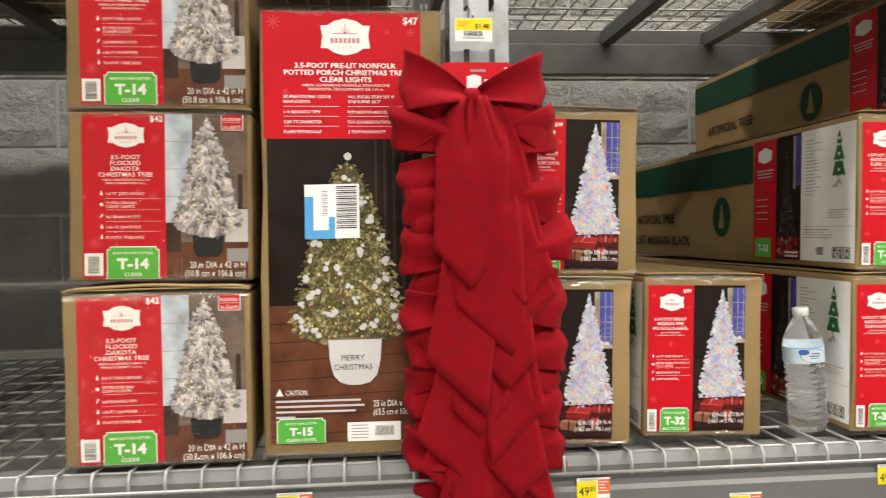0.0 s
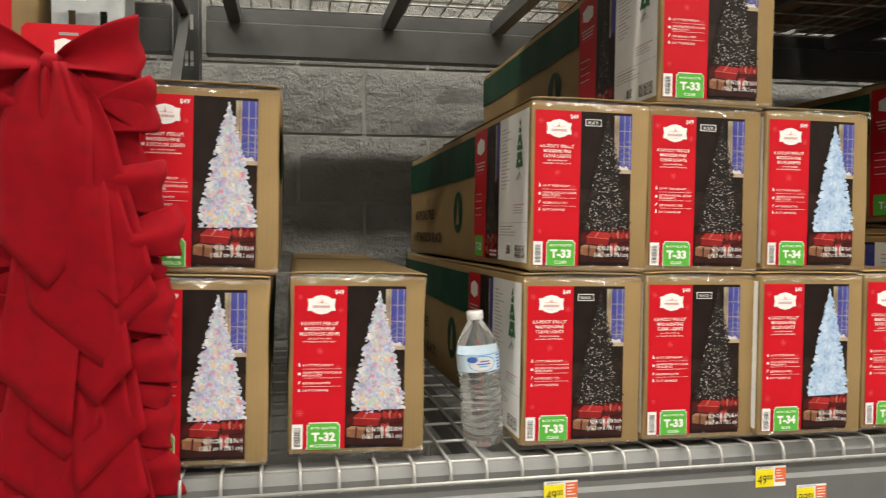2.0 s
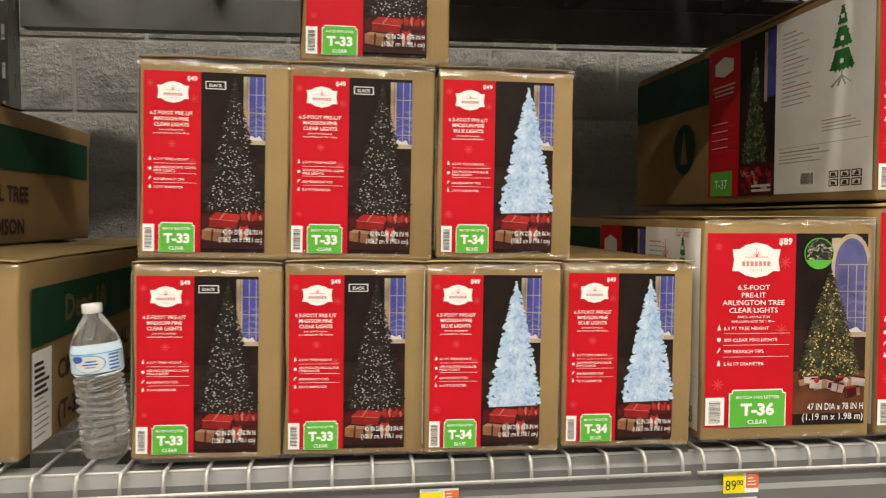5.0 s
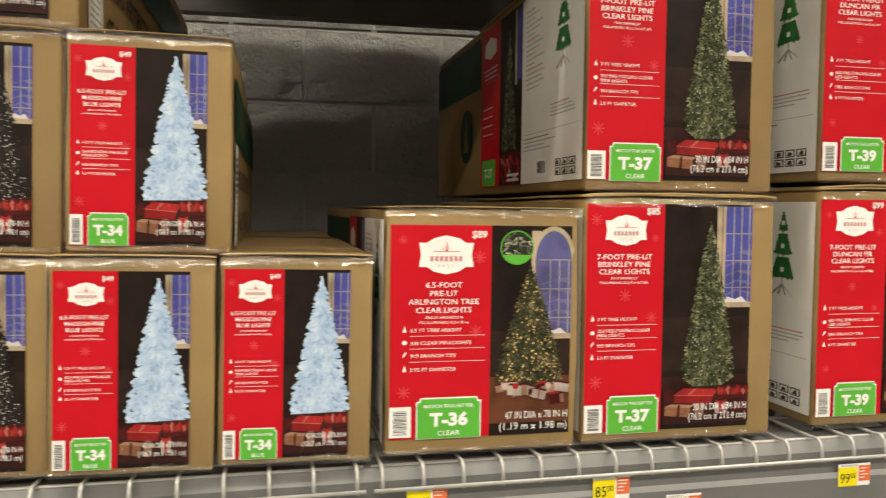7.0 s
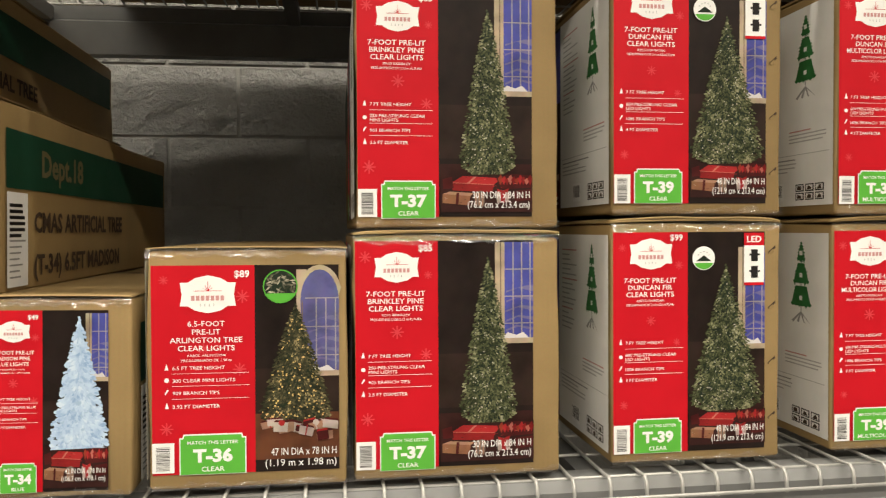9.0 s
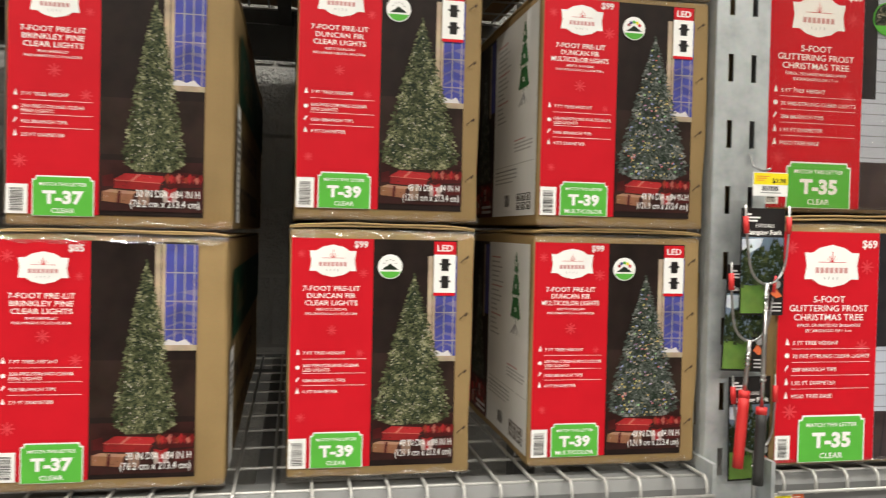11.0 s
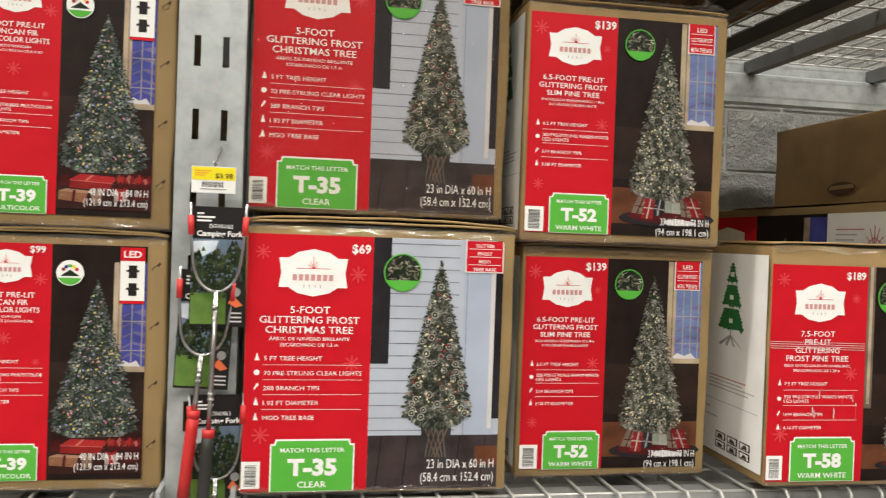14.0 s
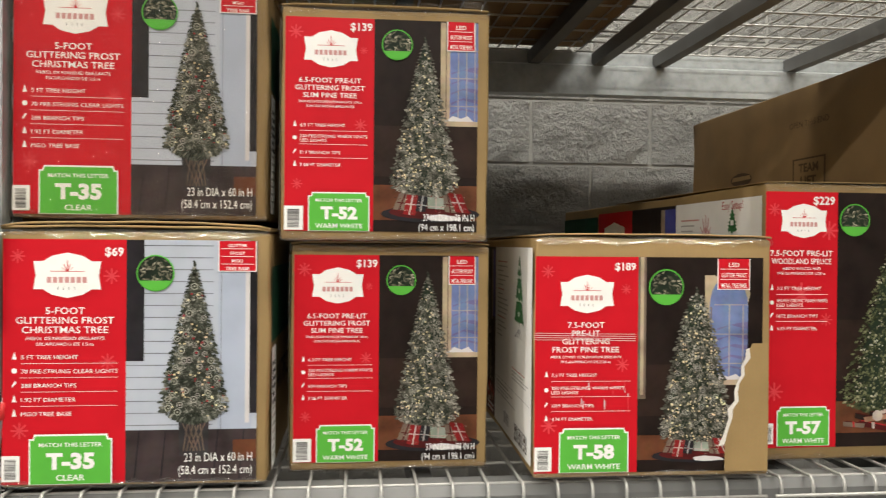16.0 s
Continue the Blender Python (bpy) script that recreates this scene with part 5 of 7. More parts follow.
PRODUCTS = {
    "T-33": dict(ROOM_SMALL, code="T-33", under="CLEAR", seed=33, w=0.181, h=0.246, lines=("6.5-FOOT PRE-LIT", "MADISON PINE", "CLEAR LIGHTS"), tree=(0.640, 0.12, 0.775, 0.215),
                 needles=(N_BLACK, BLACK, 420, BULB_DIM, 290, 0.00072, 0.0075, 0.92), capsule=(0.51, 0.125), facts=("6.5 FT TREE HEIGHT", "350 PRE-STRUNG CLEAR|MINI LIGHTS", "600 BRANCH TIPS", "3.5 FT DIAMETER"),
                 flank_words=("ARTIFICIAL TREE", "6.5FT MADISON BLACK"), words="boxed black pre-lit Christmas tree in kraft carton with red label"),
    "T-34": dict(ROOM_SMALL, code="T-34", under="BLUE", seed=34, w=0.177, h=0.245, lines=("6.5-FOOT PRE-LIT", "MADISON PINE", "BLUE LIGHTS"), tree=(0.655, 0.125, 0.775, 0.208),
                 knob=0.0068, needles=(N_BLUE, BLUE_CORE, 900, None, 0, 0.001, 0.0085, 0.92), facts=("6.5 FT TREE HEIGHT", "350 PRE-STRUNG BLUE|MINI LIGHTS", "600 BRANCH TIPS", "3.5 FT DIAMETER"), depth=0.97,
                 flank_words=("ARTIFICIAL TREE", "6.5FT MADISON"), right_words=("Dept.18", "CMAS ARTIFICIAL TREE", "(T-34) 6.5FT MADISON"), words="boxed pale blue pre-lit Christmas tree in kraft carton with red label"),
    "T-32": dict(ROOM_SMALL, code="T-32", under="MULTICOLOR", seed=32, w=0.190, h=0.250, lines=("6.5-FOOT PRE-LIT", "MADISON PINE", "MULTICOLOR LIGHTS"), tree=(0.650, 0.120, 0.775, 0.212),
                 knob=0.0065, needles=(N_WHITE, WHITE_CORE, 850, BULB_PASTEL, 210, 0.0024, 0.008, 0.92), facts=("6.5 FT TREE HEIGHT", "350 PRE-STRUNG MULTICOLOR|MINI LIGHTS", "600 BRANCH TIPS", "3.5 FT DIAMETER"), depth=0.95,
                 right_words=("Dept.18", "CMAS ARTIFICIAL TREE", "(T-32) 6.5FT MADISON"), words="boxed white Christmas tree with coloured lights in kraft carton"),
    "T-36": dict(code="T-36", under="CLEAR", seed=36, w=0.246, h=0.302, label=(0.022, 0.065, 0.955, 0.935), red=0.53, plate=(0.30, 0.185, 0.079), title=(0.29, 0.318, 0.023, 0.034, 0.42),
                 lines=("6.5-FOOT", "PRE-LIT", "ARLINGTON TREE", "CLEAR LIGHTS"), small=("ÁRBOL ARLINGTON", "PRE-ILUMINADO DE 1.98 m"), price=("$89", 0.505, 0.115, 0.030), bullets=(0.085, (0.498, 0.55, 0.602, 0.658), 0.018),
                 facts=("6.5 FT TREE HEIGHT", "300 CLEAR MINI LIGHTS", "909 BRANCH TIPS", "3.92 FT DIAMETER"), tag=(0.155, 0.765, 0.485, 0.935), bar=(0.022, 0.80, 0.13, 0.925),
                 photo="room", floor=True, window=(0.76, 0.085, 0.955, 0.52), arch=True, cols=3, pane=BLUE_DUSK, tree=(0.735, 0.25, 0.73, 0.195), needles=(N_WARM, FOREST, 950, BULB_WARM, 150, 0.0011, 0.0085, 0.85),
                 gifts=(0.545, 0.675, 0.95, 0.815), gift_mats=[GIFT_TAN, GIFT_PALE, GIFT_PALE, GIFT_DARK], badge=(0.66, 0.155, 0.0215, "foliage"), size=("47 IN DIA x 78 IN H", "(1.19 m x 1.98 m)"), size_v=0.865, size_gap=0.046, size_cap=0.032, size_wide=0.36,
                 flank=(0.20, 0.22), depth=0.98, words="boxed pre-lit green Christmas tree with warm lights, red label"),
    "T-37": dict(code="T-37", under="CLEAR", seed=37, w=0.270, h=0.318, label=(0.008, 0.022, 0.868, 0.955), red=0.402, plate=(0.205, 0.13, 0.063), title=(0.20, 0.248, 0.022, 0.030, 0.30),
                 lines=("7-FOOT PRE-LIT", "BRINKLEY PINE", "CLEAR LIGHTS"), small=("PINO BRINKLEY", "PREILUMINADO DE 2.13 m ALTURA"), price=("$85", 0.375, 0.065, 0.028), bullets=(0.035, (0.498, 0.555, 0.605, 0.655), 0.016),
                 facts=("7 FT TREE HEIGHT", "250 PRE-STRUNG CLEAR|MINI LIGHTS", "903 BRANCH TIPS", "2.5 FT DIAMETER"), tag=(0.12, 0.805, 0.385, 0.962), bar=(0.008, 0.84, 0.10, 0.955),
                 photo="room", window=(0.70, 0.03, 0.868, 0.435), cols=3, tree=(0.645, 0.125, 0.775, 0.148), needles=(N_GREEN, FOREST, 900, BULB_WHITE, 120, 0.0009, 0.0085, 0.8),
                 gifts=(0.41, 0.765, 0.868, 0.935), size=("30 IN DIA x 84 IN H", "(76.2 cm x 213.4 cm)"), size_v=0.878, size_gap=0.04, size_cap=0.030, size_wide=0.31, flank=(0.26, 0.25), depth=0.91,
                 words="boxed slim green pre-lit Christmas tree in kraft carton"),
    "T-39": dict(code="T-39", under="CLEAR", seed=39, w=0.248, h=0.331, label=(0.012, 0.035, 0.905, 0.955), red=0.445, plate=(0.23, 0.125, 0.065), title=(0.225, 0.245, 0.021, 0.029, 0.335),
                 lines=("7-FOOT PRE-LIT", "DUNCAN FIR", "CLEAR LIGHTS"), small=("ABETO DUNCAN", "PREILUMINADO DE 2.13 m DE ALTURA"), price=("$99", 0.415, 0.07, 0.027), bullets=(0.045, (0.50, 0.56, 0.61, 0.655), 0.0155),
                 facts=("7 FT TREE HEIGHT", "600 PRE-STRUNG CLEAR|LED LIGHTS", "1086 BRANCH TIPS", "4 FT DIAMETER"), tag=(0.125, 0.81, 0.405, 0.955), bar=(0.012, 0.835, 0.105, 0.955),
                 photo="room", window=(0.765, 0.10, 0.905, 0.515), tree=(0.670, 0.20, 0.785, 0.230), needles=(N_GREEN, FOREST, 1000, BULB_WHITE, 170, 0.0009, 0.0085, 0.92),
                 gifts=(0.45, 0.775, 0.905, 0.93), badge=(0.535, 0.145, 0.0165, "clear"), led=(0.775, 0.895), size=("48 IN DIA x 84 IN H", "(121.9 cm x 213.4 cm)"), size_v=0.875, size_gap=0.04, size_cap=0.029, size_wide=0.31,
                 flank=(0.24, 0.25), depth=0.95, words="boxed full green pre-lit Christmas tree in kraft carton"),
    "T-35": dict(code="T-35", under="CLEAR", seed=35, w=0.358, h=0.355, label=(0.010, 0.035, 0.957, 0.985), red=0.462, plate=(0.245, 0.175, 0.088), title=(0.238, 0.325, 0.027, 0.037, 0.385),
                 lines=("5-FOOT", "GLITTERING FROST", "CHRISTMAS TREE"), small=("ÁRBOL DE NAVIDAD BRILLANTE", "ESCARCHADO DE 1.5 m"), price=("$69", 0.452, 0.098, 0.034), bullets=(0.045, (0.500, 0.555, 0.610, 0.665, 0.72), 0.0195),
                 facts=("5 FT TREE HEIGHT", "70 PRE-STRUNG CLEAR LIGHTS", "288 BRANCH TIPS", "1.92 FT DIAMETER", "MGO TREE BASE"), tag=(0.11, 0.79, 0.415, 0.985), bar=(0.010, 0.872, 0.076, 0.972),
                 photo="porch", tree=(0.718, 0.145, 0.735, 0.138), knob=0.009, needles=(N_FIR, CONE, 800, [BULB_GLOW, BERRY, BULB_GLOW], 10, 0.0010, 0.0090, 0.95), badge=(0.572, 0.165, 0.0255, "foliage"),
                 corner=(0.808, 0.037, 0.955, 0.158), corner_lines=("GLITTER", "FROST", "MGO", "TREE BASE"), size=("23 in DIA x 60 in H", "(58.4 cm x 152.4 cm)"), size_v=0.905, size_gap=0.05, size_cap=0.036, size_wide=0.28,
                 depth=0.72, words="boxed potted porch tree with porch photo and red label"),
    "T-52": dict(code="T-52", under="WARM WHITE", seed=52, w=0.300, h=0.338, label=(0.018, 0.045, 0.948, 0.962), red=0.442, plate=(0.235, 0.18, 0.080), title=(0.232, 0.325, 0.022, 0.032, 0.37),
                 lines=("6.5-FOOT PRE-LIT", "GLITTERING FROST", "SLIM PINE TREE"), small=("PINO DELGADO PRE-ILUMINADO DE 1.98 m", "CON ESCARCHA BRILLANTE"), price=("$139", 0.432, 0.098, 0.034), bullets=(0.058, (0.515, 0.572, 0.632, 0.685), 0.0165),
                 facts=("6.5 FT TREE HEIGHT", "200 PRE-STRUNG WARM WHITE|LED LIGHTS", "519 BRANCH TIPS", "3.08 FT DIAMETER"), tag=(0.132, 0.795, 0.425, 0.962), bar=(0.018, 0.855, 0.108, 0.958),
                 photo="room", floor=True, window=(0.785, 0.05, 0.948, 0.485), cols=3, pane=BLUE_PALE, tree=(0.69, 0.15, 0.80, 0.180), knob=0.006, needles=(N_SILVER, FOREST, 1000, [BULB_GLOW, BULB_GLOW, BULB_WHITE], 10, 0.0010, 0.0085, 0.90),
                 gifts=(0.495, 0.765, 0.945, 0.915), gift_mats=[GIFT_RED, GIFT_PALE, GIFT_DARK, TAUPE], badge=(0.553, 0.155, 0.0225, "foliage"), corner=(0.795, 0.048, 0.932, 0.175), corner_lines=("LED", "GLITTER FROST", "METAL TREE BASE"),
                 size=("37 IN DIA x 78 IN H", "(94 cm x 198.1 cm)"), size_v=0.915, size_gap=0.042, size_cap=0.032, size_wide=0.27, depth=0.90, words="boxed slim frosted pre-lit Christmas tree with red label"),
    "T-58": dict(code="T-58", under="WARM WHITE", seed=58, w=0.358, h=0.352, label=(0.004, 0.08, 0.965, 0.978), red=0.432, plate=(0.218, 0.235, 0.080), title=(0.215, 0.375, 0.024, 0.034, 0.36),
                 lines=("7.5-FOOT", "PRE-LIT", "GLITTERING", "FROST PINE TREE"), small=("ÁRBOL DE PINO CON ESCARCHA BRILLANTE", "PRE-ILUMINADO DE 2.28 m"), price=("$189", 0.42, 0.135, 0.032), bullets=(0.045, (0.578, 0.642, 0.705, 0.76), 0.0165),
                 facts=("7.5 FT TREE HEIGHT", "350 PRE-STRUNG WARM WHITE|LED LIGHTS", "1099 BRANCH TIPS", "4.16 FT DIAMETER"), tag=(0.105, 0.79, 0.395, 0.975), bar=(0.004, 0.868, 0.075, 0.968),
                 photo="room", floor=True, window=(0.735, 0.155, 0.90, 0.60), arch=True, cols=2, pane=BLUE_PALE, tree=(0.68, 0.235, 0.865, 0.165), knob=0.008, needles=(N_SILVER, FOREST, 900, [BULB_GLOW, BULB_GLOW, BULB_WHITE], 150, 0.0011, 0.009, 0.62),
                 gifts=(0.505, 0.815, 0.86, 0.935), gift_mats=[GIFT_PALE, TAUPE, GIFT_DARK], badge=(0.548, 0.205, 0.0265, "foliage"), corner=(0.765, 0.085, 0.905, 0.215), corner_lines=("LED", "GLITTER FROST", "METAL TREE BASE"),
                 size=("50 IN DIA", "(127 cm x"), size_v=0.925, size_gap=0.045, size_cap=0.034, size_wide=0.15, flank=(0.34, 0.27), depth=0.92, words="boxed frosted pine tree in torn and battered carton"),
    "T-57": dict(code="T-57", under="WARM WHITE", seed=57, w=0.557, h=0.442, label=(0.003, 0.03, 0.965, 0.955), red=0.222, plate=(0.118, 0.135, 0.062), title=(0.112, 0.262, 0.021, 0.029, 0.19),
                 lines=("7.5-FOOT PRE-LIT", "WOODLAND SPRUCE"), small=("ABETO WOODLAND", "PRE-ILUMINADO DE 2.28 m"), price=("$229", 0.212, 0.075, 0.030), bullets=(0.018, (0.385, 0.438, 0.485, 0.53), 0.0145),
                 facts=("7.5 FT TREE HEIGHT", "450 PRE-STRUNG WARM WHITE|LED LIGHTS", "1872 BRANCH TIPS", "4.33 FT DIAMETER"), tag=(0.040, 0.805, 0.200, 0.948), bar=(0.003, 0.865, 0.030, 0.940),
                 photo="room", floor=True, window=(0.80, 0.10, 0.965, 0.55), cols=3, tree=(0.42, 0.13, 0.83, 0.20), needles=(N_GREEN, FOREST, 900, BULB_WHITE, 240, 0.0014, 0.0115, 0.9),
                 gifts=(0.225, 0.80, 0.66, 0.90), gift_mats=[GIFT_PALE, BLUE, TAUPE, GIFT_DARK], badge=(0.272, 0.13, 0.026, "foliage"), size=("53 IN DIA x 90 IN H", "(135 cm x 229 cm)"), size_v=0.90, size_gap=0.04, size_cap=0.03, size_wide=0.3,
                 flank=(0.34, 0.5), depth=1.18, words="large boxed spruce tree with red label and white side panel"),
    "T-14": dict(code="T-14", under="CLEAR", seed=14, w=0.258, h=0.247, label=(0.075, 0.02, 0.975, 0.985), red=0.525, plate=(0.315, 0.145, 0.073), title=(0.31, 0.285, 0.026, 0.034, 0.36),
                 lines=("3.5-FOOT", "FLOCKED", "DAKOTA", "CHRISTMAS TREE"), small=("ARBOL DE NAVIDAD DAKOTA", "PRE-ILUMINADO DE 1.06 m"), price=("$42", 0.515, 0.065, 0.036), bullets=(0.17, (0.495, 0.56, 0.63, 0.69, 0.75), 0.019),
                 facts=("3.5 FT TREE HEIGHT", "35 PRE-STRUNG|CLEAR LIGHTS", "162 BRANCH TIPS", "1.66 FT DIAMETER", "PLASTIC TREE BASE"), tag=(0.205, 0.795, 0.49, 0.985), bar=(0.085, 0.835, 0.185, 0.965),
                 photo="bright", tree=(0.755, 0.06, 0.71, 0.188), knob=0.010, needles=(N_FLOCK, FLOCK_CORE, 800, BULB_GLOW, 60, 0.0019, 0.0125, 0.75), corner=(0.835, 0.025, 0.955, 0.115), corner_lines=("FLOCKED", "35 LIGHTS"),
                 size=("20 in DIA x 42 in H", "(50.8 cm x 106.6 cm)"), size_v=0.925, size_gap=0.05, size_cap=0.040, size_wide=0.33, depth=0.55, words="boxed small flocked potted tree in film-wrapped carton"),
}


UNDER = [("tag_lettering", "letter_tag", ""), ("letter_tag", None, "green letter tag"), ("gift_photo", "photo_panel", ""), ("printed_tree", "photo_panel", ""), ("window_photo", "photo_panel", ""), ("pot_photo", "photo_panel", ""), ("size_lettering", "photo_panel", ""), ("caution_print", "photo_panel", ""), ("maker_plate", "red_panel", "white maker's plate"),
         ("title_print", "red_panel", ""), ("subtitle_print", "red_panel", ""), ("facts_print", "red_panel", ""), ("price_print", "red_panel", "")]


def film_geo(w, h, seed):
    """Stretched clear film over a front face, slightly rippled."""
    rr = random.Random(seed)
    n, m = 10, 10
    vs = [(-w / 2 + w * i / n, -0.0060 + rr.uniform(-0.0004, 0.0004), h * k / m) for k in range(m + 1) for i in range(n + 1)]
    return vs, [(k * (n + 1) + i, k * (n + 1) + i + 1, (k + 1) * (n + 1) + i + 1, (k + 1) * (n + 1) + i) for k in range(m) for i in range(n)]


def crumple_geo(w, h, seed):
    """Loose clear film gathered along the top front edge, thickest at one corner."""
    rr = random.Random(seed)
    n, m = 30, 6
    vs = []
    for i in range(n + 1):
        f = i / n
        high = 0.004 + 0.006 * rr.random() + 0.016 * max(0.0, 1 - abs(f - 0.92) / 0.09)
        for k in range(m + 1):
            a = math.pi * k / m
            vs.append((-w / 2 + w * f + rr.uniform(-0.002, 0.002), -0.004 + 0.020 * (1 - math.cos(a)) + rr.uniform(-0.001, 0.001), h + 0.006 + high * math.sin(a) * rr.uniform(0.6, 1.1)))
    return vs, [(i * (m + 1) + k, (i + 1) * (m + 1) + k, (i + 1) * (m + 1) + k + 1, i * (m + 1) + k + 1) for i in range(n) for k in range(m)]


LIFT = {"T-35": 0.0165, "T-39": 0.0115, "T-37": 0.0085, "T-52": 0.0060, "T-33": 0.0050, "T-14": 0.0120, "T-32": 0.0045, "T-58": 0.007, "T-36": 0.0035, "T-34": 0.0030, "T-57": 0.003}


def tree_box(p):
    """One boxed artificial tree: carton, tape and all the print on it."""
    w, h, d = p["w"], p["h"], p["depth"]
    box = tagged(new("christmas_tree_box"), p["words"], "boxed christmas tree", "boxed trees on the shelf")
    part("carton", *carton_geo(w, d, h, p["seed"]), KRAFT, box, "kraft cardboard carton", smooth=True)
    for level in range(2 if LIFT.get(p["code"], 0) > 0.008 else 1):
        lift = LIFT.get(p["code"], 0.005) * (1 - 0.45 * level)
        flap = part("top_flap", *flap_geo(w, d, h, lift, p["seed"] + 3 + level), KRAFT, box, "bulging cardboard flap", smooth=True)
        wall = flap.modifiers.new("board_thickness", "SOLIDIFY")
        wall.thickness, wall.offset = min(0.003, lift * 0.35), -1
    for top in (True, False):
        part("packing_tape", *tape_geo(w, h, p["seed"] + top, top), TAPE, box, "wrinkled clear packing tape", smooth=True)
    s = Sheet((-w / 2, 0, h), (1, 0, 0), (0, -1, 0), w, h)
    front_label(s, p)
    s.emit(box, UNDER)
    if p.get("film"):
        part("stretch_film", *film_geo(w, h, p["seed"]), FILM, box, "clear stretch film", smooth=True)
    if p.get("flank"):
        s = Sheet((-w / 2 - 0.0012, d, h), (0, -1, 0), (-1, 0, 0), d, h, 0.0012)
        side_white(s, p)
        s.emit(box, [(q, "side_panel", "") for q in ("side_print", "care_print", "caution_lines", "side_plate", "setup_lettering", "assembly_drawing", "side_barcode", "handling_mark")])
    if p.get("right_words"):
        s = Sheet((w / 2 + 0.0012, 0, h), (0, 1, 0), (1, 0, 0), d, h, 0.0012)
        side_kraft(s, p)
        s.emit(box, [(q, "right_band", "") for q in ("right_heading", "right_line", "right_code")])
    return box


# code, left and right edge, foot, front plane, turn about z, lean
STOCK = (
    ("T-14", -0.298, -0.040, 1.132, 1.100, 0.6, 0.0), ("T-14", -0.296, -0.036, 1.392, 1.128, -0.4, 0.6), ("T-14", -0.294, -0.036, 1.645, 1.128, 0.5, 0.0),
    ("T-32", 0.335, 0.525, 1.132, 1.104, 0.3, 1.4), ("T-32", 0.350, 0.541, 1.387, 1.114, 0.0, 1.5), ("T-32", 0.552, 0.741, 1.132, 1.123, -0.5, 1.4),
    ("T-33", 0.880, 1.061, 1.132, 1.106, 0.2, 1.1), ("T-33", 0.892, 1.072, 1.384, 1.108, 0.0, 1.2), ("T-33", 1.066, 1.246, 1.132, 1.103, 0.0, 0.9), ("T-33", 1.072, 1.256, 1.381, 1.110, 0.4, 1.2),
    ("T-33", 1.092, 1.278, 1.631, 1.110, -0.5, 1.0),
    ("T-34", 1.244, 1.420, 1.132, 1.089, 0.2, 1.0), ("T-34", 1.262, 1.440, 1.381, 1.106, 0.0, 1.0), ("T-34", 1.425, 1.601, 1.132, 1.093, -0.3, 1.0),
    ("T-36", 1.618, 1.866, 1.132, 1.100, 0.0, 0.4),
    ("T-37", 1.874, 2.147, 1.132, 1.103, 0.0, 0.2), ("T-37", 1.880, 2.151, 1.460, 1.120, 0.0, 0.2),
    ("T-39", 2.224, 2.472, 1.132, 1.118, 0.3, 0.1), ("T-39", 2.229, 2.478, 1.476, 1.126, 0.0, 0.2), ("T-39 multi", 2.560, 2.814, 1.132, 1.131, -0.3, 0.0), ("T-39 multi", 2.564, 2.817, 1.474, 1.128, 0.0, 0.2),
    ("T-35", 2.916, 3.276, 1.132, 1.095, 0.0, 0.0), ("T-35", 2.912, 3.268, 1.505, 1.135, 0.0, 0.0),
    ("T-52", 3.302, 3.599, 1.132, 1.149, 0.2, 0.0), ("T-52", 3.289, 3.591, 1.477, 1.118, -0.6, 0.0),
    ("T-58", 3.656, 4.014, 1.132, 1.080, -1.0, 0.0), ("T-57", 4.043, 4.600, 1.132, 1.153, 0.4, 0.0),
)
PRODUCTS["T-14"]["film"] = True
PRODUCTS["T-52"]["flank"] = (0.30, 0.26)
PRODUCTS["T-52"]["skirt"] = PRODUCTS["T-58"]["skirt"] = True
for code in ("T-32", "T-34", "T-14"):
    PRODUCTS[code]["soft"] = True
PRODUCTS["T-58"]["doorway"] = True
PRODUCTS["T-36"]["easy"] = PRODUCTS["T-57"]["easy"] = True
for code, cones, cone_r, glints in (("T-35", 70, 0.0125, 70), ("T-52", 85, 0.0098, 130), ("T-58", 75, 0.0105, 110)):
    PRODUCTS[code]["cones"], PRODUCTS[code]["cone_r"], PRODUCTS[code]["glints"], PRODUCTS[code]["blunt"] = cones, cone_r, glints, 0.07
for code in ("T-35", "T-36"):
    PRODUCTS[code]["right_words"] = ("", "ARTIFICIAL TREE", "")
PRODUCTS["T-33"]["right_words"] = ("Dept.18", "CMAS ARTIFICIAL TREE", "(T-33) 6.5FT MADISON")
PRODUCTS["T-37"]["right_words"], PRODUCTS["T-37"]["band_from"] = ("Dept.18", "CMAS ARTIFICIAL TREE", "(T-37) 7FT BRINKLEY"), 0.09
PRODUCTS["T-39"]["slits"] = 4
PRODUCTS["T-39 multi"] = dict(PRODUCTS["T-39"], seed=40, under="MULTICOLOR", lines=("7-FOOT PRE-LIT", "DUNCAN FIR", "MULTICOLOR LIGHTS"), badge=(0.535, 0.145, 0.0165, "multi"),
                              facts=("7 FT TREE HEIGHT", "600 PRE-STRUNG MULTICOLOR|LED LIGHTS", "1086 BRANCH TIPS", "4 FT DIAMETER"), needles=(N_COOL, FOREST, 1000, BULB_MULTI, 200, 0.0012, 0.0085, 0.92),
                              words="boxed full Christmas tree with multicoloured lights in kraft carton")
first = {}
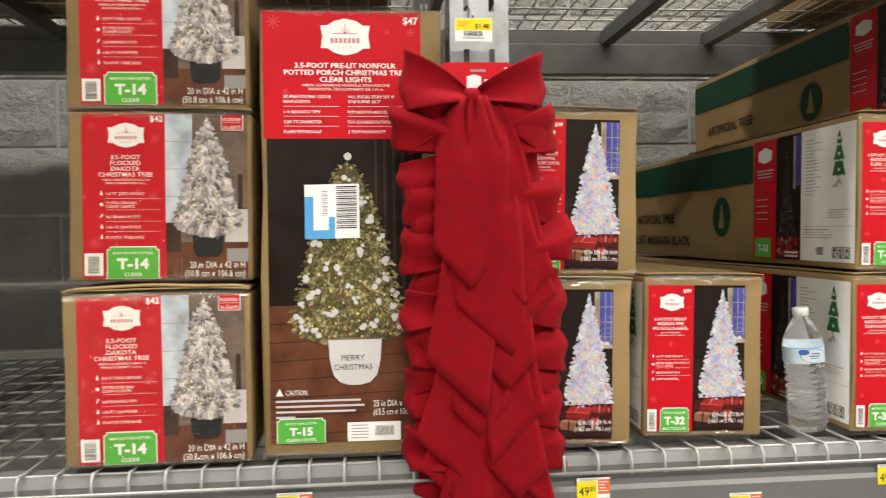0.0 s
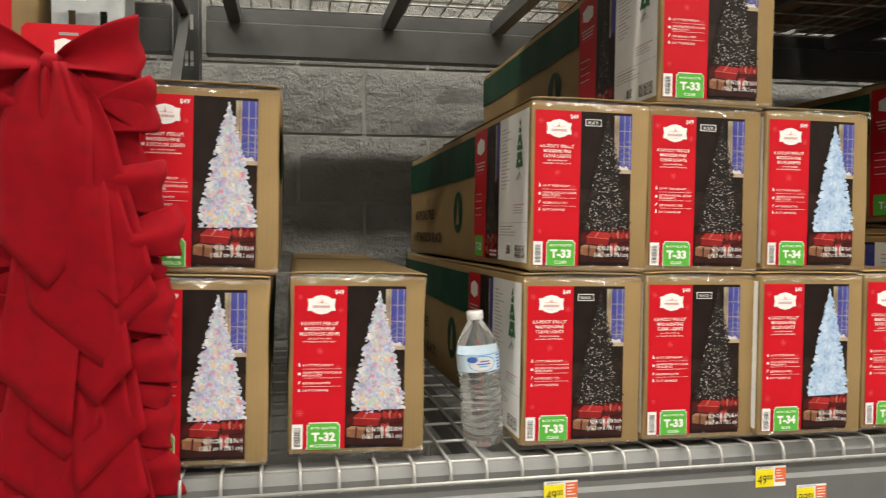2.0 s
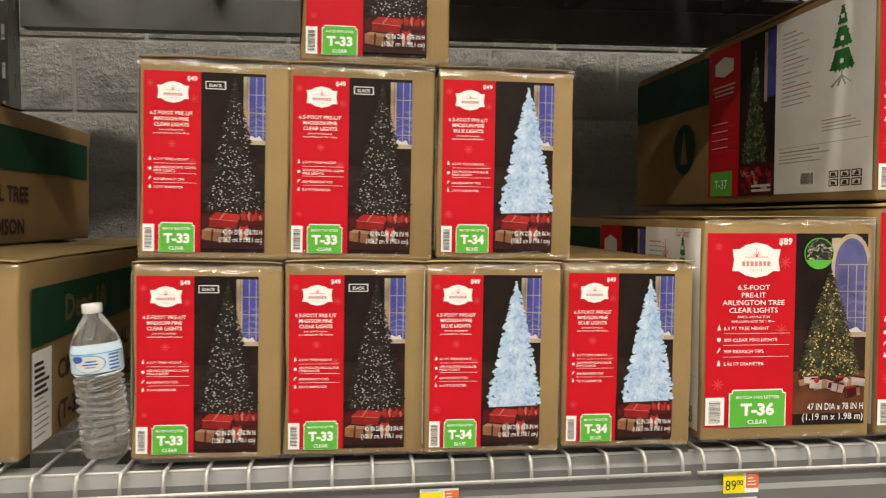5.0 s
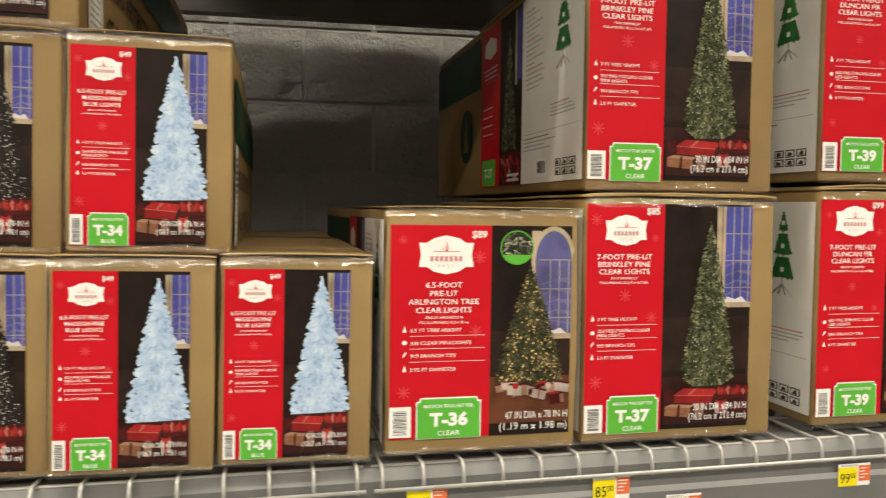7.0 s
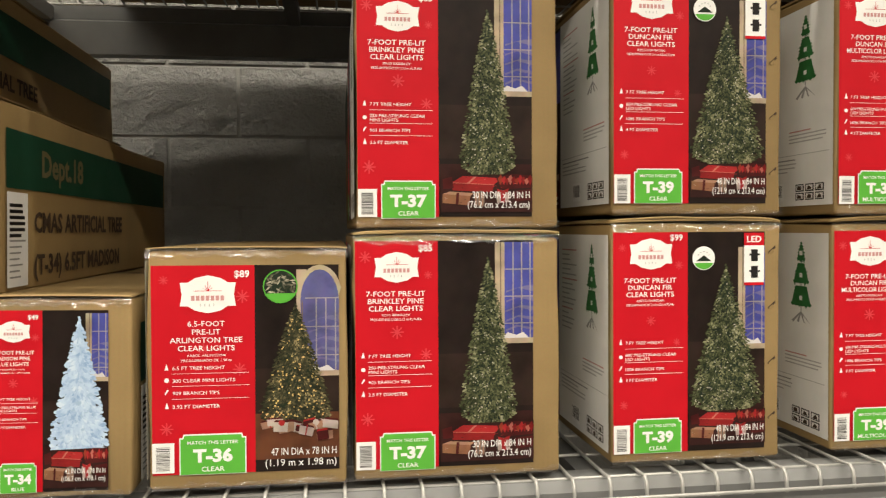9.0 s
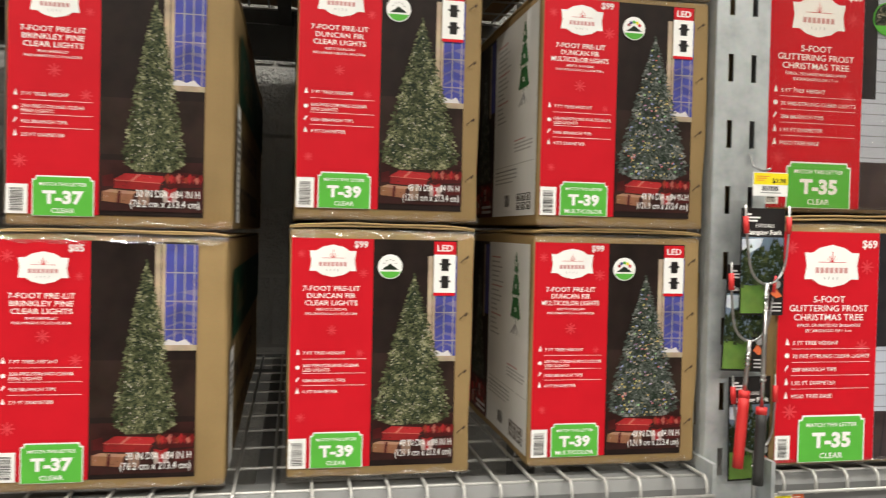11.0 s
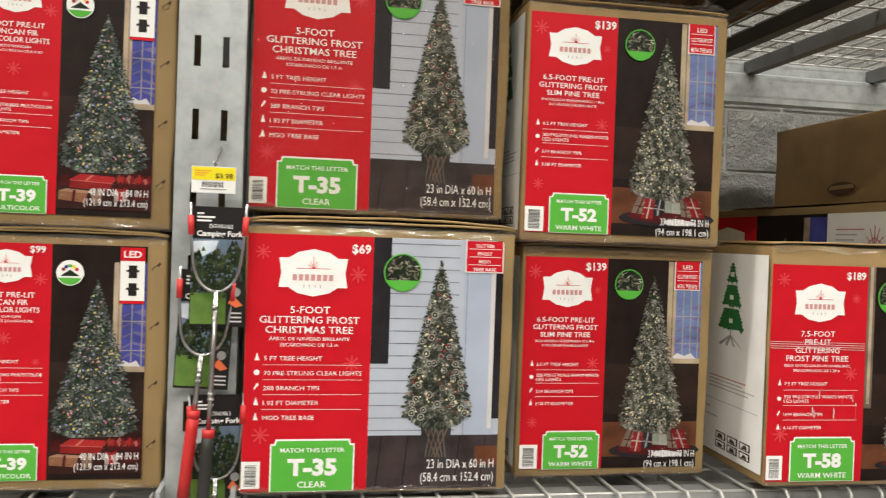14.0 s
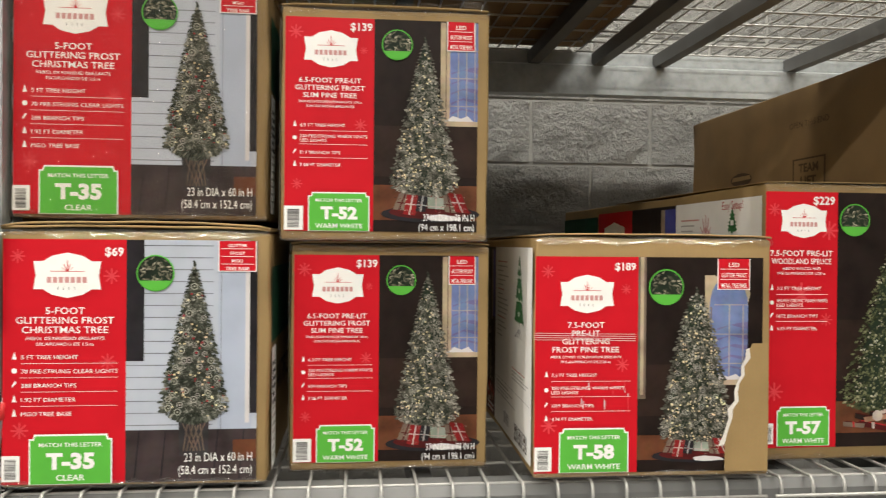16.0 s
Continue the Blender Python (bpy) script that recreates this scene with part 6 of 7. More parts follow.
for code, sx0, sx1, sz, sy, turn, lean in STOCK:
    p = PRODUCTS[code]
    m = pose((sx0 + sx1) / 2 - p["h"] * 0.5 * math.sin(radians(lean)), sy, sz + p["w"] * 0.5 * math.sin(radians(abs(lean))), 0, lean, turn)
    if code not in first:
        first[code] = tree_box(p)
        first[code].matrix_basis = m
        box = first[code]
    else:
        box = copy_thing(first[code], m)
    if code == "T-35" and sz > 1.4:
        part("stretch_film", *film_geo(p["w"], p["h"], 351), CREASED_FILM, box, "clear stretch film", smooth=True)
    if code == "T-52" and sz > 1.4:
        part("film_crumple", *crumple_geo(p["w"], p["h"], 77), TAPE, box, "crumpled clear film along the top edge", smooth=False)
    box.scale = ((sx1 - sx0) / p["w"], 1, 1)

# ---- the tall potted-tree box ----


def potted_box():
    w, h, d = 0.264, 0.652, 0.40
    box = tagged(new("potted_tree_box"), "tall boxed potted porch tree with white shipping sticker", "boxed christmas tree", "boxed trees on the shelf")
    part("carton", *carton_geo(w, d, h, 15), KRAFT, box, "kraft cardboard carton", smooth=True)
    for top in (True, False):
        part("packing_tape", *tape_geo(w, h, 15 + top, top), TAPE, box, "wrinkled clear packing tape", smooth=True)
    s = Sheet((-w / 2, 0, h), (1, 0, 0), (0, -1, 0), w, h)
    s.rect("red_panel", RED, 0.02, 0.006, 0.885, 0.288, 1)
    s.rect("photo_panel", ROOM, 0.035, 0.288, 0.885, 0.968, 1)
    s.rect("photo_panel", FLOOR_PRINT, 0.035, 0.66, 0.885, 0.968, 1.5)
    for k in range(5):
        s.rect("photo_panel", STRIPE, 0.62 + 0.05 * k, 0.288, 0.635 + 0.05 * k, 0.66, 1.4)
    for k in range(7):
        s.poly("photo_panel", STRIPE, [(0.035, 0.70 + 0.042 * k), (0.885, 0.685 + 0.042 * k), (0.885, 0.687 + 0.042 * k), (0.035, 0.703 + 0.042 * k)], 1.8)
    badge_plate(s, 0.47, 0.062, 0.135, 0.041)
    for k, words in enumerate(("3.5-FOOT PRE-LIT NORFOLK", "POTTED PORCH CHRISTMAS TREE", "CLEAR LIGHTS")):
        s.text("title_print", WHITE, words, 0.47, 0.131 + 0.0155 * k, 0.0115, 3, (0.66, 0.78, 0.30)[k], bold=0.022)
    for k, words in enumerate(("ÁRBOL DE NAVIDAD NORFOLK PARA PORCHE", "EN MACETA, PRE-ILUMINADO DE 1.06 m")):
        s.text("subtitle_print", WHITE, words, 0.47, 0.172 + 0.009 * k, 0.006, 3, 0.55)
    for c, col in enumerate((("35 PRE-STRUNG CLEAR", "MINI LIGHTS", "", "119 BRANCH TIPS", "2.08 FT DIAMETER", "FLAME RETARDANT"), ("ALL BULBS STAY LIT IF", "ONE BURNS OUT", "", "FOR INDOOR AND OUTDOOR", "FOR COVERED OUTDOOR", "2 YEAR WARRANTY"))):
        for k, words in enumerate(col):
            if words:
                v = (0.198, 0.209, 0, 0.232, 0.254, 0.276)[k]
                s.text("facts_print", WHITE, words, 0.13 + 0.35 * c, v, 0.0068, 3, 0.30 * len(words) / 22, "L", 0.01)
        for v in (0.216, 0.238, 0.260):
            s.rect("facts_print", WHITE, 0.13 + 0.35 * c, v, 0.43 + 0.35 * c, v + 0.0008, 3)
    s.text("price_print", WHITE, "$47", 0.87, 0.032, 0.016, 3, None, "R", 0.02)
    for u, v, r in ((0.08, 0.03, 0.010), (0.14, 0.185, 0.006), (0.83, 0.05, 0.007), (0.7, 0.05, 0.004)):
        flake(s, u, v, r)
    printed_tree(s, N_PORCH, PORCH_CORE, (0.47, 0.345), 0.74, 0.345, 1300, [BULB_GLOW, BULB_WARM, BULB_GLOW, BULB_WARM, BULB_GLOW, BERRY], 90, 0.0019, 5, 15, 0.0125, 0.66, 0.10)
    rnd = random.Random(4)
    for k in range(34):
        f, side = math.sqrt((k + rnd.random()) / 34), math.sin(k * 2.4) * 0.95
        for q in range(3):
            s.disc("printed_tree", SOFT_WHITE, 0.47 + side * 0.32 * (0.06 + 0.94 * f ** 0.62) + rnd.uniform(-0.018, 0.018), 0.345 + f * 0.38 + rnd.uniform(-0.007, 0.007), rnd.uniform(0.0024, 0.0048), 8 + 0.01 * k + 0.003 * q, 6)
    s.disc("printed_tree", SOFT_WHITE, 0.475, 0.328, 0.0058, 8.6, 8)
    pot = [(0.355, 0.735), (0.65, 0.735), (0.642, 0.785), (0.622, 0.818), (0.585, 0.834), (0.53, 0.840), (0.47, 0.840), (0.42, 0.834), (0.383, 0.818), (0.363, 0.785)]
    s.poly("pot_photo", SOFT_WHITE, pot, 9)
    s.rect("pot_photo", TAUPE, 0.36, 0.733, 0.645, 0.738, 9.5)
    for k, words in enumerate(("MERRY", "CHRISTMAS")):
        s.text("pot_photo", BLACK, words, 0.49, 0.785 + 0.021 * k, 0.0135, 10, (0.13, 0.21)[k])
    s.poly("caution_print", WHITE, [(0.065, 0.862), (0.085, 0.845), (0.105, 0.862)], 3)
    s.text("caution_print", WHITE, "CAUTION:", 0.12, 0.861, 0.012, 3, 0.12, "L")
    for k in range(4):
        s.rect("caution_print", SOFT_WHITE, 0.065, 0.872 + 0.012 * k, (0.53, 0.55, 0.5, 0.17)[k], 0.8765 + 0.012 * k, 3)
    letter_tag(s, 0.068, 0.912, 0.335, 0.968, "T-15", "CLEAR LIGHTS")
    s.rect("barcode", WHITE, 0.455, 0.925, 0.75, 0.968, 5)
    barcode(s, "barcode", 0.60, 0.930, 0.72, 0.963, 9, 5.5)
    for k in range(5):
        s.rect("barcode", GREY, 0.475, 0.931 + 0.007 * k, 0.57, 0.933 + 0.007 * k, 6)
    for k, words in enumerate(("25 in DIA x 42 in H", "(63.5 cm x 106.6 cm)")):
        s.text("size_lettering", WHITE, words, 0.87, 0.89 + 0.019 * k, 0.015, 12, 0.27, "R")
    s.emit(box, UNDER)
    q = Sheet((0.0395 - 0.109, 0, 0.397), (0.999, 0, 0.02), (0, -1, 0), 0.079, 0.079, 0.0052, (0, 0, 1))
    q.rect("shipping_sticker", WHITE, 0, 0, 1, 1, 0)
    q.rect("shipping_sticker", STICKER_BLUE, 0, 0.22, 0.16, 0.86, 1)
    q.rect("shipping_sticker", STICKER_BLUE, 0, 0.84, 0.55, 1, 1.2)
    q.rect("shipping_sticker", STICKER_BLUE, 0.44, 0.60, 0.55, 0.86, 1.4)
    for k in range(22):
        y = 0.04 + 0.036 * k
        q.rect("shipping_sticker", BLACK, 0.58, y, 0.95, y + (0.022, 0.010, 0.016)[k % 3], 1)
        if k < 14:
            q.rect("shipping_sticker", GREY, 0.32, 0.12 + 0.034 * k, 0.42, 0.12 + 0.034 * k + (0.018, 0.009)[k % 2], 1)
    q.emit(box, [("shipping_sticker", None, "white and blue shipping sticker")])
    return box


tall_box = potted_box()
tall_box.matrix_basis = pose(0.109, 1.109, 1.132, 0, 0.3, 0)

# torn label on the battered frosted-pine box
torn = first["T-58"]
ts = Sheet((-0.179, 0, 0.352), (1, 0, 0), (0, -1, 0), 0.358, 0.352, 0.0056)
rnd = random.Random(8)
tear = [(0.908 - 0.0098 * k + rnd.uniform(-0.010, 0.010), 0.465 + 0.036 * k) for k in range(12)]
ts.poly("torn_patch", TORN, [(u - 0.012 - 0.012 * rnd.random(), v) for u, v in tear] + [(0.765, 0.90), (0.775, 0.87), (0.82, 0.86), (0.93, 0.45)], 0)
ts.poly("torn_patch", KRAFT, tear + [(0.80, 0.978), (0.985, 0.978), (0.985, 0.44), (0.915, 0.44)], 1)
for k in range(14):
    u, v = 0.24 + rnd.uniform(-0.06, 0.16), 0.60 + rnd.uniform(-0.02, 0.12)
    ts.rect("scuff", FLAKE if k % 2 else SOFT_WHITE, u, v, u + 0.0035, v + rnd.uniform(0.01, 0.045), -3 + 0.05 * k)
for k in range(4):
    ts.poly("scuff", SOFT_WHITE, [(0.0, 0.395 + 0.009 * k), (0.42, 0.400 + 0.009 * k), (0.42, 0.402 + 0.009 * k), (0.0, 0.397 + 0.009 * k)], -2 + 0.1 * k)
ts.emit(torn, [("torn_patch", None, "torn label edge with bare kraft")])

# ---- red bows on the rack post ----


def ribbon(parent, name, rows, label=""):
    """A cloth sheet from rows of points, with thickness."""
    n = len(rows[0])
    vs = [p for r in rows for p in r]
    fs = [(i * n + j, i * n + j + 1, (i + 1) * n + j + 1, (i + 1) * n + j) for i in range(len(rows) - 1) for j in range(n - 1)]
    ob = part(name, vs, fs, VELVET, parent, label, smooth=True)
    t = ob.modifiers.new("cloth_thickness", "SOLIDIFY")
    t.thickness, t.offset = 0.0016, 0
    return ob


def bow_loop(parent, rnd, side, width, up, down, y, sag=(-0.026, 0.010)):
    rows, ph, tilt = [], rnd.uniform(0, 6), rnd.uniform(*sag)
    slant = rnd.uniform(-0.012, 0.012) if max(up, down) < 0.0615 else -0.004
    waves = rnd.choice((0.5, 0.8, 1.1))
    for i in range(23):
        f = i / 11
        out = f if f <= 1 else 2 - f
        back = 0 if f <= 1 else 1
        row = []
        for j in range(21):
            a = j / 20
            z0, z1 = -0.006 - down * out ** 0.85, 0.006 + up * out ** 0.85
            z = z0 + (z1 - z0) * a
            fold = 0.0095 * math.sin(a * waves * 6.283 + ph + out * 0.8) * (1 - 0.45 * out) * min(1, out * 5 + 0.3)
            bulge = -0.020 * math.sin(math.pi * min(1, out * 0.93)) ** 0.8
            x = side * (width * out - 0.005 * (2 * a - 1) ** 2 * out + slant * (a - 0.5) * out + 0.003 * math.sin(a * 9 + ph) * out)
            row.append((x, y + (bulge + fold if not back else 0.012 - 0.010 * out + fold * 0.4), z + tilt * out))
        rows.append(row)
    return ribbon(parent, "loop", rows)


def bow_tail(parent, rnd, x_top, x_end, length, width, y, cut):
    """A flat hanging ribbon end, cut on the slant (1, -1) or to a point (3)."""
    rows, ph = [], rnd.uniform(0, 6)
    for i in range(17):
        f = i / 16
        row = []
        for j in range(13):
            a = j / 12 - 0.5
            w = width * (0.42 + 0.58 * min(1, f * 3.4) ** 0.7)
            point = 0.95 * cut * a if abs(cut) < 2 else 1.1 * (0.5 - abs(a)) - 0.3
            z = -length * f - width * point * max(0.0, f * 2 - 1)
            pinch = max(0, 1 - f * 2.4)
            crease = 0.008 * math.sin(a * 13 + ph) * pinch + 0.0030 * math.sin(a * 5 + f * 3 + ph) + 0.003 * math.sin(f * 5 + ph)
            row.append((x_top + (x_end - x_top) * f + a * w, y + crease - 0.004 * math.sin(math.pi * min(1, f * 1.6)), z))
        rows.append(row)
    return ribbon(parent, "tail", rows)


# tails of each bow: start and end across, length, width, depth, cut
TAILS = (
    ((0.000, -0.006, 0.240, 0.102, -0.0235, 3), (0.012, 0.070, 0.270, 0.084, -0.0185, 3)),
    ((-0.002, 0.016, 0.262, 0.104, -0.0225, 1), (0.012, 0.074, 0.235, 0.070, -0.0180, -1)),
    ((-0.006, -0.042, 0.256, 0.086, -0.0225, 1), (0.008, 0.030, 0.240, 0.084, -0.0195, 3)),
    ((-0.004, -0.014, 0.235, 0.078, -0.0225, 3), (0.010, 0.040, 0.255, 0.080, -0.0205, -1), (-0.010, -0.060, 0.170, 0.056, -0.0165, 1)),
    ((-0.006, -0.056, 0.215, 0.078, -0.0225, 1), (0.010, 0.050, 0.250, 0.086, -0.0205, 3)),
    ((-0.002, -0.010, 0.215, 0.086, -0.0225, -1), (0.012, 0.070, 0.200, 0.070, -0.0195, 1), (-0.010, -0.066, 0.180, 0.060, -0.0165, 1)),
    ((-0.004, -0.046, 0.200, 0.082, -0.0225, 3), (0.010, 0.036, 0.220, 0.078, -0.0195, -1)),
    ((-0.002, 0.006, 0.190, 0.088, -0.0225, 1), (0.012, 0.060, 0.180, 0.070, -0.0195, 3)),
)
pack = tagged(new("bow_pack"), "hanging pack of red velvet ribbon bows on a rack post hook", "ribbon bows")
pack.location = (0.290, 1.046, 1.644)
rnd = random.Random(21)
for k in range(8):
    bow = new("bow")
    bow.parent = pack
    bow.location = (rnd.uniform(-0.008, 0.008) + (0.004 if k else -0.006), 0.0058 * k, -0.074 * k)
    if k == 0:
        bow_loop(bow, rnd, -1, 0.098, 0.070, 0.004, -0.006, (-0.014, -0.008))
        bow_loop(bow, rnd, 1, 0.102, 0.064, 0.000, -0.006, (-0.014, -0.008))
        bow_loop(bow, rnd, -1, 0.094, 0.000, 0.062, 0.004, (-0.014, -0.008))
        bow_loop(bow, rnd, 1, 0.106, 0.000, 0.066, 0.004, (-0.014, -0.008))
    else:
        for side in (-1, 1):
            reach_out = rnd.uniform(0.100, 0.128)
            bow_loop(bow, rnd, side, reach_out, rnd.uniform(0.044, 0.064), 0.002, rnd.uniform(-0.008, 0.0))
            bow_loop(bow, rnd, side, reach_out * rnd.uniform(0.76, 1.0), 0.0, rnd.uniform(0.038, 0.056), rnd.uniform(0.000, 0.010))
            bow_loop(bow, rnd, side, reach_out * rnd.uniform(0.80, 0.96), rnd.uniform(0.016, 0.030), rnd.uniform(0.020, 0.034), 0.014, (-0.052, -0.030))
    knot_rows = [[(0.013 * math.cos(a) * q, -0.020 * q * math.sin(a) - 0.006, 0.011 * (b / 4 - 1)) for a in [math.pi * c / 8 for c in range(9)]] for b, q in zip(range(9), (0.7, 0.85, 0.95, 1, 1, 1, 0.95, 0.85, 0.7))]
    ribbon(bow, "knot", knot_rows)
    for tx0, tx1, long, wide, ty, cut in TAILS[k]:
        bow_tail(bow, rnd, tx0, tx1, long, wide, ty, cut)
ps = Sheet((-0.052, 0.016, 0.054), (1, 0, 0), (0, -1, 0), 0.104, 0.10, 0.0)
ps.poly("header_card", RED, [(0.0, 1), (0.0, 0.06), (0.06, 0), (0.94, 0), (1, 0.06), (1, 1)], 0)
ps.poly("header_card", RED_DARK, [(0.0, 1), (1, 1), (1, 0.06), (0.94, 0), (0.06, 0), (0.0, 0.06)][::-1], -2)
ps.poly("header_card", WHITE, [(0.36, 0.20), (0.46, 0.17), (0.56, 0.2), (0.56, 0.42), (0.46, 0.45), (0.36, 0.42)], 1)
for k in range(3):
    ps.rect("header_card", WHITE, 0.60, 0.24 + 0.06 * k, 0.80, 0.27 + 0.06 * k, 1)
ps.rect("header_card", WHITE, 0.88, 0.07, 0.98, 0.12, 1)
ps.rect("header_card", GREY, 0.41, 0.10, 0.62, 0.135, 1)
ps.emit(pack, [("header_card", None, "red printed header card")])


def price_hook(x, y, z, price):
    """A wire hook from a rack slot with a clear holder and a yellow price ticket."""
    hook = tagged(new("price_hook"), "wire peg hook with yellow and white price ticket", "price hook", "price hooks")
    hook.location = (x, y, z)
    part("hook_wire", *tube([(0, 0.05, 0.042), (0, 0.02, 0.040), (0.001, 0.0, 0.030), (-0.002, -0.012, 0.014), (0, -0.035, 0.006), (0, -0.05, 0.008)], 0.0018), CHROME, hook, smooth=True)
    s = Sheet((-0.026, -0.052, 0.002), (1, 0, 0), (0, -1, 0), 0.052, 0.031, 0)
    s.rect("ticket", WHITE, 0, 0, 1, 1, 0)
    s.rect("ticket", YELLOW, 0, 0, 1, 0.52, 1)
    s.text("ticket", BLACK, price, 0.94, 0.43, 0.20, 2, 0.42, "R", 0.02)
    for k in range(3):
        s.rect("ticket", ORANGE, 0.07, 0.14 + 0.09 * k, 0.45 - 0.08 * k, 0.17 + 0.09 * k, 2)
    rr = random.Random(int(z * 1000))
    u = 0.24
    while u < 0.74:
        t = rr.uniform(0.008, 0.022)
        s.rect("ticket", BLACK, u, 0.58, u + t, 0.80, 2)
        u += t + rr.uniform(0.008, 0.02)
    s.rect("ticket", GREY, 0.2, 0.86, 0.8, 0.90, 2)
    s.emit(hook)
    part("ticket_holder", *block_geo(-0.0265, -0.0517, -0.030, 0.0265, -0.0507, 0.003), CAP, hook)
    return hook


price_hook(0.286, 1.112, 1.757, "$1.48")
price_hook(2.878, 1.110, 1.552, "$3.98")

# ---- the camping fork packs ----


def fork_pack(x, y, z, grip, turn=0.0, reach_down=0.178):
    """A carded pair of extendable camping forks hanging from a hook."""
    pack = tagged(new("camping_fork_pack"), "carded camping fork with chrome prongs and rubber grip", "camping fork", "camping fork packs")
    pack.matrix_basis = pose(x, y, z, 0, turn, 0)
    s = Sheet((-0.034, 0, 0), (1, 0, 0), (0, -1, 0), 0.068, 0.152, 0)
    s.rect("card", BLACK, 0, 0, 1, 1, 0)
    s.rect("campsite_photo", DIM_SKY, 0.02, 0.27, 0.98, 0.74, 1)
    s.poly("campsite_photo", SKY_PRINT, [(0.02, 0.29), (0.5, 0.28), (0.44, 0.36), (0.2, 0.42), (0.02, 0.40)], 1.3)
    rr = random.Random(int(z * 977))
    for k in range(420):
        u, q = rr.random() * 0.94 + 0.03, rr.random()
        top = 0.34 + 0.05 * math.sin(u * 9 + z * 40) + 0.04 * math.sin(u * 23) + (0.06 if u < 0.3 else 0)
        v = top + (0.74 - top) * q
        t = 0.03 + 0.02 * rr.random()
        s.poly("campsite_photo", N_DARK, [(u - t, v + 0.02), (u, v - 0.022), (u + t, v + 0.02)], 2 + 0.004 * k)
    s.rect("lawn_photo", GRASS, 0.02, 0.72, 0.66, 0.98, 3.2)
    s.rect("campfire_photo", BLACK, 0.66, 0.62, 1, 1, 3.5)
    s.poly("campfire_photo", ORANGE, [(0.70, 0.80), (0.80, 0.74), (0.97, 0.82), (0.84, 0.84)], 4)
    s.disc("campfire_photo", GREY, 0.84, 0.71, 0.006, 4, 9)
    for k in range(3):
        s.rect("campfire_photo", SOFT_WHITE, 0.74, 0.88 + 0.035 * k, 0.95, 0.893 + 0.035 * k, 4)
    s.text("card_lettering", WHITE, "EXTENDABLE", 0.54, 0.178, 0.034, 1, 0.42, bold=0.0)
    s.text("card_lettering", WHITE, "Camping Fork", 0.52, 0.245, 0.045, 1, 0.84, bold=0.03)
    for k in range(3):
        s.rect("card_lettering", WHITE, 0.10, 0.05 + 0.03 * k, (0.22, 0.42, 0.36)[k], 0.065 + 0.03 * k, 1)
    s.emit(pack, [(q, "card", "") for q in ("card_lettering", "campsite_photo", "lawn_photo", "campfire_photo")])
    part("card_back", *block_geo(-0.034, 0.0003, -0.152, 0.034, 0.0012, 0), BLACK, pack)
    prong = [(-0.034, -0.010, 0.004), (-0.033, -0.011, -0.03)] + [(-0.0295 * math.cos(math.pi * (0.06 + 0.88 * k / 12)), -0.013, -0.055 - 0.052 * math.sin(math.pi * (0.06 + 0.88 * k / 12)) ** 0.8) for k in range(13)] + [(0.033, -0.011, -0.03), (0.034, -0.010, 0.004)]
    part("prong_wire", *tube(prong, 0.0017, 8), CHROME, pack, "chromed wire prongs", smooth=True)
    for sx in (-1, 1):
        part("prong_tip", *tube([(sx * 0.0338, -0.010, -0.012), (sx * 0.0325, -0.011, -0.036)], 0.0038, 8), GRIP_RED, pack, "red prong guard", smooth=True)
    g = 0.106 + reach_down
    part("shaft", *tube([(0, -0.013, -0.106), (-0.002, -0.014, -0.106 - reach_down / 2), (-0.004, -0.015, -g)], 0.0032, 8), CHROME, pack, smooth=True)
    for q in (0.125, g - 0.05, g - 0.043):
        part("ferrule", *tube([(-0.0005 - q * 0.009, -0.014, -q), (-0.0005 - q * 0.009, -0.014, -q - 0.003)], 0.0044, 8), CHROME, pack, smooth=True)
    part("grip", *tube([(-0.004, -0.015, -g), (-0.005, -0.016, -g - 0.02), (-0.008, -0.018, -g - 0.085), (-0.009, -0.019, -g - 0.105)], 0.0075, 10), grip, pack, "rubber grip", smooth=True)
    part("grip_collar", *tube([(-0.004, -0.015, 0.004 - g), (-0.0042, -0.015, -g - 0.006)], 0.0078, 10), GRIP_RED, pack, "red collar", smooth=True)
    return pack


fork_pack(2.884, 1.082, 1.506, GRIP_BLACK)
fork_pack(2.872, 1.094, 1.424, GRIP_RED, 2.5, 0.075)
fork_pack(2.886, 1.106, 1.262, GRIP_BLACK, -1.0)

# ---- the water bottle ----
bottle = tagged(new("water_bottle"), "clear ribbed plastic water bottle with white cap, on the wire shelf", "water bottle")
prof = [(0.0, 0.006), (0.010, 0.005), (0.020, 0.0), (0.0275, 0.003), (0.0305, 0.012), (0.0300, 0.020)]
for k in range(9):
    z = 0.024 + 0.0099 * k
    prof += [(0.0312, z), (0.0318, z + 0.0028), (0.0302, z + 0.0048), (0.0276, z + 0.0064), (0.0280, z + 0.0080)]
prof += [(0.0318, 0.114), (0.0322, 0.117), (0.0322, 0.146), (0.0316, 0.150), (0.0290, 0.158), (0.0245, 0.168), (0.0195, 0.177), (0.0150, 0.184), (0.0116, 0.189), (0.0112, 0.196), (0.0, 0.1965)]
skin_v, skin_f = lathe(prof, 48)
skin_v = [(x * (1 + 0.05 * noise.noise(Vector((x * 60, y * 60, z * 120))) * (z < 0.112)), y * (1 + 0.05 * noise.noise(Vector((x * 60, y * 60, z * 120 + 9))) * (z < 0.112)), z + (0.0022 * math.sin(2 * math.atan2(y, x) + z * 90) if 0.022 < z < 0.110 else 0)) for x, y, z in skin_v]
shell = part("bottle_shell", skin_v, skin_f, WATER, bottle, "clear ribbed plastic", smooth=True)
shell.visible_shadow = False
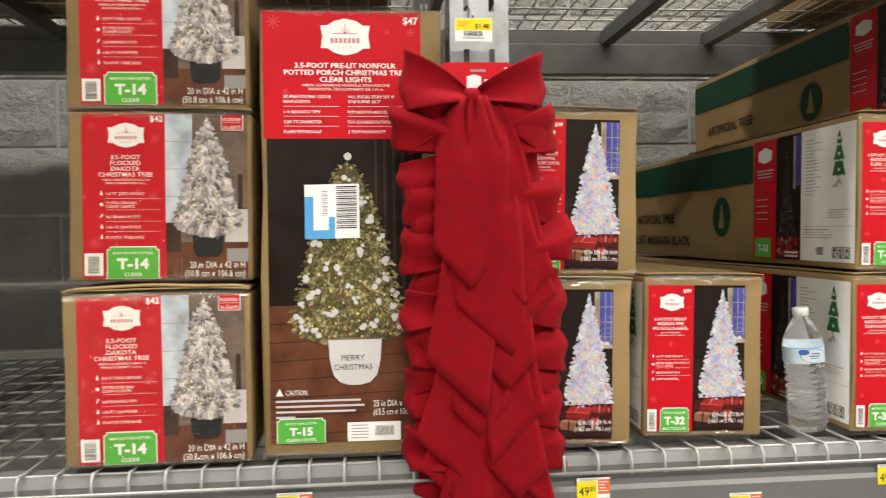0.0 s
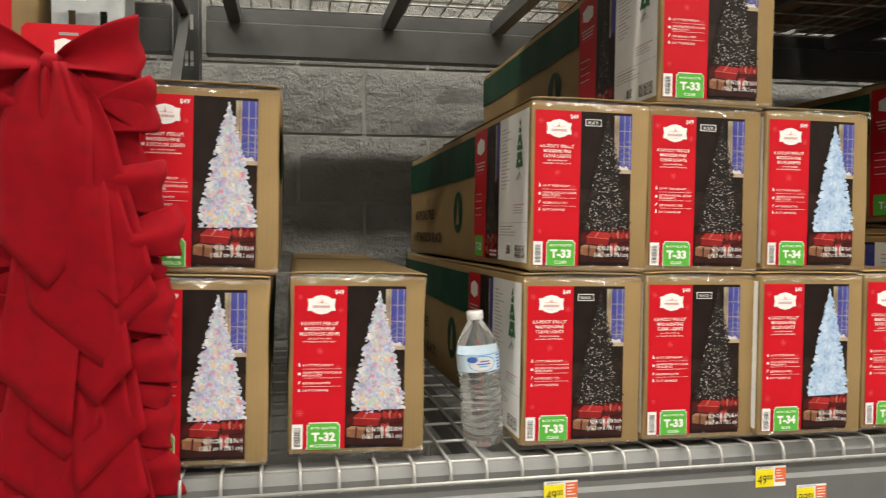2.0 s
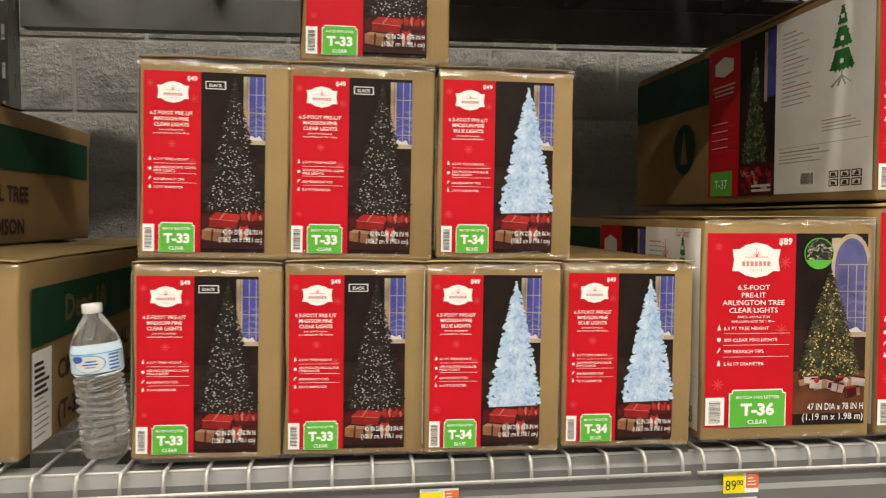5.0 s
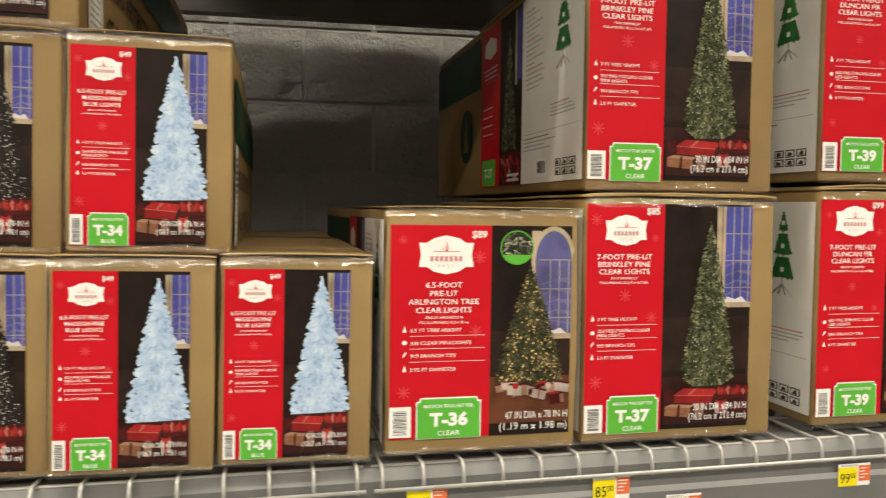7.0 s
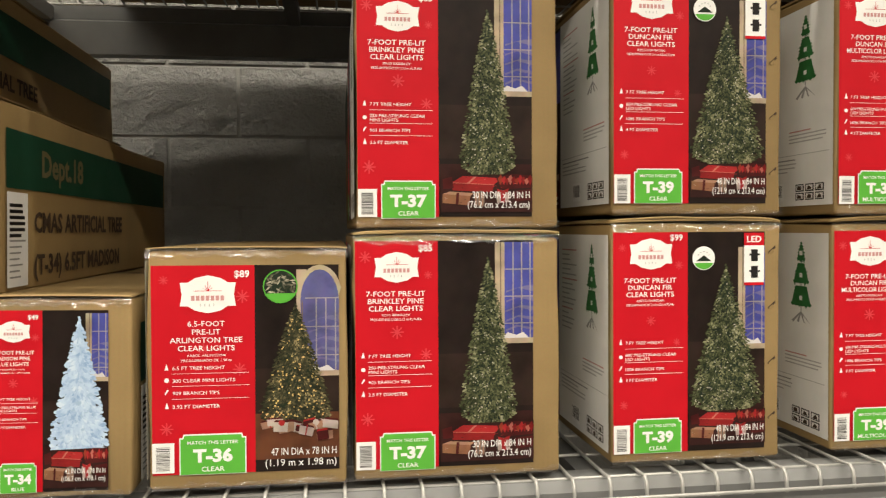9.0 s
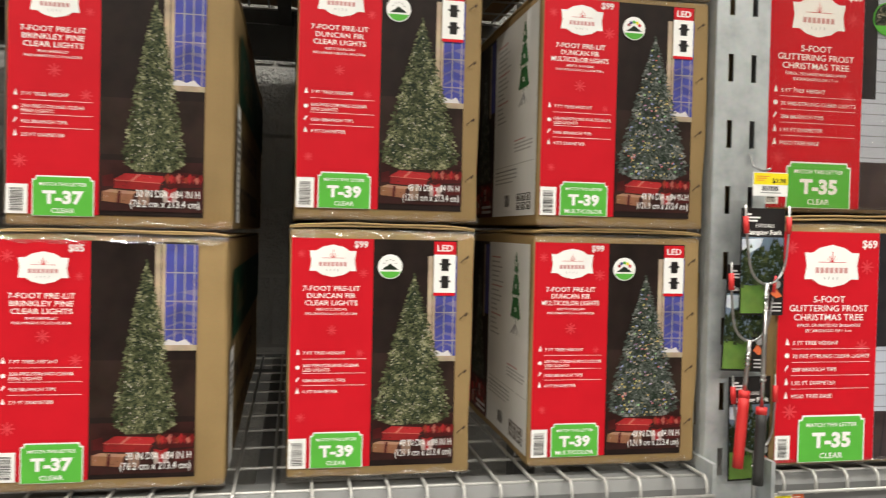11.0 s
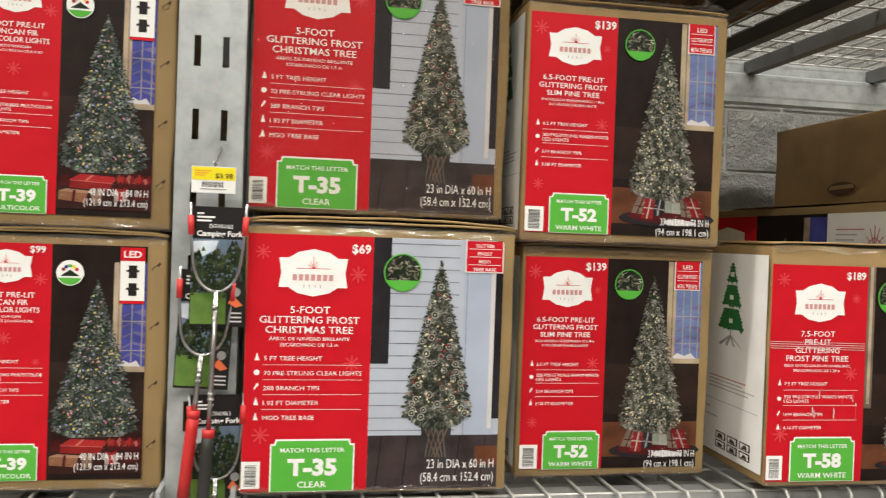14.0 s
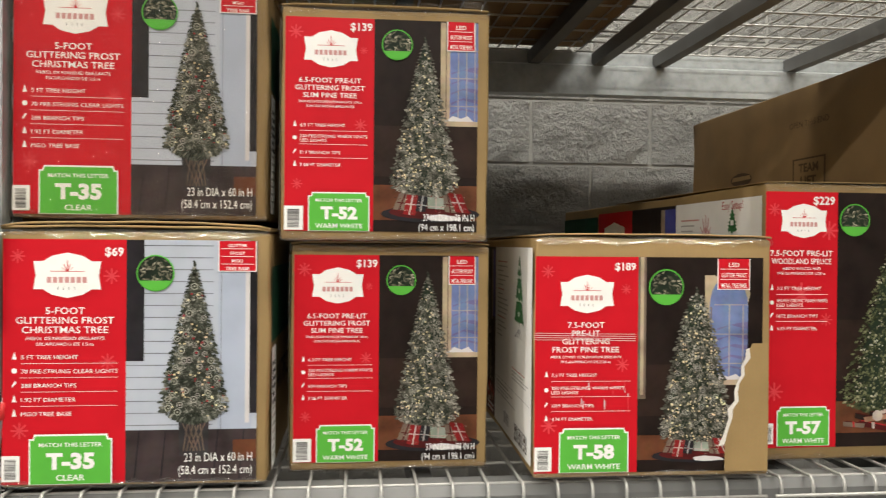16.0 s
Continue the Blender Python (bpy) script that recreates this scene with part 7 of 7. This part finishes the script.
part("cap", *lathe([(0.0122, 0.192), (0.0127, 0.1925), (0.0127, 0.2030), (0.0120, 0.2045), (0.004, 0.2047)], 28), CAP, bottle, "white ribbed cap", smooth=True)


def on_bottle(name, mat, outline, r, parent, label=""):
    """A patch of label wrapped on the bottle: outline of (degrees, height)."""
    rows = 10
    hi, lo = max(z for _, z in outline), min(z for _, z in outline)
    mid = (hi + lo) / 2
    centre = sum(a for a, _ in outline) / len(outline)
    vs, fs, n = [], [], len(outline)
    for k in range(rows + 1):
        for a, z in outline:
            q, h = centre + (a - centre) * k / rows, mid + (z - mid) * k / rows
            vs.append((r * math.cos(radians(q)), r * math.sin(radians(q)), h))
    for k in range(rows):
        fs += [(k * n + i, k * n + (i + 1) % n, (k + 1) * n + (i + 1) % n, (k + 1) * n + i) for i in range(n)]
    return part(name, vs, fs, mat, parent, label)


def oval(a, z, da, dz, sides=28):
    return [(a + da * math.cos(2 * math.pi * k / sides), z + dz * math.sin(2 * math.pi * k / sides)) for k in range(sides)]


def strip(a0, a1, z0, z1, n=12):
    return [(a0 + (a1 - a0) * k / n, z0) for k in range(n + 1)] + [(a1 - (a1 - a0) * k / n, z1) for k in range(n + 1)]


wrap = [(0.0326 * math.cos(radians(9 * k)), 0.0326 * math.sin(radians(9 * k)), z) for z in (0.1165, 0.1425) for k in range(40)]
paper = part("label", wrap, [(k, (k + 1) % 40, (k + 1) % 40 + 40, k + 40) for k in range(40)], LABEL_PALE, bottle, "pale blue and white paper label", smooth=True)
on_bottle("label_edge", STICKER_BLUE, strip(180, 345, 0.1412, 0.1424), 0.0329, paper)
on_bottle("label_ring", STICKER_BLUE, oval(258, 0.1292, 37, 0.0115), 0.03295, paper)
on_bottle("label_field", CAP, oval(258, 0.1290, 34, 0.0104), 0.03325, paper)
on_bottle("label_oval", LABEL_DEEP, oval(232, 0.1355, 14, 0.0046), 0.0336, paper, "deep blue oval")
for k, (a0, a1, z0) in enumerate(((252, 276, 0.1315), (244, 278, 0.1275), (250, 272, 0.1240))):
    on_bottle("label_line", LABEL_DEEP if k < 2 else STICKER_BLUE, strip(a0, a1, z0, z0 + 0.0018), 0.0336, paper)
for k in range(5):
    on_bottle("label_line", LABEL_DEEP, strip(302, 328, 0.1190 + 0.0046 * k, 0.1210 + 0.0046 * k), 0.0329, paper)
bottle.matrix_basis = pose(0.835, 1.153, 1.131, 0, -4.5, 10)
bottle.scale = (0.97, 0.97, 0.967)

# ---- price tickets along the beams ----


def shelf_ticket(x, z, price, seed):
    """A yellow price sticker with an orange flag on the beam."""
    tick = tagged(new("price_ticket"), "yellow and orange price sticker on the grey shelf beam", "price ticket", "beam price tickets")
    tick.location = (x, 1.0826, z)
    s = Sheet((0, 0, 0), (1, 0, 0), (0, -1, 0), 0.050, 0.031, 0.0006)
    s.rect("ticket", WHITE, 0.0, 0.0, 1.0, 1.0, 0)
    s.rect("price_field", YELLOW, 0.0, 0.16, 0.60, 1.0, 1)
    s.rect("orange_flag", ORANGE, 0.64, 0.10, 1.0, 0.80, 1)
    s.text("price_lettering", BLACK, price, 0.06, 0.86, 0.46, 2, 0.30, "L", 0.0)
    s.text("cents_lettering", BLACK, "00", 0.38, 0.66, 0.26, 2, 0.17, "L", 0.0)
    rr = random.Random(seed)
    for k in range(4):
        s.rect("ticket", GREY, 0.05, 0.04 + 0.025 * k, rr.uniform(0.4, 0.8), 0.05 + 0.025 * k, 1.5)
        s.rect("orange_flag", WHITE, 0.68, 0.2 + 0.14 * k, rr.uniform(0.8, 0.96), 0.24 + 0.14 * k, 2)
    s.emit(tick)


for k, (tx, tz, cost) in enumerate(((-0.004, 1.089, "42"), (0.433, 1.091, "49"), (0.668, 1.058, "49"), (0.904, 1.091, "49"), (1.235, 1.092, "49"), (1.304, 1.060, "99"), (1.642, 1.099, "89"), (1.640, 1.062, "79"), (1.882, 1.097, "85"), (1.984, 1.066, "99"), (2.24, 1.090, "99"), (2.911, 1.098, "69"), (3.311, 1.098, "139"))):
    shelf_ticket(tx, tz, cost, k)

# ---- loose cartons ----


def brown_carton(x0, y0, z0, x1, y1, z1, label, seed, words=()):
    w, d, h = x1 - x0, y1 - y0, z1 - z0
    box = tagged(new("brown_carton"), label, "carton", "brown cartons")
    box.location = ((x0 + x1) / 2, y0, z0)
    part("carton", *carton_geo(w, d, h, seed, 0.005, 0.003), CARTON, box, smooth=True)
    if words:
        s = Sheet((-w / 2 - 0.0028, d, h), (0, -1, 0), (-1, 0, 0), d, h, 0.0012)
        s.text("stencil", STENCIL, "OPEN THIS END", 0.60, 0.36, 0.055, 0, 0.15)
        s.rect("lift_mark", STENCIL, 0.54, 0.63, 0.665, 0.92, 1)
        s.rect("lift_mark", CARTON, 0.546, 0.645, 0.659, 0.905, 2)
        s.text("lift_mark", STENCIL, "TEAM", 0.6025, 0.75, 0.075, 3, 0.085, bold=0.03)
        s.text("lift_mark", STENCIL, "LIFT", 0.6025, 0.87, 0.085, 3, 0.075, bold=0.03)
        hole = [(0.30 + 0.055 * math.cos(6.283 * k / 20), 0.73 + 0.065 * math.sin(6.283 * k / 20)) for k in range(20)]
        s.poly("hand_hole", KRAFT_INK, hole, 0)
        s.poly("hand_hole", KRAFT, [(0.258, 0.70), (0.345, 0.695), (0.35, 0.735), (0.25, 0.742)], 1)
        s.emit(box)
    for kx in (-1,):
        part("seam_tape", *block_geo(-0.03, -0.002, h - 0.05, 0.03, -0.0008, h - 0.002), KRAFT, box)
    return box


brown_carton(4.41, 1.22, 1.577, 4.78, 2.26, 1.842, "brown shipping carton with hand hole, lying on a boxed tree", 61, True)
# The last three are out of view, added to shade the shelf below.
for k, (cx0, cy0, cx1, cy1, tall) in enumerate(((-0.86, 1.16, 0.20, 2.17, 0.12), (1.32, 1.15, 2.05, 2.20, 0.25), (2.08, 1.15, 2.78, 2.20, 0.25), (2.95, 1.15, 4.045, 2.19, 0.14), (-2.1, 1.16, -0.9, 2.0, 0.4), (0.38, 1.15, 1.28, 1.64, 0.36), (4.12, 1.15, 5.2, 1.50, 0.16))):
    brown_carton(cx0, cy0, UPPER_Z + 0.001, cx1, cy1, UPPER_Z + tall, "brown carton on the upper wire deck; some added as shade blockers", 70 + k)

# ---- masonry pieces of the back wall ----
BLOCK_W, BLOCK_H, JOINT = 0.3955, 0.2055, 0.010
shapes = []
for q in range(6):
    rr = random.Random(200 + q)
    nx, nz = 6, 4
    vs, fs = [], []
    for k in range(nz + 1):
        for i in range(nx + 1):
            rim = i in (0, nx) or k in (0, nz)
            vs.append(((BLOCK_W - JOINT) * i / nx, (-0.0035 if rim else -0.006 - rr.random() * 0.014), (BLOCK_H - JOINT) * k / nz))
    for k in range(nz):
        for i in range(nx):
            a = k * (nx + 1) + i
            fs.append((a, a + 1, a + nx + 2, a + nx + 1))
    n = len(vs)
    ring = [i for i in range(nx + 1)] + [k * (nx + 1) + nx for k in range(1, nz + 1)] + [nz * (nx + 1) + i for i in range(nx - 1, -1, -1)] + [k * (nx + 1) for k in range(nz - 1, 0, -1)]
    corner = [0, nx, nz * (nx + 1) + nx, nz * (nx + 1)]
    vs += [(vs[c][0], 0.0, vs[c][2]) for c in corner]
    for e in range(4):
        c0, c1 = corner[e], corner[(e + 1) % 4]
        i0, i1 = ring.index(c0), ring.index(c1)
        run = ring[i0:i1 + 1] if i1 > i0 else ring[i0:] + ring[:i1 + 1]
        fs.append(tuple(run[::-1]) + (n + e, n + (e + 1) % 4))
    me = bpy.data.meshes.new("block")
    me.from_pydata(vs, [], fs)
    me.materials.append(BLOCK)
    shapes.append(me)
rr = random.Random(77)
for row in range(-5, 3):
    z = 1.7325 + row * BLOCK_H
    shift = 0.785 if row % 2 == 0 else 0.785 - BLOCK_W / 2
    for col in range(-8, 15):
        piece = new("block", shapes[rr.randrange(6)])
        piece.parent = wall_north
        piece.location = (shift + col * BLOCK_W + JOINT / 2, WALL_Y + 0.0035, z + JOINT / 2)
